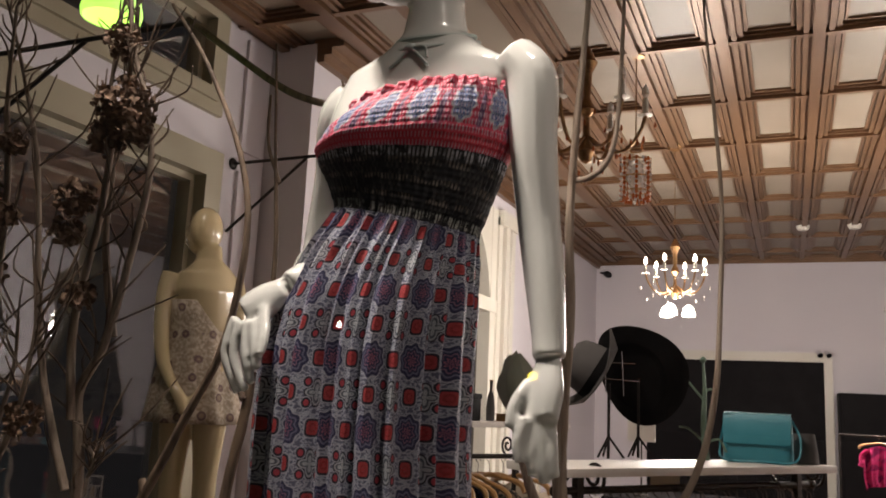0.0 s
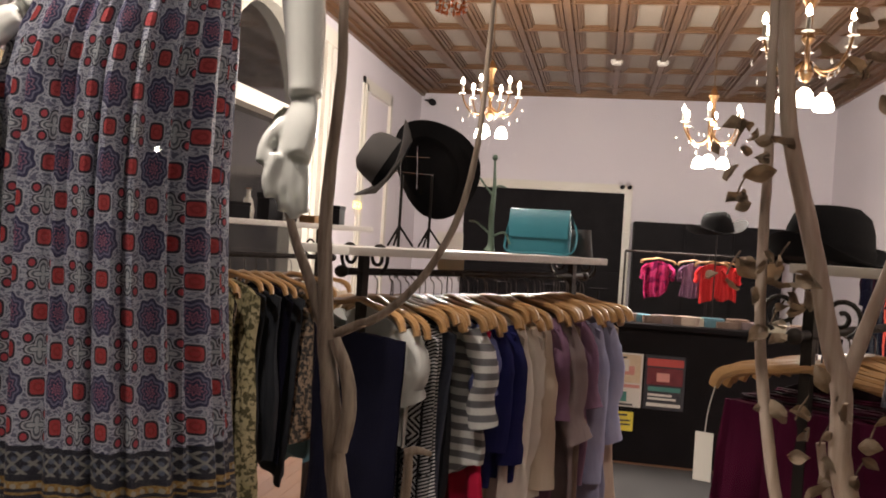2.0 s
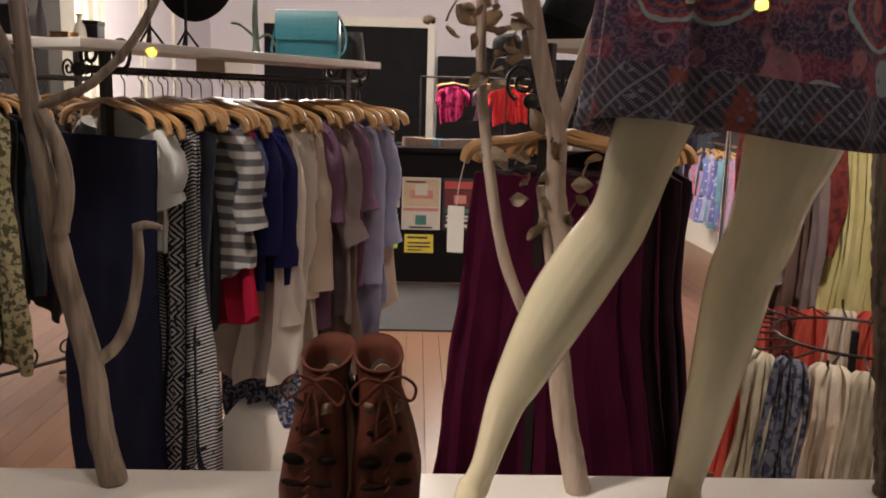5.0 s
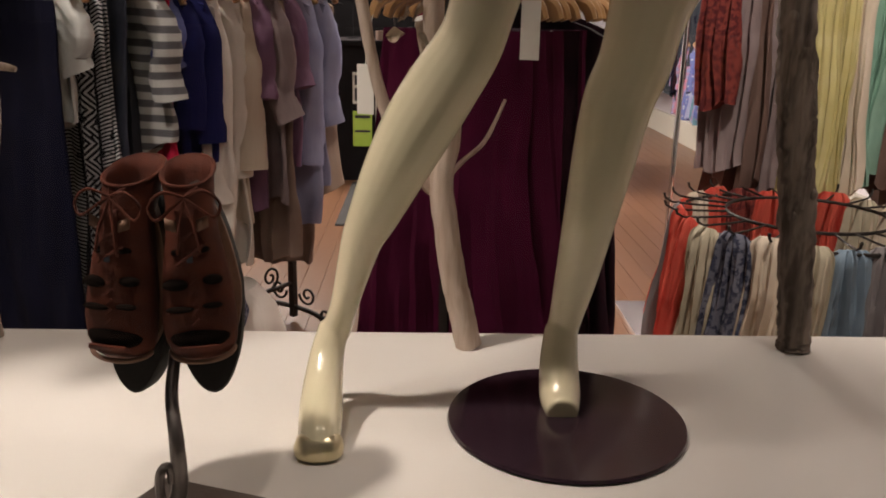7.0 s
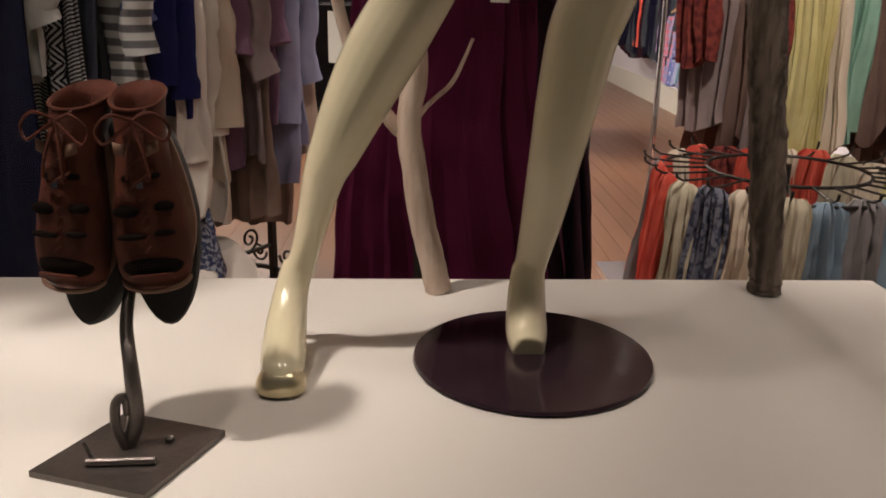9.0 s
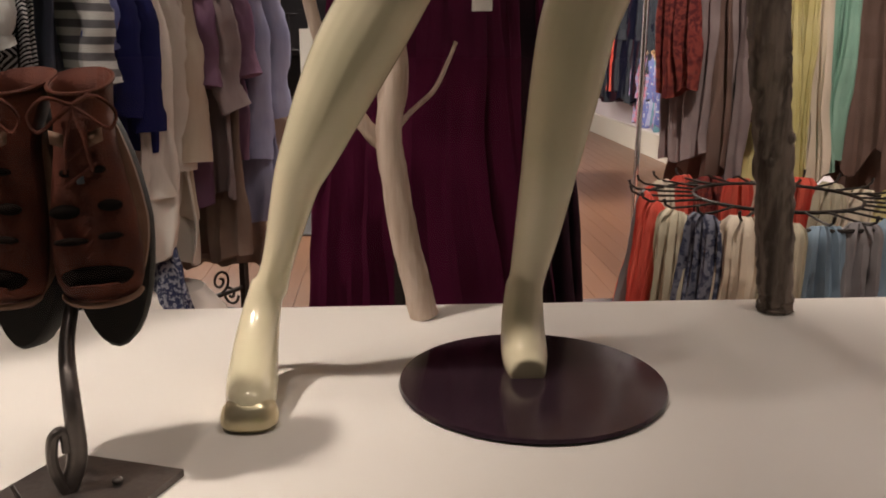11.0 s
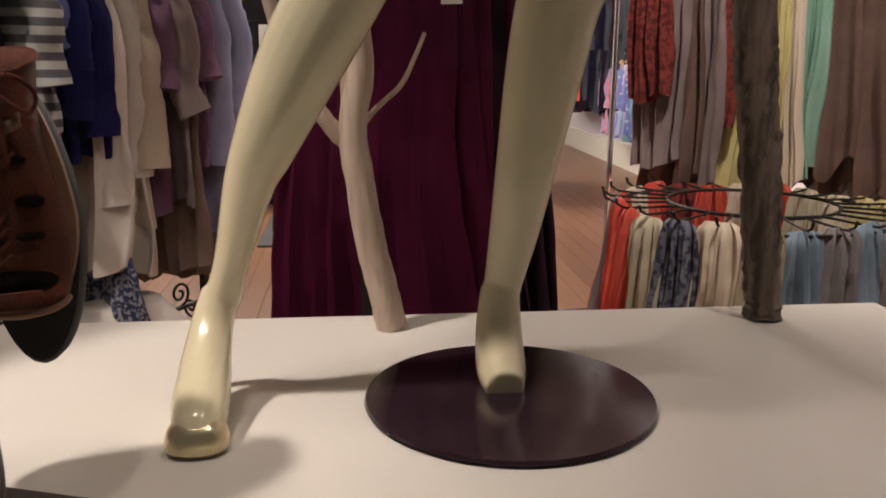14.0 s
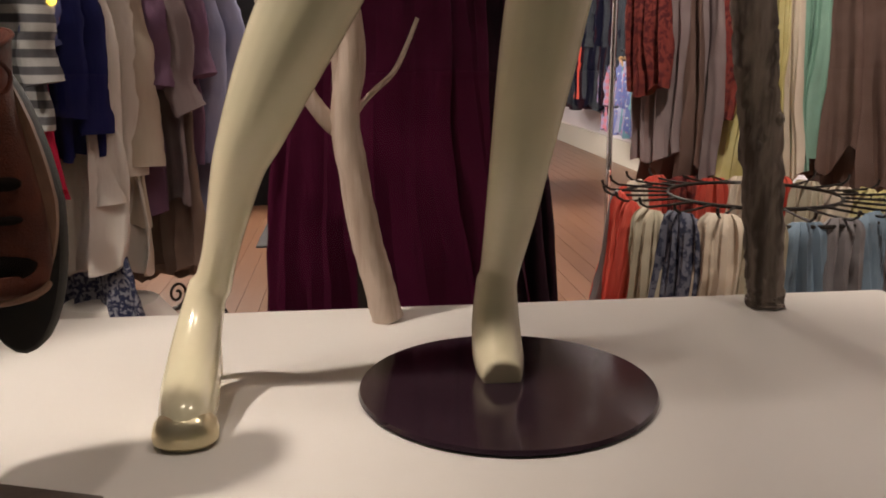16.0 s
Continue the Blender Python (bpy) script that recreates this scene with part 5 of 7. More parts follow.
# ---- things on the counter ----
for k, (x, y, cl, lab) in enumerate(((1.24, 6.62, "fuchsia", "fuchsia print top on a small hanger over the counter"), (1.62, 6.62, "scarlet", "scarlet knit top on a small hanger over the counter"), (1.72, 6.66, "scarlet", "scarlet top hung beside another over the counter"), (1.50, 6.7, "purple", "purple top hung over the counter"))):
    m = pose(x, y, 1.48, 0, 0, 96 + 6 * k)
    hanger(m @ Matrix.Diagonal((0.58, 0.58, 0.58, 1)))
    garment("top", m @ Matrix.Diagonal((0.62, 0.62, 0.62, 1)), F[cl], lab, "top", group="bright tops over the counter", seed=400 + k, width=0.34, length=0.50, flare=0.8, sleeves=0.16, waves=4, depth=0.02)
tr = empty("counter_rail", "black iron display rail on the counter", "display rail")
part("rail", tube([(1.0, 6.66, 1.49, 0.008), (2.2, 6.66, 1.49, 0.008)], n=8, steps=1), IRON, tr)
for x in (1.0, 1.6, 2.2):
    part("post", tube([(x, 6.66, 0.985, 0.008), (x, 6.66, 1.49, 0.008)], n=8, steps=1), IRON, tr)
rnd2 = random.Random(11)
for k in range(16):
    x = 0.95 + 0.085 * k
    cl = rnd2.choice(["beige", "cream", "rust", "taupe", "teal", "mauve", "sand"])
    g = thing("folded_top", loft([oval(0, 0, z, 0.075, 0.055, 20, power=4.0) for z in (0.0, 0.012, 0.03, 0.045 + 0.02 * rnd2.random())]), F[cl], "small folded %s garment on the counter" % {"beige": "beige", "cream": "cream", "rust": "rust", "taupe": "taupe", "teal": "teal", "mauve": "mauve", "sand": "sand-coloured"}[cl], "clothing", "folded clothes on the counter")
    g.matrix_world = pose(x, 6.42 + 0.05 * rnd2.random(), 0.986, 0, 0, rnd2.uniform(-25, 25))
for k in range(7):
    j = empty("jewellery_stand", "small dark T-shaped jewellery stand on the counter", "jewellery stand", Matrix.Translation((0.1 + 0.12 * k, 6.5 + 0.1 * (k % 2), 0.985)), "jewellery stands")
    part("base", lathe([(0.0, 0), (0.04, 0), (0.035, 0.012), (0.0, 0.014)]), BLACK, j)
    part("pole", tube([(0, 0, 0.01, 0.006), (0, 0, 0.22 + 0.03 * (k % 3), 0.006)], n=7, steps=1), BLACK, j)
    part("bar", tube([(-0.06, 0, 0.21 + 0.03 * (k % 3), 0.007), (0.06, 0, 0.21 + 0.03 * (k % 3), 0.007)], n=7, steps=1), BLACK, j)

# small things on the far rack's shelf
rnd3 = random.Random(21)
for k, (x, y, h, r, mt, lab) in enumerate(((-0.95, 3.30, 0.16, 0.024, "glass", "slim smoky glass vase on the far shelf"), (-0.80, 3.50, 0.21, 0.020, "glass", "tall smoky glass bottle on the far shelf"), (-0.70, 3.66, 0.13, 0.026, "cream", "small cream jar on the far shelf"), (-0.56, 3.84, 0.18, 0.018, "glass", "narrow smoky glass bottle on the far shelf"), (-0.46, 3.98, 0.11, 0.025, "cream", "squat cream jar on the far shelf"))):
    v = empty("vase", lab, "vase", Matrix.Translation((x, y, 1.525)), "vases on the far shelf")
    body = part("body", lathe([(0.0, 0.0), (r, 0.0), (r * 1.15, h * 0.3), (r * 0.8, h * 0.62), (r * 0.38, h * 0.75), (r * 0.36, h * 0.94), (r * 0.5, h), (r * 0.3, h), (0.0, h * 0.8)], n=16), FELT_G if mt == "glass" else TRIM, v)
    part("rim", tube([(r * 0.45 * math.cos(2 * math.pi * j / 12), r * 0.45 * math.sin(2 * math.pi * j / 12), h, 0.003) for j in range(13)], n=6, steps=1), BRASS, body)
ROSE = mottled("faded_red_petal", (0.20, 0.02, 0.03), (0.34, 0.06, 0.06), 30, 0.85, bump=0.3)
fl = empty("flower_bunch", "faded red cloth flowers lying on the far shelf", "flowers", Matrix.Translation((-0.92, 3.36, 1.525)))
for k in range(7):
    bm = bmesh.new()
    px, py, pz = rnd3.uniform(-0.05, 0.08), rnd3.uniform(-0.05, 0.08), rnd3.uniform(0.02, 0.09)
    for j in range(9):
        a = 2 * math.pi * j / 9
        ball(px + 0.012 * math.cos(a), py + 0.012 * math.sin(a), pz + 0.004 * (j % 3), 0.010, 0.010, 0.007, bm, 7)
    flower = part("flower", bm, ROSE, fl)
    part("stem", tube([(px * 0.3, py * 0.3, 0.004, 0.002), (px, py, pz, 0.002)], n=5, steps=1), GREEN, flower)

# white cloth bundle on the floor under the shirts
cl = thing("cloth_bundle", loft([oval(0.02 * math.sin(3 * z), 0, z, rx * (1 + 0.05 * math.sin(20 * z)), ry, 30) for z, rx, ry in ((0.0, 0.20, 0.16), (0.10, 0.23, 0.18), (0.2, 0.21, 0.16), (0.28, 0.14, 0.12), (0.30, 0.04, 0.03))]), F["white"], "white crumpled cloth bundle on the floor under the rack", "cloth")
cl.matrix_world = pose(0.50, 3.05, 0.0, 0, 0, 20)

# ---- mannequins ----


def hand_shape(bm, wrist, palm, tips, r=0.026, flat=0.62, finger=0.0112):
    """A palm from wrist to knuckles and a finger to each tip (each a run of points)."""
    tube([(*wrist, r * 0.9), (*((Vector(wrist) + Vector(palm)) / 2), r * 1.35), (*palm, r * 1.3)], bm, n=12, steps=4, flat=flat)
    for run in tips:
        tube([(*p, finger - 0.0011 * k) for k, p in enumerate(run)], bm, n=8, steps=3)


def mannequin(name, build, material, label, voxel=0.007, times=5):
    bm = bmesh.new()
    build(bm)
    return merged(thing(name, bm, material, label, "mannequin"), voxel, times)


def head_shape(bm, x, y, z, face, s=1.0):
    """An egg-shaped head with a nose, chin and neck; face: the way it looks, in degrees from -y."""
    a = radians(face)
    f = Vector((math.sin(a), -math.cos(a), 0))
    ball(x, y, z, 0.072 * s, 0.088 * s, 0.110 * s, bm, 22)
    c = Vector((x, y, z)) + f * 0.035 * s
    ball(c.x, c.y, z - 0.045 * s, 0.052 * s, 0.058 * s, 0.072 * s, bm, 18)
    n = Vector((x, y, z - 0.015 * s)) + f * 0.085 * s
    tube([(n.x - f.x * 0.01, n.y - f.y * 0.01, n.z + 0.03, 0.008), (n.x, n.y, n.z, 0.011), (n.x + f.x * 0.012, n.y + f.y * 0.012, n.z - 0.018, 0.012)], bm, n=8, steps=2)
    for dz, rr in ((-0.048, 0.014), (-0.064, 0.013)):
        q = Vector((x, y, z + dz * s)) + f * 0.088 * s
        ball(q.x, q.y, q.z, 0.018, 0.012, 0.007, bm, 10)


def body_a(bm):
    rings = [(0.100, 1.530, 2.40, 0.050, 0.052), (0.103, 1.525, 2.33, 0.052, 0.054), (0.105, 1.520, 2.275, 0.062, 0.058), (0.105, 1.520, 2.24, 0.105, 0.066), (0.10, 1.52, 2.21, 0.165, 0.075), (0.095, 1.52, 2.17, 0.178, 0.085), (0.075, 1.51, 2.10, 0.168, 0.100), (0.07, 1.51, 2.02, 0.150, 0.098), (0.07, 1.51, 1.93, 0.118, 0.088), (0.05, 1.51, 1.84, 0.122, 0.088), (0.025, 1.51, 1.74, 0.135, 0.095)]
    loft([oval(x, y, z, rx, ry, 32) for x, y, z, rx, ry in rings], bm)
    head_shape(bm, 0.045, 1.455, 2.44, -35, 1.05)
    # the straight arm
    tube([(0.255, 1.52, 2.215, 0.048), (0.292, 1.515, 2.17, 0.047), (0.300, 1.51, 2.06, 0.042), (0.313, 1.51, 1.93, 0.037), (0.328, 1.50, 1.83, 0.034), (0.342, 1.485, 1.73, 0.028), (0.346, 1.478, 1.695, 0.027)], bm, n=14)
    hand_shape(bm, (0.347, 1.476, 1.69), (0.340, 1.455, 1.60), [((0.322, 1.44, 1.60), (0.312, 1.43, 1.565), (0.318, 1.43, 1.535)), ((0.330, 1.45, 1.60), (0.330, 1.44, 1.555), (0.336, 1.44, 1.515)), ((0.342, 1.45, 1.60), (0.346, 1.445, 1.55), (0.352, 1.445, 1.505)), ((0.356, 1.455, 1.60), (0.362, 1.45, 1.555), (0.366, 1.45, 1.515)), ((0.318, 1.465, 1.655), (0.302, 1.44, 1.62), (0.300, 1.43, 1.585))], 0.025)
    # the bent arm and the hand on the hip
    tube([(-0.055, 1.53, 2.170, 0.048), (-0.088, 1.535, 2.135, 0.047), (-0.115, 1.57, 2.04, 0.041), (-0.150, 1.60, 1.94, 0.036), (-0.158, 1.60, 1.885, 0.035), (-0.13, 1.53, 1.855, 0.033), (-0.088, 1.44, 1.82, 0.028), (-0.100, 1.415, 1.803, 0.026)], bm, n=14)
    hand_shape(bm, (-0.105, 1.41, 1.798), (-0.168, 1.392, 1.752), [((-0.190, 1.395, 1.747), (-0.203, 1.390, 1.686), (-0.184, 1.392, 1.638), (-0.174, 1.395, 1.616)), ((-0.173, 1.385, 1.739), (-0.176, 1.378, 1.681), (-0.159, 1.378, 1.639), (-0.146, 1.380, 1.622)), ((-0.153, 1.378, 1.734), (-0.143, 1.365, 1.681), (-0.133, 1.365, 1.648), (-0.126, 1.367, 1.632)), ((-0.138, 1.375, 1.738), (-0.120, 1.360, 1.685), (-0.114, 1.358, 1.656)), ((-0.127, 1.385, 1.759), (-0.109, 1.365, 1.714), (-0.107, 1.352, 1.680))], 0.025)
    # the legs under the dress
    for x, y in ((-0.04, 1.5), (0.09, 1.53)):
        tube([(x, y, 1.76, 0.060), (x, y - 0.005, 1.5, 0.052), (x, y, 1.25, 0.046), (x, y + 0.02, 1.0, 0.046), (x, y + 0.02, 0.75, 0.03), (x, y - 0.01, 0.65, 0.035), (x, y - 0.08, 0.628, 0.027)], bm, n=14)


mannequin("mannequin", body_a, GLOSSWHITE, "white glossy female mannequin wearing a long printed dress", 0.0045, 5)


def maxi_dress():
    """The strapless long dress: smocked bust and waist, then a gathered skirt to the feet."""
    rings, n, levels = [], 240, []
    prof = [(2.150, 0.106, 0.148, 0.104), (2.135, 0.102, 0.156, 0.110), (2.10, 0.085, 0.180, 0.124), (2.06, 0.074, 0.188, 0.126), (2.02, 0.070, 0.174, 0.114), (1.97, 0.070, 0.150, 0.104), (1.93, 0.070, 0.132, 0.098), (1.90, 0.060, 0.140, 0.104), (1.85, 0.040, 0.162, 0.120), (1.78, 0.020, 0.184, 0.134), (1.70, 0.008, 0.190, 0.140), (1.55, 0.006, 0.190, 0.146), (1.40, 0.011, 0.193, 0.15), (1.25, 0.018, 0.198, 0.153), (1.10, 0.027, 0.206, 0.158), (0.95, 0.037, 0.217, 0.163), (0.80, 0.048, 0.232, 0.168), (0.61, 0.062, 0.258, 0.178)]
    z = [p[0] for p in prof][::-1]
    deep = [(-0.55, 0.014), (-1.02, 0.012), (-1.62, 0.010), (-2.25, 0.012), (0.2, 0.02), (1.5, 0.02), (2.8, 0.015)]
    for zz in np.concatenate([np.linspace(2.150, 1.925, 40), np.linspace(1.915, 0.615, 70)]):
        zz = float(zz)
        cx, rx, ry = (float(np.interp(zz, z, [p[k] for p in prof][::-1])) for k in (1, 2, 3))
        fall = min(1.0, max(0.0, (1.935 - zz) / 0.25))
        tight = max(0.0, 1 - abs(zz - 1.88) / 0.10)
        lean = 0.20 * math.exp(-((zz - 1.93) / 0.09) ** 2) - 0.10 * min(1.0, max(0.0, (zz - 2.04) / 0.08))
        ring = []
        for j in range(n):
            t = 2 * math.pi * j / n
            w = fall * (0.006 * math.sin(17 * t + 1.3 * math.sin(3 * t) + 0.6 * zz) + 0.006 * math.sin(29 * t + 2 + 1.1 * zz) + 0.004 * math.sin(46 * t + 1.5 * math.sin(5 * t))) + 0.006 * fall * math.sin(7 * t + 2.0 * zz)
            w += tight * (0.005 * math.sin(46 * t + 1.5 * math.sin(5 * t)) + 0.004 * math.sin(67 * t + 2))
            for a, d in deep:
                gap = (t - a - 0.05 * math.sin(3 * zz + a) + math.pi) % (2 * math.pi) - math.pi
                w -= fall * d * math.exp(-(gap / 0.05) ** 2)
            if zz > 1.925:
                w += 0.0007 * math.sin(zz * 2 * math.pi * 55) + 0.0014 * math.sin(62 * t + 1.2 * math.sin(zz * 60))
            if zz > 2.135:
                w += 0.005 * math.sin(41 * t) + 0.003 * math.sin(23 * t)
            c = math.cos(t)
            front = 0.012 * math.exp(-((zz - 2.075) / 0.05) ** 2) * math.exp(-((t - 4.35) / 0.35) ** 2) + 0.012 * math.exp(-((zz - 2.075) / 0.05) ** 2) * math.exp(-((t - 5.2) / 0.35) ** 2)
            ring.append(Vector((cx + (rx + w + front) * c, (ry + w + front) * math.sin(t), zz - lean * rx * c)))
        rings.append(ring)
        levels.append(zz)
    bm = bmesh.new()
    uv = bm.loops.layers.uv.new("cloth")
    made = [[bm.verts.new(p) for p in ring] for ring in rings]
    around = [0.0]
    for j in range(n):
        a, b = 2 * math.pi * j / n, 2 * math.pi * (j + 1) / n
        around.append(around[-1] + math.hypot(0.205 * (math.cos(b) - math.cos(a)), 0.155 * (math.sin(b) - math.sin(a))))
    for k in range(len(rings) - 1):
        for j in range(n):
            f = bm.faces.new((made[k][j], made[k][(j + 1) % n], made[k + 1][(j + 1) % n], made[k + 1][j]))
            for loop, (q, r) in zip(f.loops, ((j, k), (j + 1, k), (j + 1, k + 1), (j, k + 1))):
                loop[uv].uv = (around[q], levels[r])
    ob = thing("maxi_dress", bm, DRESS, "strapless long boho print dress, red bust, black smocked waist, patterned skirt", "dress")
    ob.location = (0.0, 1.51, 0.0)
    s = ob.modifiers.new("cloth", "SOLIDIFY")
    s.thickness, s.offset = 0.003, -1
    return ob


maxi_dress()
CORD = mottled("pale_blue_cord", (0.40, 0.46, 0.44), (0.48, 0.54, 0.52), 30, 0.8)
neck = empty("neck_cord", "pale blue-grey cord tied round the mannequin's neck", "halter cord")
part("loop", tube([(0.105 + 0.072 * math.cos(t), 1.522 + 0.066 * math.sin(t), 2.272 + 0.022 * math.sin(t), 0.0045) for t in (2 * math.pi * k / 24 for k in range(25))], n=7, steps=2), CORD, neck)
part("loop", tube([(0.105 + 0.082 * math.cos(t), 1.520 + 0.071 * math.sin(t), 2.258 + 0.030 * math.sin(t), 0.0035) for t in (2 * math.pi * k / 24 for k in range(25))], n=7, steps=2), CORD, neck)
part("knot", ball(0.09, 1.447, 2.228, 0.012, 0.009, 0.009, n=10), CORD, neck)
for a, b in (((0.07, 1.44, 2.205), (0.055, 1.435, 2.19)), ((0.11, 1.44, 2.21), (0.13, 1.435, 2.188)), ((0.12, 1.44, 2.225), (0.125, 1.44, 2.205))):
    part("tail", tube([(0.09, 1.445, 2.228, 0.003), (*a, 0.003), (*b, 0.003)], n=6), CORD, neck)


def body_b(bm):
    rings = [(1.50, 1.50, 1.62, 0.165, 0.12), (1.50, 1.50, 1.72, 0.175, 0.12), (1.50, 1.50, 1.88, 0.125, 0.092), (1.50, 1.50, 2.02, 0.155, 0.10), (1.50, 1.50, 2.14, 0.175, 0.095), (1.50, 1.51, 2.20, 0.155, 0.07), (1.50, 1.515, 2.24, 0.085, 0.06), (1.50, 1.515, 2.30, 0.052, 0.052), (1.50, 1.51, 2.38, 0.050, 0.052)]
    loft([oval(x, y, z, rx, ry, 30) for x, y, z, rx, ry in rings], bm)
    head_shape(bm, 1.50, 1.50, 2.47, 0)
    # the bent front leg, on its toes
    tube([(1.42, 1.50, 1.66, 0.088), (1.362, 1.49, 1.45, 0.066), (1.305, 1.49, 1.275, 0.052), (1.284, 1.49, 1.195, 0.0455), (1.268, 1.495, 1.150, 0.047), (1.234, 1.50, 1.095, 0.051), (1.200, 1.50, 1.038, 0.051), (1.170, 1.50, 0.98, 0.046), (1.138, 1.503, 0.91, 0.037), (1.120, 1.505, 0.868, 0.030), (1.095, 1.51, 0.775, 0.0215), (1.080, 1.52, 0.725, 0.023)], bm, n=20)
    tube([(1.078, 1.522, 0.735, 0.023), (1.068, 1.505, 0.695, 0.026), (1.065, 1.465, 0.658, 0.030), (1.067, 1.415, 0.634, 0.032), (1.070, 1.375, 0.622, 0.029), (1.071, 1.355, 0.615, 0.020)], bm, n=16, steps=4)
    tube([(1.074, 1.535, 0.71, 0.018), (1.074, 1.548, 0.655, 0.010), (1.074, 1.55, 0.604, 0.008)], bm, n=8)
    # the straight leg
    tube([(1.585, 1.51, 1.66, 0.090), (1.568, 1.53, 1.45, 0.080), (1.543, 1.53, 1.30, 0.074), (1.522, 1.54, 1.20, 0.056), (1.511, 1.55, 1.13, 0.053), (1.494, 1.56, 1.075, 0.052), (1.479, 1.56, 0.99, 0.048), (1.463, 1.56, 0.89, 0.040), (1.450, 1.565, 0.80, 0.033), (1.437, 1.565, 0.73, 0.026), (1.432, 1.565, 0.70, 0.025)], bm, n=20)
    tube([(1.432, 1.565, 0.72, 0.026), (1.428, 1.545, 0.665, 0.031), (1.425, 1.50, 0.628, 0.032), (1.424, 1.465, 0.618, 0.024)], bm, n=14, steps=4)
    # arms: one hand hangs before the skirt
    tube([(1.335, 1.50, 2.16, 0.046), (1.30, 1.48, 2.05, 0.040), (1.285, 1.43, 1.90, 0.035), (1.295, 1.36, 1.75, 0.031), (1.305, 1.325, 1.63, 0.026)], bm, n=12)
    hand_shape(bm, (1.305, 1.322, 1.65), (1.302, 1.306, 1.572), [((1.281, 1.312, 1.571), (1.269, 1.310, 1.533), (1.263, 1.308, 1.507), (1.263, 1.306, 1.487)), ((1.292, 1.304, 1.567), (1.281, 1.298, 1.519), (1.275, 1.296, 1.484), (1.274, 1.296, 1.460)), ((1.311, 1.300, 1.563), (1.300, 1.290, 1.513), (1.292, 1.288, 1.475), (1.290, 1.288, 1.448)), ((1.333, 1.303, 1.561), (1.333, 1.298, 1.517), (1.327, 1.296, 1.483), (1.325, 1.296, 1.457)), ((1.350, 1.306, 1.608), (1.367, 1.290, 1.569), (1.375, 1.284, 1.538))], 0.028, 0.5, 0.0096)
    tube([(1.665, 1.50, 2.16, 0.046), (1.71, 1.50, 2.05, 0.040), (1.73, 1.49, 1.90, 0.035), (1.74, 1.46, 1.74, 0.030), (1.74, 1.44, 1.62, 0.026), (1.74, 1.43, 1.52, 0.024)], bm, n=12)


mannequin("mannequin", body_b, PEARL, "pale cream pearl-finish mannequin on tiptoe wearing a paisley dress", 0.0034, 3)
shoe = thing("gilded_toe_cap", loft([oval(1.070, 1.366 + 0.10 * dz, 0.6025 + dz, r, r * 0.80, 24, power=2.3) for dz, r in ((0.0, 0.029), (0.004, 0.0335), (0.012, 0.0345), (0.022, 0.032), (0.030, 0.026), (0.036, 0.015))]), GOLD, "worn gold toe of the mannequin's shoe on the platform", "shoe tip")


def short_dress():
    rings, n = [], 120
    prof = [(2.10, 0.17, 0.105), (1.98, 0.165, 0.108), (1.88, 0.140, 0.10), (1.74, 0.185, 0.130), (1.62, 0.205, 0.140), (1.50, 0.222, 0.150), (1.40, 0.232, 0.158), (1.32, 0.240, 0.165), (1.29, 0.243, 0.168)]
    z = [p[0] for p in prof][::-1]
    for zz in np.linspace(2.10, 1.295, 46):
        rx, ry = (float(np.interp(zz, z, [p[k] for p in prof][::-1])) for k in (1, 2))
        fall = max(0.0, min(1.0, (1.75 - zz) / 0.3))
        rings.append([Vector(((rx + w) * math.cos(t), (ry + w) * math.sin(t), float(zz) + 0.018 * fall * math.sin(2 * t + 0.4))) for t, w in ((2 * math.pi * j / n, 0.009 * fall * (math.sin(9 * 2 * math.pi * j / n + zz) + 0.5 * math.sin(15 * 2 * math.pi * j / n + 2))) for j in range(n))])
    ob = thing("short_dress", loft(rings, None, False), PAISLEY, "short dark red and purple paisley dress on the mannequin", "dress")
    ob.location = (1.452, 1.475, 0.0)
    s = ob.modifiers.new("cloth", "SOLIDIFY")
    s.thickness, s.offset = 0.003, -1


short_dress()
thing("display_disc", lathe([(0.0, 0.0), (0.175, 0.0), (0.18, 0.004), (0.178, 0.009), (0.0, 0.011)], n=56, at=(1.43, 1.47, PZ)), mottled("dark_plum_lacquer", (0.020, 0.010, 0.016), (0.035, 0.020, 0.028), 6, 0.12, bump=0), "round glossy dark plum base plate on the platform", "display plate")


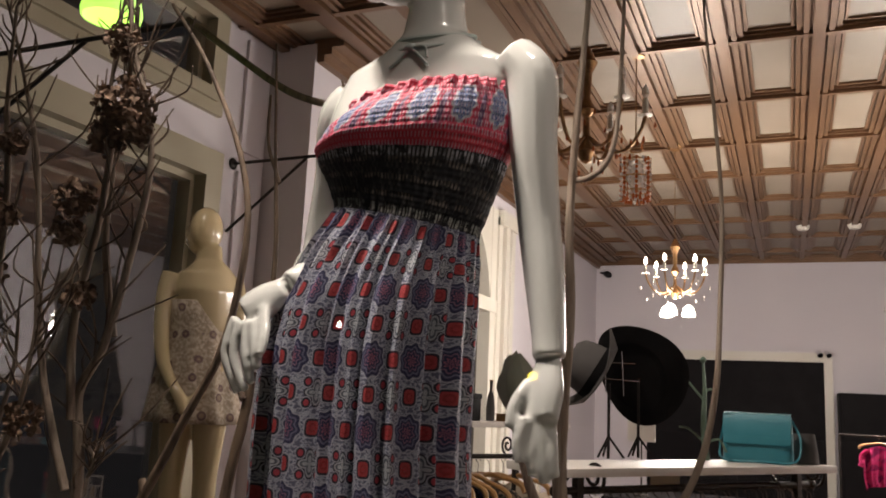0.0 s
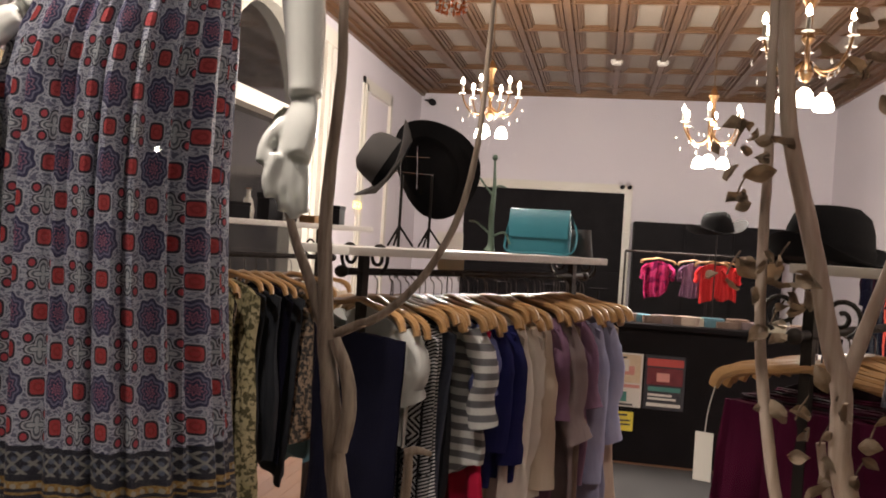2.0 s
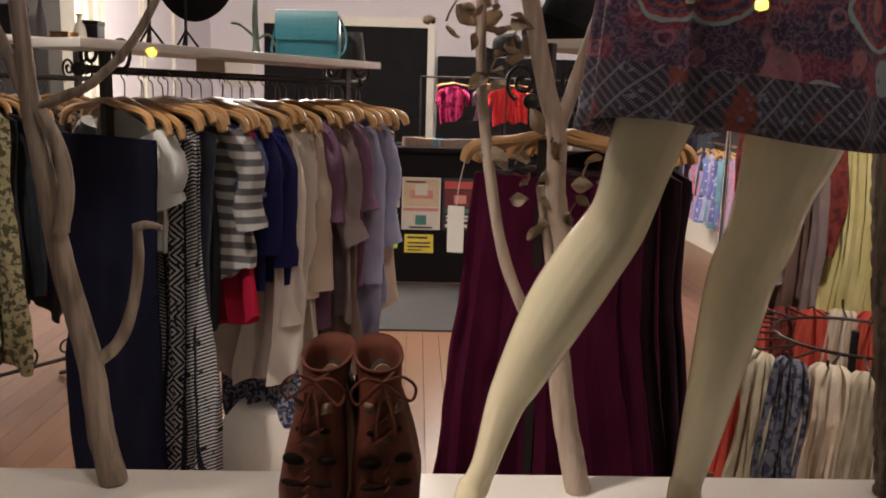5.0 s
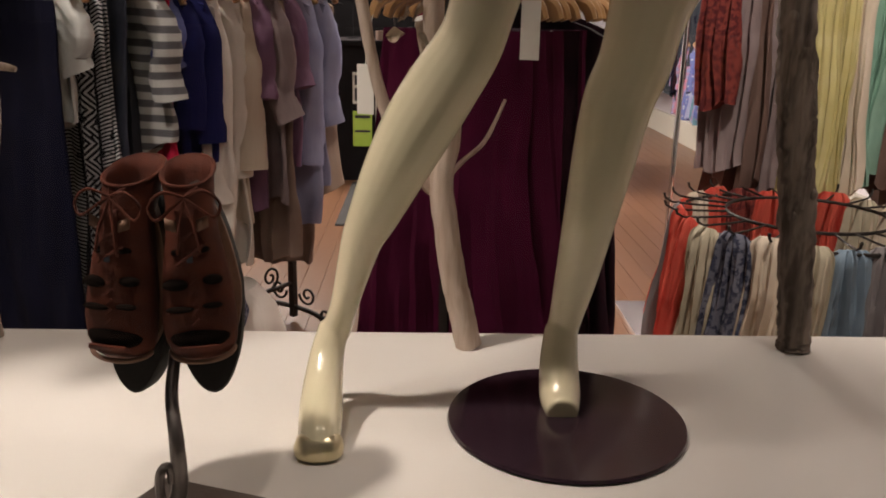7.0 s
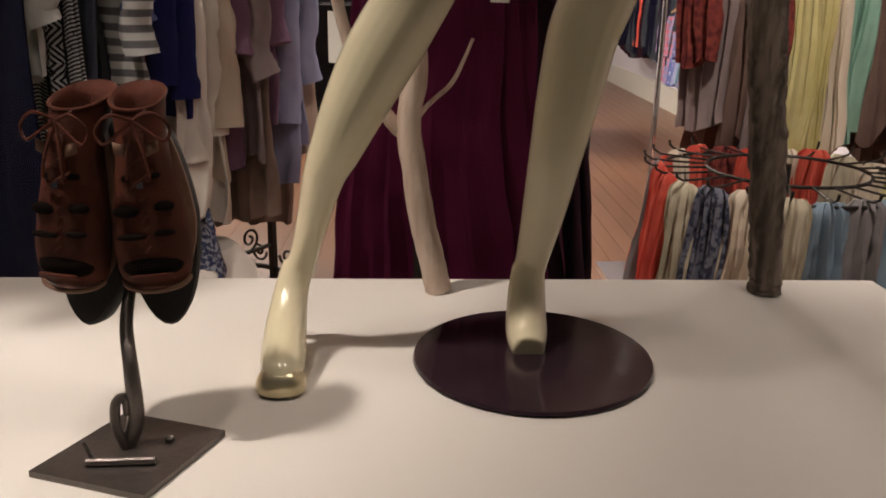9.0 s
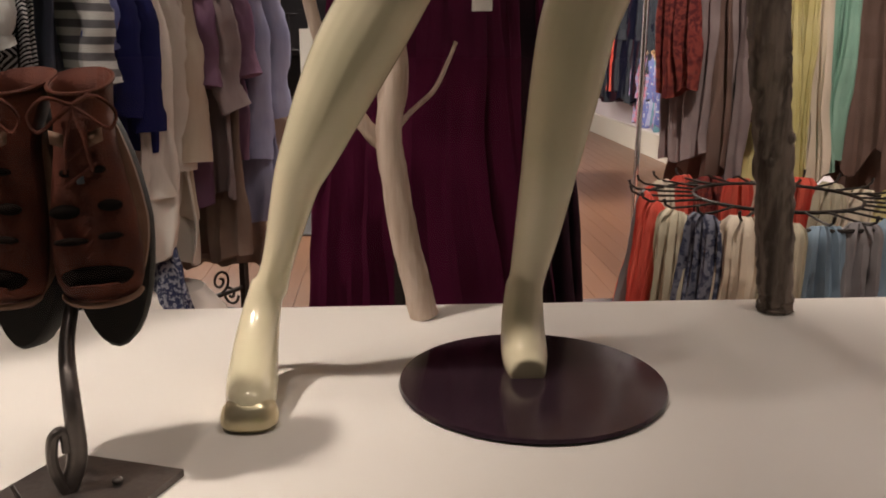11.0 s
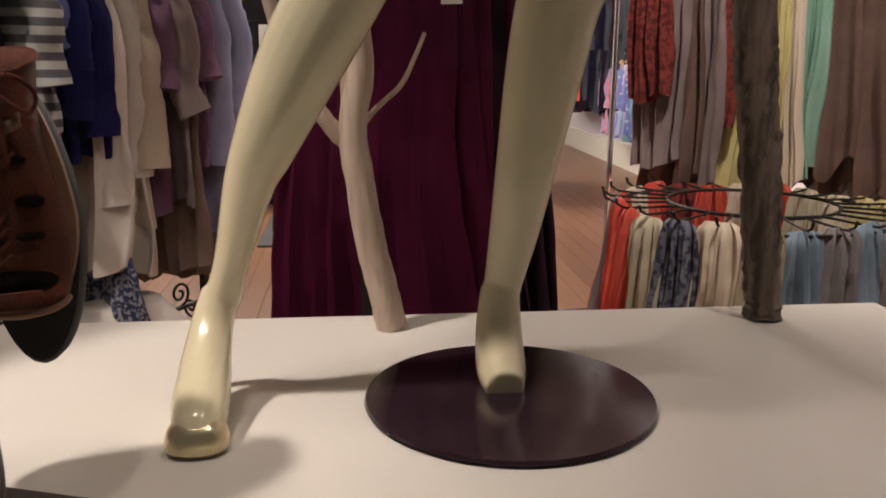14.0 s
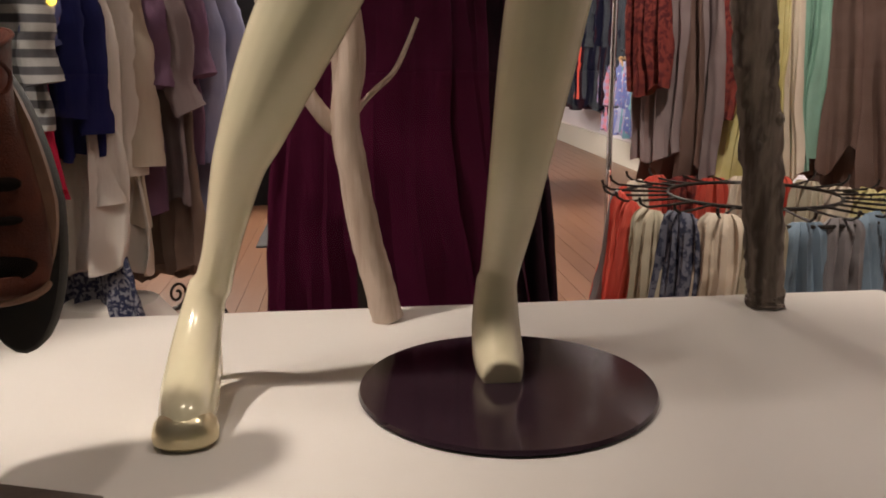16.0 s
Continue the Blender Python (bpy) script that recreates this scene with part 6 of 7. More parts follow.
def body_c(bm):
    rings = [(-1.82, 3.36, 2.27, 0.046, 0.05), (-1.815, 3.36, 2.20, 0.05, 0.052), (-1.81, 3.36, 2.165, 0.075, 0.09), (-1.81, 3.36, 2.13, 0.085, 0.155), (-1.81, 3.36, 2.05, 0.10, 0.165), (-1.81, 3.36, 1.92, 0.09, 0.12), (-1.82, 3.36, 1.82, 0.085, 0.11), (-1.82, 3.36, 1.70, 0.105, 0.15), (-1.82, 3.36, 1.58, 0.11, 0.16)]
    loft([oval(x, y, z, rx * 1.35, ry, 28) for x, y, z, rx, ry in rings], bm)
    head_shape(bm, -1.84, 3.35, 2.345, -70)
    tube([(-1.905, 3.22, 2.12, 0.046), (-1.915, 3.20, 2.02, 0.040), (-1.905, 3.19, 1.86, 0.036), (-1.86, 3.17, 1.72, 0.031), (-1.79, 3.16, 1.62, 0.026), (-1.74, 3.16, 1.56, 0.028), (-1.715, 3.16, 1.50, 0.022)], bm, n=12)
    tube([(-1.725, 3.44, 2.12, 0.046), (-1.705, 3.46, 2.02, 0.040), (-1.690, 3.44, 1.86, 0.036), (-1.690, 3.36, 1.72, 0.031), (-1.70, 3.25, 1.60, 0.026), (-1.71, 3.19, 1.54, 0.026), (-1.715, 3.17, 1.49, 0.02)], bm, n=12)
    for x, y in ((-1.885, 3.33), (-1.745, 3.39)):
        tube([(x, y, 1.62, 0.085), (x - 0.005, y, 1.42, 0.074), (x - 0.005, y, 1.22, 0.055), (x, y, 1.08, 0.052), (x + 0.008, y, 0.92, 0.044), (x + 0.01, y, 0.79, 0.030), (x + 0.005, y, 0.735, 0.034), (x - 0.05, y - 0.02, 0.705, 0.030), (x - 0.10, y - 0.03, 0.70, 0.024)], bm, n=14)


mannequin("mannequin", body_c, CREAM, "cream glossy female mannequin in a lace dress by the side window", 0.008, 4)
thing("display_disc", lathe([(0.0, 0.0), (0.17, 0.0), (0.17, 0.008), (0.0, 0.01)], n=40, at=(-1.85, 3.2, 0.68)), mottled("black_glass_base", (0.012, 0.012, 0.012), (0.02, 0.02, 0.02), 6, 0.15, bump=0), "round black base plate on the side ledge", "display plate")
rings = []
for zz, rx, ry in ((2.00, 0.118, 0.165), (1.92, 0.125, 0.150), (1.84, 0.130, 0.150), (1.72, 0.160, 0.175), (1.60, 0.19, 0.195), (1.50, 0.205, 0.205), (1.455, 0.215, 0.212)):
    rings.append([Vector(((rx + w) * math.cos(t), (ry + w) * math.sin(t), zz)) for t, w in ((2 * math.pi * j / 72, 0.010 * max(0, (1.9 - zz) / 0.45) * math.sin(11 * 2 * math.pi * j / 72)) for j in range(72))])
ld = thing("lace_dress", loft(rings, None, False), LACE, "short ivory lace dress with dark floral motifs on the cream mannequin", "dress")
ld.location = (-1.83, 3.36, 0)
s = ld.modifiers.new("cloth", "SOLIDIFY")
s.thickness = 0.004

# ---- branches in the window ----


def branch(name, label, runs, material, rough=0.10, cat="branch", group="bare branches in the window"):
    """runs: lists of (x, y, z, r); the first is the trunk, the rest its limbs."""
    b = empty(name, label, cat, None, group)
    for k, run in enumerate(runs):
        part("trunk" if k == 0 else "limb", tube(run, n=11, steps=6, rough=rough, seed=k + len(label)), material, b)
    return b


def run(y, pts, r0, r1, dy=0.0):
    """Points of a limb in the plane y from (x, z) pairs, tapering from r0 to r1."""
    n = len(pts) - 1
    return [(x, y + dy * k / n, z, r0 + (r1 - r0) * k / n) for k, (x, z) in enumerate(pts)]


branch("driftwood_branch", "greyish bare driftwood branch standing on the platform's edge", [
    run(1.775, [(0.42, 0.602), (0.40, 0.70), (0.385, 0.84), (0.345, 1.02), (0.33, 1.12), (0.318, 1.20), (0.305, 1.29), (0.298, 1.38), (0.291, 1.50), (0.295, 1.63), (0.305, 1.80), (0.30, 1.98), (0.312, 2.2), (0.33, 2.44), (0.335, 2.7)], 0.026, 0.004),
    run(1.765, [(0.325, 1.29), (0.355, 1.22), (0.362, 1.15), (0.348, 1.08)], 0.012, 0.016),
    run(1.78, [(0.395, 0.835), (0.435, 0.87), (0.462, 0.93), (0.478, 1.02), (0.478, 1.09)], 0.013, 0.009),
    run(1.78, [(0.474, 1.085), (0.495, 1.093), (0.522, 1.088)], 0.010, 0.005),
    run(1.78, [(0.30, 1.30), (0.262, 1.40), (0.235, 1.46), (0.215, 1.52), (0.20, 1.60)], 0.012, 0.007),
    run(1.78, [(0.31, 1.29), (0.36, 1.315), (0.41, 1.34), (0.48, 1.41), (0.54, 1.52), (0.57, 1.65), (0.58, 1.80), (0.585, 2.0), (0.572, 2.2), (0.555, 2.42), (0.55, 2.7)], 0.010, 0.0015),
    run(1.78, [(0.30, 2.06), (0.345, 2.07), (0.378, 2.11), (0.393, 2.2), (0.402, 2.43), (0.41, 2.7)], 0.007, 0.003),
], GREYDRIFT)
branch("driftwood_branch", "pale forked driftwood branch with dry leaves on the platform", [
    run(1.765, [(1.298, 0.602), (1.285, 0.66), (1.268, 0.73), (1.25, 0.84), (1.242, 0.915), (1.255, 1.0), (1.245, 1.08), (1.225, 1.17), (1.222, 1.27), (1.195, 1.37), (1.165, 1.50), (1.125, 1.65), (1.105, 1.75), (1.092, 1.95), (1.09, 2.3)], 0.025, 0.012),
    run(1.77, [(1.245, 0.885), (1.222, 0.90), (1.205, 0.92), (1.188, 0.945), (1.175, 0.96), (1.135, 1.06), (1.105, 1.21), (1.085, 1.37), (1.08, 1.53), (1.08, 1.66), (1.075, 1.85), (1.07, 2.2)], 0.014, 0.007),
    run(1.80, [(1.255, 0.91), (1.278, 0.938), (1.315, 0.972), (1.335, 1.01), (1.352, 1.05)], 0.005, 0.003),
    run(1.78, [(1.222, 1.27), (1.245, 1.34), (1.262, 1.40), (1.292, 1.50), (1.33, 1.65), (1.352, 1.81), (1.36, 2.2)], 0.014, 0.007),
    run(1.79, [(1.235, 0.93), (1.232, 1.0), (1.215, 1.1), (1.20, 1.18)], 0.010, 0.008),
    run(1.79, [(1.27, 1.42), (1.31, 1.50), (1.35, 1.60), (1.345, 1.72)], 0.006, 0.004),
], DRIFT)


def leaf_mesh(seed, size=0.037):
    rnd = random.Random(seed)
    a, b, c = rnd.uniform(0.3, 0.9), rnd.uniform(-0.6, 0.6), rnd.uniform(0.35, 0.6)
    rows = []
    for k in range(7):
        t = k / 6
        w = c * math.sin(math.pi * min(1, t * 0.94 + 0.03)) * size
        rows.append([Vector((s * w, t * size * 1.4, a * size * (s * s) * 0.6 - b * size * t * t + 0.06 * size * math.sin(9 * t + 5 * s))) for s in (-1, -0.5, 0, 0.5, 1)])
    bm = loft(rows, None, False, False)
    r = bmesh.ops.solidify(bm, geom=bm.faces[:], thickness=0.0008)
    return bm


LEAVES = [mesh_of(leaf_mesh(k), "leaf") for k in range(6)]
for d in LEAVES:
    d.materials.append(LEAF)


def dry_leaves(label, spots, seed):
    """A tuft of curled dry leaves on thin stalks."""
    rnd = random.Random(seed)
    t = empty("dry_leaf_cluster", label, "dry leaves", None, "dry leaf clusters")
    for x, y, z, n, spread in spots:
        for k in range(n + 2):
            o = new("leaf", rnd.choice(LEAVES))
            o.parent = t
            o.matrix_basis = pose(x + rnd.uniform(-spread, spread), y + rnd.uniform(-spread, spread) * 0.6, z + rnd.uniform(-spread, spread), rnd.uniform(-90, 90), rnd.uniform(-90, 90), rnd.uniform(0, 360)) @ Matrix.Scale(rnd.uniform(0.5, 1.0), 4)
        part("stalk", tube([(x, y, z, 0.002), (x + 0.008, y + 0.006, z + 0.02, 0.0018), (x + 0.022, y + 0.012, z + 0.042, 0.0016)], n=5), TWIG, t)


dry_leaves("curled brown dry leaves on the forked branch", [(1.07, 1.76, 1.66, 3, 0.035), (1.03, 1.75, 1.60, 3, 0.035), (1.10, 1.75, 1.48, 4, 0.045), (1.10, 1.76, 1.38, 3, 0.04), (1.13, 1.77, 1.42, 3, 0.03), (1.02, 1.74, 1.46, 2, 0.03)], 3)
dry_leaves("curled dry leaves hanging by the burgundy skirt", [(1.21, 1.75, 1.26, 2, 0.03), (1.19, 1.76, 1.18, 2, 0.03), (1.27, 1.76, 1.20, 2, 0.035), (1.25, 1.77, 1.12, 2, 0.03), (1.15, 1.76, 1.22, 2, 0.02)], 5)
dry_leaves("brown dry leaves high on the forked branch", [(1.22, 1.77, 1.80, 4, 0.05), (1.27, 1.77, 1.87, 4, 0.05), (1.36, 1.78, 1.75, 3, 0.04), (1.02, 1.75, 1.68, 3, 0.035)], 6)
lf = empty("white_butterfly", "pale translucent paper butterfly on the driftwood branch", "ornament")
for a in (0, 1):
    q = part("wing", leaf_mesh(30 + a, 0.09), mottled("smoky_paper", (0.30, 0.31, 0.25), (0.40, 0.41, 0.34), 20, 0.6), lf)
    q.matrix_basis = pose(0.215, 1.74, 1.58, 60, 0, 60 + 130 * a)

# the rough grey post
post = empty("log_post", "rough weathered grey log standing upright on the platform", "log")
part("trunk", tube([(1.905, 1.765, 0.602, 0.030), (1.903, 1.765, 0.64, 0.028), (1.885, 1.765, 0.80, 0.031), (1.865, 1.765, 0.95, 0.030), (1.845, 1.765, 1.10, 0.032), (1.825, 1.765, 1.25, 0.029), (1.80, 1.765, 1.45, 0.030), (1.78, 1.765, 1.75, 0.028), (1.75, 1.765, 2.3, 0.026)], n=22, steps=12, rough=0.26, seed=3), ROUGHLOG, post)
for x, z in ((1.893, 0.90), (1.862, 0.86), (1.873, 1.02), (1.818, 1.2)):
    part("knot", ball(x, 1.745, z, 0.008, 0.01, 0.011, n=9), ROUGHLOG, post)

# ---- dried hydrangea branches at the side ----


def hydrangea(label, runs, heads, seed):
    b = branch("dried_hydrangea", label, runs, GREYDRIFT, 0.12, "dried branch", "dried hydrangea branches")
    rnd = random.Random(seed)
    for limb in runs:
        for q in smooth_path(limb, 3)[4:]:
            for _ in range(2 if q[2] > 1.35 else 0):
                dx, dz, L = rnd.uniform(-1, 1), rnd.uniform(0.3, 1.0), rnd.uniform(0.05, 0.20)
                part("twig", tube([(q[0], q[1], q[2], 0.0020), (q[0] + dx * L * 0.5, q[1] + rnd.uniform(-0.02, 0.02), q[2] + dz * L * 0.5 + rnd.uniform(-0.01, 0.01), 0.0018), (q[0] + dx * L * 0.8, q[1] + rnd.uniform(-0.03, 0.03), q[2] + dz * L, 0.0012)], n=5, steps=3), TWIG, b)
    for x, y, z, r, n in heads:
        bm = bmesh.new()
        for k in range(n * 3):
            d = Vector((rnd.gauss(0, 1), rnd.gauss(0, 1), rnd.gauss(0, 0.8))).normalized() * r * rnd.uniform(0.55, 1.05)
            m = pose(x + d.x, y + d.y, z + d.z, rnd.uniform(0, 360), rnd.uniform(0, 360), rnd.uniform(0, 360))
            s = rnd.uniform(0.0035, 0.0085)
            vs = [bm.verts.new(m @ Vector(p)) for p in ((0, 0, 0), (s * 0.8, s * 0.5, s * 0.35), (s * 0.2, s * 1.2, s * 0.1), (-s * 0.7, s * 0.6, s * 0.4), (s * 0.9, -s * 0.5, s * 0.3), (0, -s * 1.1, s * 0.3), (-s * 0.9, -s * 0.4, s * 0.1))]
            for q in ((0, 1, 2, 3), (0, 4, 1), (0, 5, 4), (0, 3, 6), (0, 6, 5)):
                bm.faces.new([vs[i] for i in q])
        part("flower_head", bm, PETAL, b, smooth=False)
    return b


hydrangea("tall bare branches with dried brown hydrangea heads", [
    run(1.28, [(-0.40, 0.602), (-0.405, 1.0), (-0.39, 1.44), (-0.41, 1.60), (-0.37, 1.68), (-0.335, 1.82), (-0.31, 1.98), (-0.33, 2.10), (-0.37, 2.2), (-0.385, 2.35)], 0.011, 0.003),
    run(1.27, [(-0.41, 1.56), (-0.43, 1.72), (-0.40, 1.90), (-0.39, 2.05), (-0.37, 2.16), (-0.39, 2.34), (-0.40, 2.5)], 0.008, 0.003),
    run(1.29, [(-0.36, 1.70), (-0.40, 1.86), (-0.405, 2.0), (-0.43, 2.1), (-0.425, 2.3)], 0.007, 0.003),
    run(1.26, [(-0.395, 1.45), (-0.47, 1.62), (-0.51, 1.78), (-0.55, 2.0), (-0.60, 2.14), (-0.66, 2.28), (-0.71, 2.38)], 0.007, 0.002),
    run(1.28, [(-0.40, 1.50), (-0.385, 1.52), (-0.36, 1.50), (-0.37, 1.47)], 0.004, 0.003),
], [(-0.37, 1.27, 2.10, 0.052, 130), (-0.34, 1.26, 2.06, 0.036, 70), (-0.41, 1.28, 2.05, 0.036, 60), (-0.385, 1.26, 2.22, 0.03, 40), (-0.46, 1.27, 1.94, 0.036, 70), (-0.415, 1.26, 1.765, 0.026, 40), (-0.47, 1.27, 1.88, 0.030, 40)], 1)
hydrangea("bare twiggy branches with faded brown flower heads", [
    run(1.22, [(-0.58, 0.602), (-0.57, 1.0), (-0.545, 1.42), (-0.54, 1.60), (-0.56, 1.75), (-0.57, 1.95), (-0.60, 2.12), (-0.61, 2.3)], 0.012, 0.003),
    run(1.22, [(-0.545, 1.45), (-0.50, 1.62), (-0.50, 1.72)], 0.005, 0.002),
    run(1.20, [(-0.555, 1.62), (-0.61, 1.74), (-0.64, 1.86)], 0.005, 0.002),
    run(1.20, [(-0.53, 1.40), (-0.46, 1.55), (-0.44, 1.66), (-0.44, 1.74)], 0.006, 0.002),
], [(-0.60, 1.21, 1.80, 0.045, 90), (-0.56, 1.20, 1.90, 0.032, 60), (-0.63, 1.2, 1.72, 0.04, 60), (-0.56, 1.21, 2.03, 0.024, 30), (-0.44, 1.2, 1.56, 0.03, 40)], 2)
branch("bare_stick", "dark brown bare stick leaning on the mannequin's side", [
    run(1.70, [(-0.50, 0.602), (-0.47, 0.9), (-0.43, 1.20), (-0.40, 1.42), (-0.37, 1.58), (-0.362, 1.66)], 0.014, 0.010),
    run(1.69, [(-0.37, 1.60), (-0.385, 1.625), (-0.395, 1.63)], 0.008, 0.004)], TWIG)
branch("bare_stick", "long curved bare stick in the window display", [
    run(1.50, [(-0.75, 0.602), (-0.62, 1.05), (-0.50, 1.33), (-0.44, 1.42), (-0.36, 1.57), (-0.30, 1.68), (-0.27, 1.80), (-0.26, 1.93), (-0.28, 2.04), (-0.33, 2.16), (-0.41, 2.30), (-0.5, 2.42)], 0.011, 0.004),
    run(1.50, [(-0.44, 1.42), (-0.452, 1.445)], 0.010, 0.007)], TWIG)
branch("bare_stick", "thin dark upright stick in the window display", [
    run(1.80, [(-0.42, 0.602), (-0.41, 1.2), (-0.395, 1.86), (-0.405, 2.05), (-0.42, 2.2), (-0.44, 2.45)], 0.008, 0.003),
    run(1.80, [(-0.40, 2.1), (-0.44, 2.2), (-0.445, 2.32)], 0.005, 0.003)], TWIG)
branch("hanging_branch", "long dark branch fixed across the top of the window", [
    [(-1.06, 2.19, 2.775, 0.010), (-0.75, 2.03, 2.56, 0.010), (-0.45, 1.88, 2.36, 0.009), (-0.25, 1.80, 2.27, 0.008), (-0.17, 1.79, 2.23, 0.006)],
    [(-0.25, 1.80, 2.27, 0.005), (-0.24, 1.79, 2.31, 0.004), (-0.245, 1.79, 2.335, 0.003)],
    [(-0.22, 1.80, 2.25, 0.005), (-0.255, 1.79, 2.245, 0.004), (-0.27, 1.79, 2.255, 0.003)]], TWIG)


def wall_bracket(y, z, reach):
    b = empty("wall_bracket", "black iron wall bracket with a slanting brace", "bracket", Matrix.Translation((XW, y, z)), "iron wall brackets")
    part("rose", ball(0.008, 0, 0, 0.012, 0.034, 0.034, n=16), IRON, b)
    part("bar", tube([(0, 0, 0, 0.009), (reach, 0, 0.01, 0.009)], n=8, steps=1), IRON, b)
    part("brace", tube([(0.0, 0, -0.38, 0.008), (min(reach * 0.85, 0.62), 0, 0.0, 0.008)], n=8, steps=1), IRON, b)


wall_bracket(3.86, 2.83, 0.56)
wall_bracket(2.20, 2.76, 1.08)

# ---- the sandals on their stand ----
st = empty("shoe_stand", "dark steel shoe stand with a square base plate and curved pole", "shoe stand")
c4 = [Vector((0.882, 1.297, PZ)), Vector((1.018, 1.251, PZ)), Vector((0.960, 1.113, PZ)), Vector((0.817, 1.162, PZ))]
bm = loft([c4, [v + Vector((0, 0, 0.008)) for v in c4]])
part("base_plate", bm, STEEL, st, smooth=False)
part("pole", tube([(0.910, 1.215, 0.606, 0.010), (0.921, 1.222, 0.64, 0.010), (0.920, 1.226, 0.70, 0.009), (0.907, 1.262, 0.745, 0.008), (0.905, 1.305, 0.80, 0.007), (0.906, 1.328, 0.90, 0.007), (0.907, 1.34, 0.97, 0.006)], n=12), STEEL, st)
part("pole_curl", tube([(0.912, 1.21, 0.608, 0.006), (0.902, 1.21, 0.635, 0.006), (0.903, 1.212, 0.665, 0.006), (0.912, 1.216, 0.672, 0.005), (0.914, 1.216, 0.65, 0.005)], n=9), STEEL, st)
part("weld_rod", tube([(0.878, 1.172, 0.612, 0.005), (0.955, 1.176, 0.612, 0.005)], n=8, steps=1), STEEL, st)
part("nail", tube([(0.884, 1.178, 0.610, 0.003), (0.878, 1.17, 0.64, 0.002)], n=6, steps=1), STEEL, st)
part("screw", ball(0.957, 1.226, 0.611, 0.006, 0.006, 0.004, n=8), STEEL, st)
part("crossbar", tube([(0.852, 1.330, 0.91, 0.005), (0.957, 1.330, 0.91, 0.005)], n=8, steps=1), STEEL, st)


def sandal(x, lean, label):
    """A lace-up open-toed ankle sandal hung toe down; local z up along the foot, its front to -y."""
    s = empty("sandal", label, "sandal", pose(x, 1.262, 0.799, -9, (x - 0.900) * -60, lean) @ Matrix.Scale(0.885, 4), "pair of sandals")
    n = 26
    # upper: a tube open at the ankle, closing round the toes
    prof = [(-0.012, 0.026, 0.012, 0.012), (-0.002, 0.039, 0.022, 0.008), (0.02, 0.047, 0.030, 0.003), (0.05, 0.049, 0.035, 0.0), (0.09, 0.046, 0.037, 0.0), (0.13, 0.040, 0.038, 0.0), (0.165, 0.034, 0.040, 0.002), (0.20, 0.031, 0.044, 0.006), (0.232, 0.033, 0.048, 0.012), (0.245, 0.0345, 0.050, 0.014)]
    rows = [oval(0, dy, z, rx, ry, n, power=2.2) for z, rx, ry, dy in prof]
    for ring, lift in ((rows[-1], 0.020), (rows[-2], 0.010)):
        for v in ring:
            v.z += lift * (v.y - 0.014) / 0.05
    upper = part("upper", loft(rows, None, False), SUEDE, s)
    part("collar", tube([(v.x, v.y, v.z, 0.0024) for v in rows[-1] + rows[-1][:1]], n=6, steps=1), SUEDE, upper)
    upper.modifiers.new("leather", "SOLIDIFY").thickness = 0.004
    # the thick sole behind runs past the toes
    outline = []
    for k in range(32):
        t = 2 * math.pi * k / 32
        a, b = math.cos(t), math.sin(t)
        outline.append(((0.050 - 0.012 * max(b, 0)) * a + 0.006, 0.085 + (0.145 if b > 0 else 0.152) * b))
    sole = part("sole", loft([[Vector((a * e, y, 0.085 + (b - 0.085) * e)) for a, b in outline] for y, e in ((0.026, 0.97), (0.032, 1.0), (0.062, 1.0), (0.070, 0.96))]), SOLE, s, "thick black rubber sole")
    part("welt", loft([[Vector((a * e * 0.985, y, 0.085 + (b - 0.085) * (0.64 if b < 0.085 else 0.98))) for a, b in outline] for y, e in ((0.014, 1.0), (0.026, 1.01))]), WELT, sole, "brown leather edge")
    part("toe_rim", tube([(0.042 * math.cos(t), -0.022 * math.sin(t) + 0.004, 0.004 - 0.013 * math.sin(t), 0.0035) for t in (math.pi * k / 12 for k in range(13))], n=7, steps=1), WELT, upper)
    # no real hole: a solid ball, its black colour stands for the toe's shade
    part("toe_opening_shade", ball(0, -0.010, 0.026, 0.0405, 0.027, 0.019, n=22), CAVITY, upper, "near-black ball painted as the shade inside the open toe")
    part("insole", loft([oval(0, -0.030 - 0.003 * q, 0.0085 + 0.004 * q, 0.030 - 0.002 * q, 0.006, 18) for q in range(3)]), SUEDE, upper, "brown leather insole tip")
    # the cut-outs likewise: solid balls coloured as the shade in each gap
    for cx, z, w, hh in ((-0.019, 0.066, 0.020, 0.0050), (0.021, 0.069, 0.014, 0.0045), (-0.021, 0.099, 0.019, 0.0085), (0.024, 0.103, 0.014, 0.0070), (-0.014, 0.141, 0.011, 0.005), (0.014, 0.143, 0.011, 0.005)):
        part("cut_out_shade", ball(cx, -0.0315, z, w, 0.010, hh, n=14), CAVITY, upper, "near-black ball painted as the shade inside a cut-out")
    part("tongue", loft([[Vector((sx * 0.012, -0.041 - 0.002 * k, 0.135 + 0.015 * k)) for sx in (-1, -0.3, 0.3, 1)] for k in range(5)], None, False, False), SUEDE, upper).modifiers.new("leather", "SOLIDIFY").thickness = 0.003
    for k in range(4):
        z = 0.125 + 0.025 * k
        part("lace", tube([(-0.017, -0.040, z, 0.0022), (0, -0.046, z + 0.012, 0.0022), (0.017, -0.040, z + 0.024, 0.0022)], n=6), SUEDE, upper)
    for k in range(6):
        z = 0.045 + 0.013 * k
        part("stitch", tube([(-0.004, -0.038 + 0.0002 * k, z, 0.0016), (0.004, -0.0385 + 0.0002 * k, z + 0.008, 0.0016)], n=5, steps=1), SUEDE, upper)
    part("buckle", box(-0.004, -0.047, 0.128, 0.004, -0.044, 0.137), CHROME, upper)
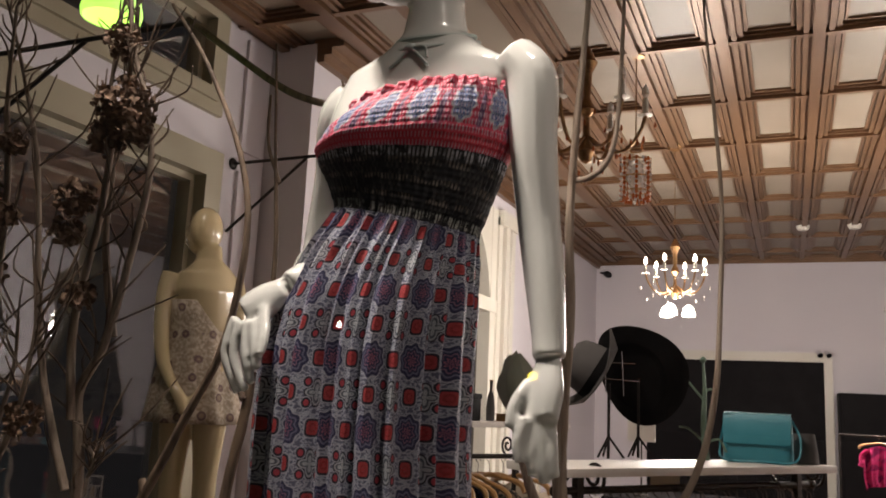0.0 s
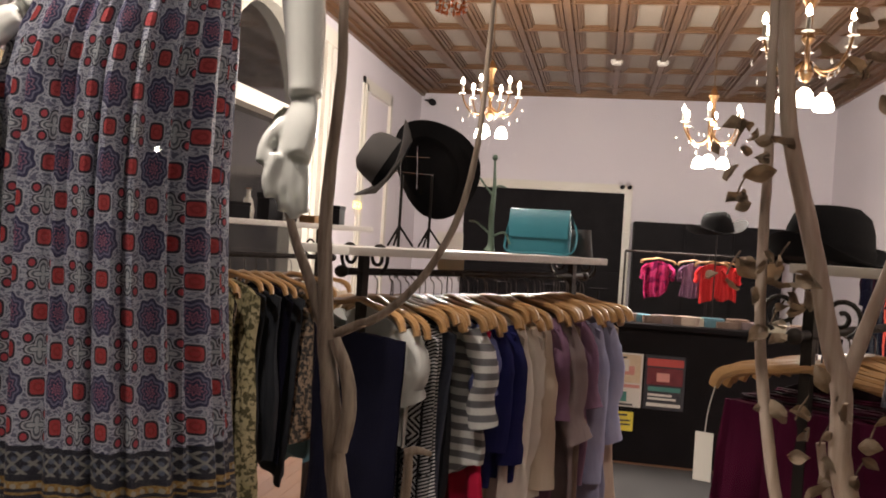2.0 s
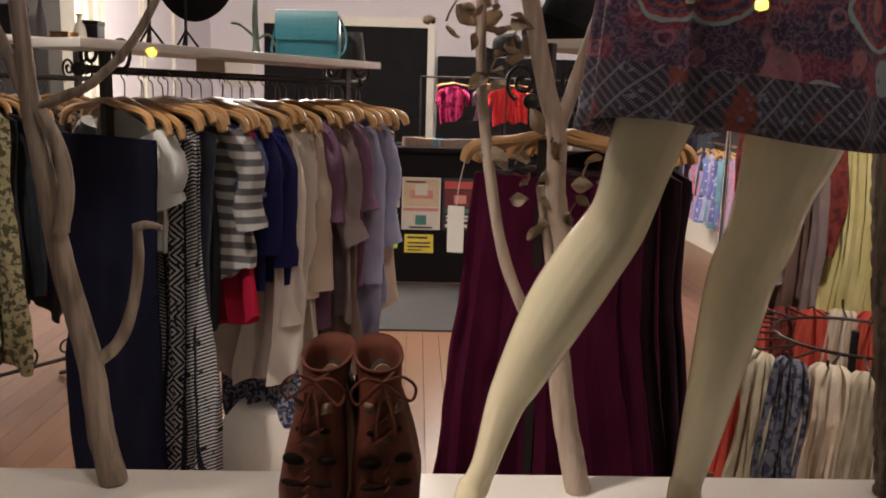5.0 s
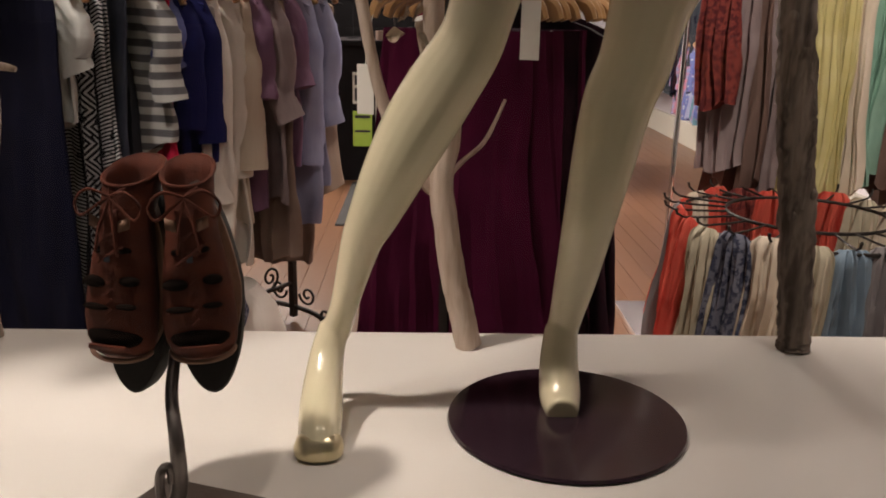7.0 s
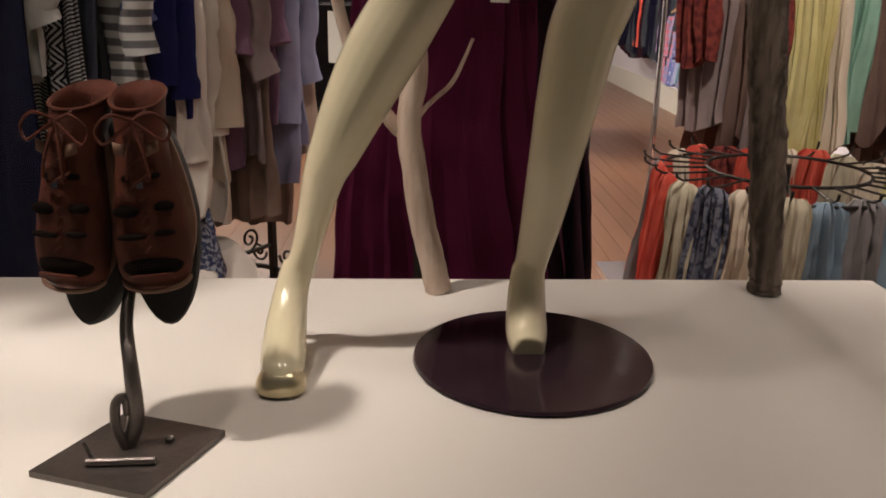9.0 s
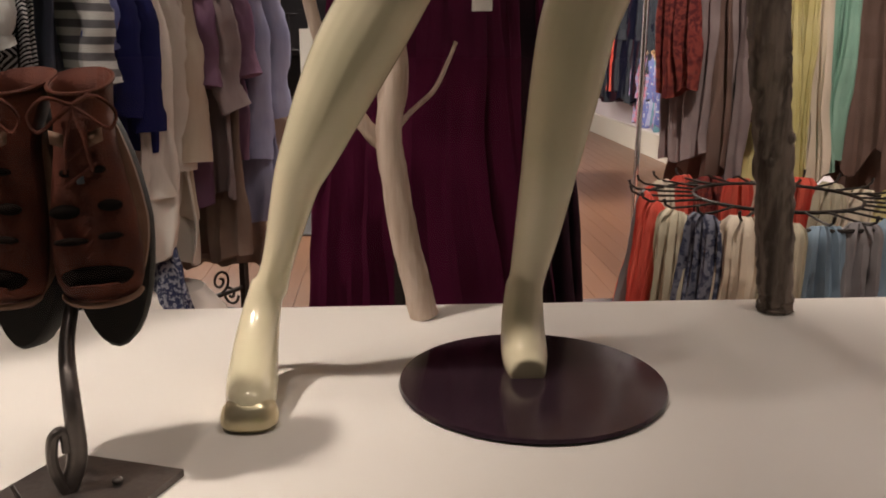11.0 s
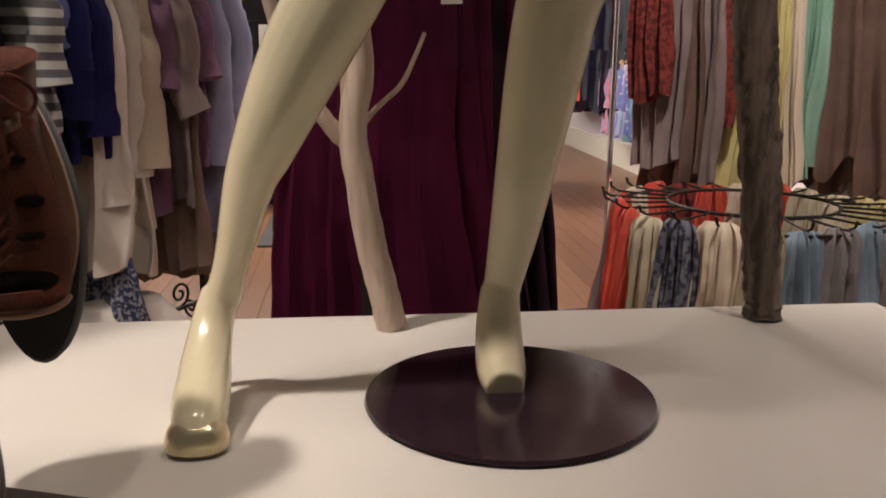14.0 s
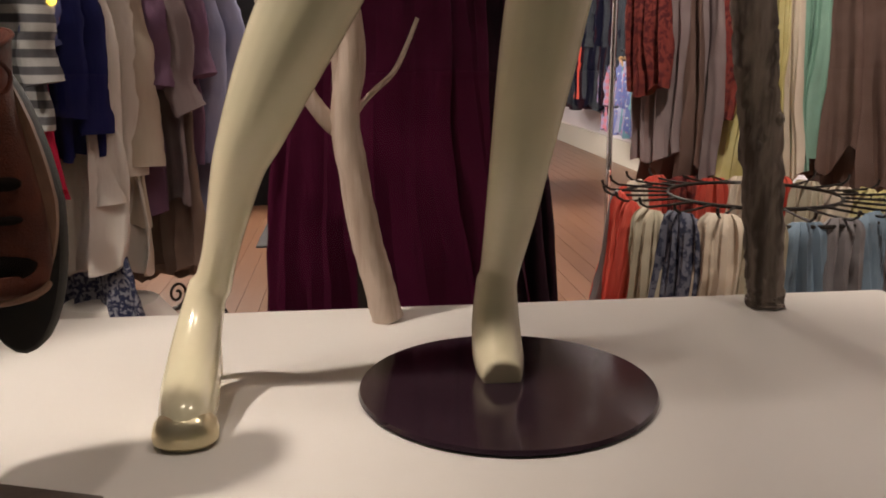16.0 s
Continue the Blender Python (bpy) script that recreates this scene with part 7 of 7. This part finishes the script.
    for sd in (-1, 1):
        part("lace_loop", tube([(0, -0.046, 0.212, 0.0022), (sd * 0.025, -0.056, 0.220, 0.0022), (sd * 0.044, -0.05, 0.203, 0.0022), (sd * 0.036, -0.05, 0.185, 0.0022), (sd * 0.012, -0.05, 0.203, 0.0022), (0, -0.046, 0.212, 0.0022)], n=6), SUEDE, upper)
        part("lace_end", tube([(0, -0.046, 0.21, 0.0022), (sd * 0.010, -0.052, 0.17, 0.0022), (sd * 0.014, -0.05, 0.14, 0.002)], n=6), SUEDE, upper)
        part("lining_tab", loft([[Vector((sd * (0.010 + 0.017 * a), -0.0430 - 0.001 * b, 0.166 + 0.007 * a + 0.015 * b)) for a in (0, 1)] for b in (0, 1)], None, False, False), WELT, upper).modifiers.new("leather", "SOLIDIFY").thickness = 0.002
    return s


sandal(0.851, -10, "rust-brown suede lace-up sandal hung toe down on the stand")
sandal(0.949, 8, "rust-brown suede open-toed sandal hung toe down on the stand")

# ---- chandeliers and ceiling things ----


def chandelier(x, y, z, label, lit=True, s=1.0, cups=True, cord=BRASS, metal=BRASS, group="chandeliers", drops=5):
    c = empty("chandelier", label, "chandelier", Matrix.Translation((x, y, z)), group)
    part("rose", lathe([(0.0, 0), (0.065, 0.0), (0.05, -0.03), (0.012, -0.045), (0.0, -0.045)], at=(0, 0, ZC - z)), metal, c)
    part("chain", tube([(0, 0, 0.30 * s, 0.0028), (0, 0, ZC - z - 0.03, 0.0028)], n=7, steps=1), cord, c)
    part("stem", lathe([(r * s, h * s) for r, h in ((0.0, -0.16), (0.02, -0.15), (0.035, -0.11), (0.015, -0.06), (0.012, 0.02), (0.035, 0.05), (0.014, 0.10), (0.02, 0.2), (0.04, 0.24), (0.012, 0.30), (0.0, 0.31))], n=14), metal, c)
    for k in range(6):
        t = 2 * math.pi * k / 6 + 0.3
        ca, sa = math.cos(t), math.sin(t)
        arm = part("arm", tube([(ca * r * s, sa * r * s, h * s, 0.007 * s) for r, h in ((0.02, -0.06), (0.08, -0.11), (0.15, -0.10), (0.20, -0.03), (0.22, 0.03))], n=7), metal, c)
        part("candle", lathe([(0.0, 0.03 * s), (0.03 * s, 0.035 * s), (0.012 * s, 0.045 * s), (0.011 * s, 0.10 * s), (0.0, 0.10 * s)], n=10, at=(ca * 0.22 * s, sa * 0.22 * s, 0)), TRIM, arm)
        part("bulb", lathe([(0.0, 0.10 * s), (0.015 * s, 0.115 * s), (0.013 * s, 0.138 * s), (0.002 * s, 0.16 * s)], n=10, at=(ca * 0.22 * s, sa * 0.22 * s, 0)), BULB if lit else CRYSTAL, arm)
        for j in range(drops):
            a = 0.09 + 0.14 * j / drops
            part("drop", lathe([(0.0, 0.0), (0.007, 0.012), (0.003, 0.03), (0.0, 0.034)], n=6, at=(math.cos(t + 0.2 * j) * a * 1.25 * s, math.sin(t + 0.2 * j) * a * 1.25 * s, -0.14 * s - 0.03 * (j % 2) + 0.05 * (j % 3))), CRYSTAL if lit else AMBER, arm)
        if lit and cups and k % 2 == 0:
            part("glass_cup", lathe([(0.015, 0.0), (0.035, -0.02), (0.05, -0.07), (0.045, -0.085), (0.0, -0.09)], n=14, at=(ca * 0.10 * s, sa * 0.10 * s, -0.20 * s)), CUP, c)
    return c


chandelier(-0.09, 6.65, 2.58, "lit crystal chandelier with candle bulbs hanging from the ceiling")
chandelier(1.56, 6.65, 2.42, "lit crystal chandelier with a pointed stem further along the shop")
chandelier(1.72, 4.5, 2.50, "lit glass-cup chandelier over the burgundy rack")
chandelier(-0.17, 3.95, 2.93, "unlit bronze chandelier with amber drops", lit=False, s=1.25, drops=9)
lan = empty("bead_lantern", "hanging lantern of amber and smoky beads", "pendant lamp", Matrix.Translation((-0.08, 4.80, 2.88)), "chandeliers")
part("rose", lathe([(0.0, 0), (0.055, 0.0), (0.045, -0.025), (0.0, -0.035)], at=(0, 0, ZC - 2.88)), BRASS, lan)
part("chain", tube([(0, 0, 0.17, 0.004), (0, 0, ZC - 2.9, 0.004)], n=6, steps=1), BRASS, lan)
for zz, rr in ((0.16, 0.04), (0.10, 0.075), (0.0, 0.085), (-0.08, 0.075)):
    part("hoop", tube([(rr * math.cos(2 * math.pi * k / 20), rr * math.sin(2 * math.pi * k / 20), zz, 0.005) for k in range(21)], n=6, steps=1), BRASS, lan)
for k in range(14):
    t = 2 * math.pi * k / 14
    bm = bmesh.new()
    for j in range(9):
        zz = 0.10 - 0.028 * j
        ball(0.082 * math.cos(t), 0.082 * math.sin(t), zz, 0.009, 0.009, 0.012, bm, 7)
    part("bead_string", bm, AMBER if k % 2 else CRYSTAL, lan)
part("globe", ball(0, 0, 0.02, 0.05, 0.05, 0.09, n=14), CRYSTAL, lan)
for k in range(12):
    t = 2 * math.pi * k / 12
    part("drop", lathe([(0.0, 0.0), (0.008, 0.015), (0.003, 0.04), (0.0, 0.045)], n=6, at=(0.07 * math.cos(t), 0.07 * math.sin(t), -0.145)), AMBER, lan)
pl = empty("pendant_lamp", "lit lime-green glass pendant lamp hanging in the window", "pendant lamp", Matrix.Translation((-0.93, 1.75, 2.56)))
part("shade", lathe([(0.012, 0.14), (0.04, 0.13), (0.065, 0.08), (0.078, 0.02), (0.075, 0.0), (0.070, 0.0), (0.07, 0.03), (0.02, 0.12)], n=24), LIME, pl)
part("cord", tube([(0, 0, 0.13, 0.003), (0, 0, ZC - 2.52, 0.003)], n=6, steps=1), BLACK, pl)
for x in (0.865, 1.367):
    sd = empty("smoke_detector", "small white round smoke detector on the ceiling", "smoke detector", Matrix.Translation((x, 9.83, ZC - 0.01)), "ceiling detectors")
    part("body", lathe([(0.0, -0.05), (0.05, -0.05), (0.065, -0.03), (0.07, 0.0), (0.0, 0.0)]), TRIM, sd)
scam = empty("security_camera", "small black security camera in the back corner", "camera", Matrix.Translation((-1.66, YB - 0.1, 3.42)))
part("mount", tube([(-0.1, 0.08, 0.03, 0.012), (-0.02, 0.02, 0.0, 0.012)], n=8, steps=1), BLACK, scam)
part("body", tube([(0.0, 0.03, 0.0, 0.045), (0.05, -0.08, -0.03, 0.045)], n=12, steps=1), BLACK, scam)
sp = empty("wall_spotlight", "small chrome twin spotlight above the framed recess", "spotlight", Matrix.Translation((1.08, YB - 0.08, 2.40)))
for dx in (-0.05, 0.05):
    part("head", tube([(dx, 0, 0, 0.03), (dx + 0.03, -0.08, -0.06, 0.035)], n=10, steps=1), CHROME, sp)

# ---- the street behind, mirrored in the glass ----


def street_lamp(x, y, z, colour, size, label):
    s = empty("street_lamp", label, "street lamp", Matrix.Translation((x, y, -0.1)), "street lamps")
    part("post", tube([(0, 0, 0.0, 0.07), (0, 0, z, 0.05)], n=10, steps=1), IRON, s)
    part("lantern", ball(0, 0, z + size, size, size, size, n=14), glow("street_lantern", colour, 60.0), s)


street_lamp(-4.9, -17.9, 2.15, (1.0, 0.62, 0.05), 0.11, "yellow street lantern across the road")
street_lamp(-14.0, -24.7, 3.9, (1.0, 0.93, 0.75), 0.12, "white street lantern across the road")
street_lamp(12.0, -26.4, 4.5, (0.85, 0.95, 0.12), 0.22, "yellow-green street lantern across the road")

# ---- floor boards ----
PL_W, PL_L = 0.09, 2.35
plank = mesh_of(box(-PL_L / 2, -PL_W / 2 + 0.001, -0.012, PL_L / 2, PL_W / 2 - 0.001, 0.0, bevel=0.0012), "plank", False)
plank.materials.append(OAK)
for k in range(65):
    x = XW + 0.14 + PL_W * k
    start = 1.0 + (0.6 if k % 2 else 0.0) - (0.35 if k % 3 else 0)
    if start > 0.9:
        o = new("plank", plank)
        o.parent = floor
        o.matrix_basis = pose(x, (0.62 + start) / 2, 0.0, 0, 0, 90) @ Matrix.Diagonal(((start - 0.622) / PL_L, 1, 1, 1))
    for j in range(5):
        y = start + PL_L * (j + 0.5)
        if y + PL_L / 2 > YB + 0.5:
            continue
        o = new("plank", plank)
        o.parent = floor
        o.matrix_basis = pose(x, y, 0.0, 0, 0, 90)
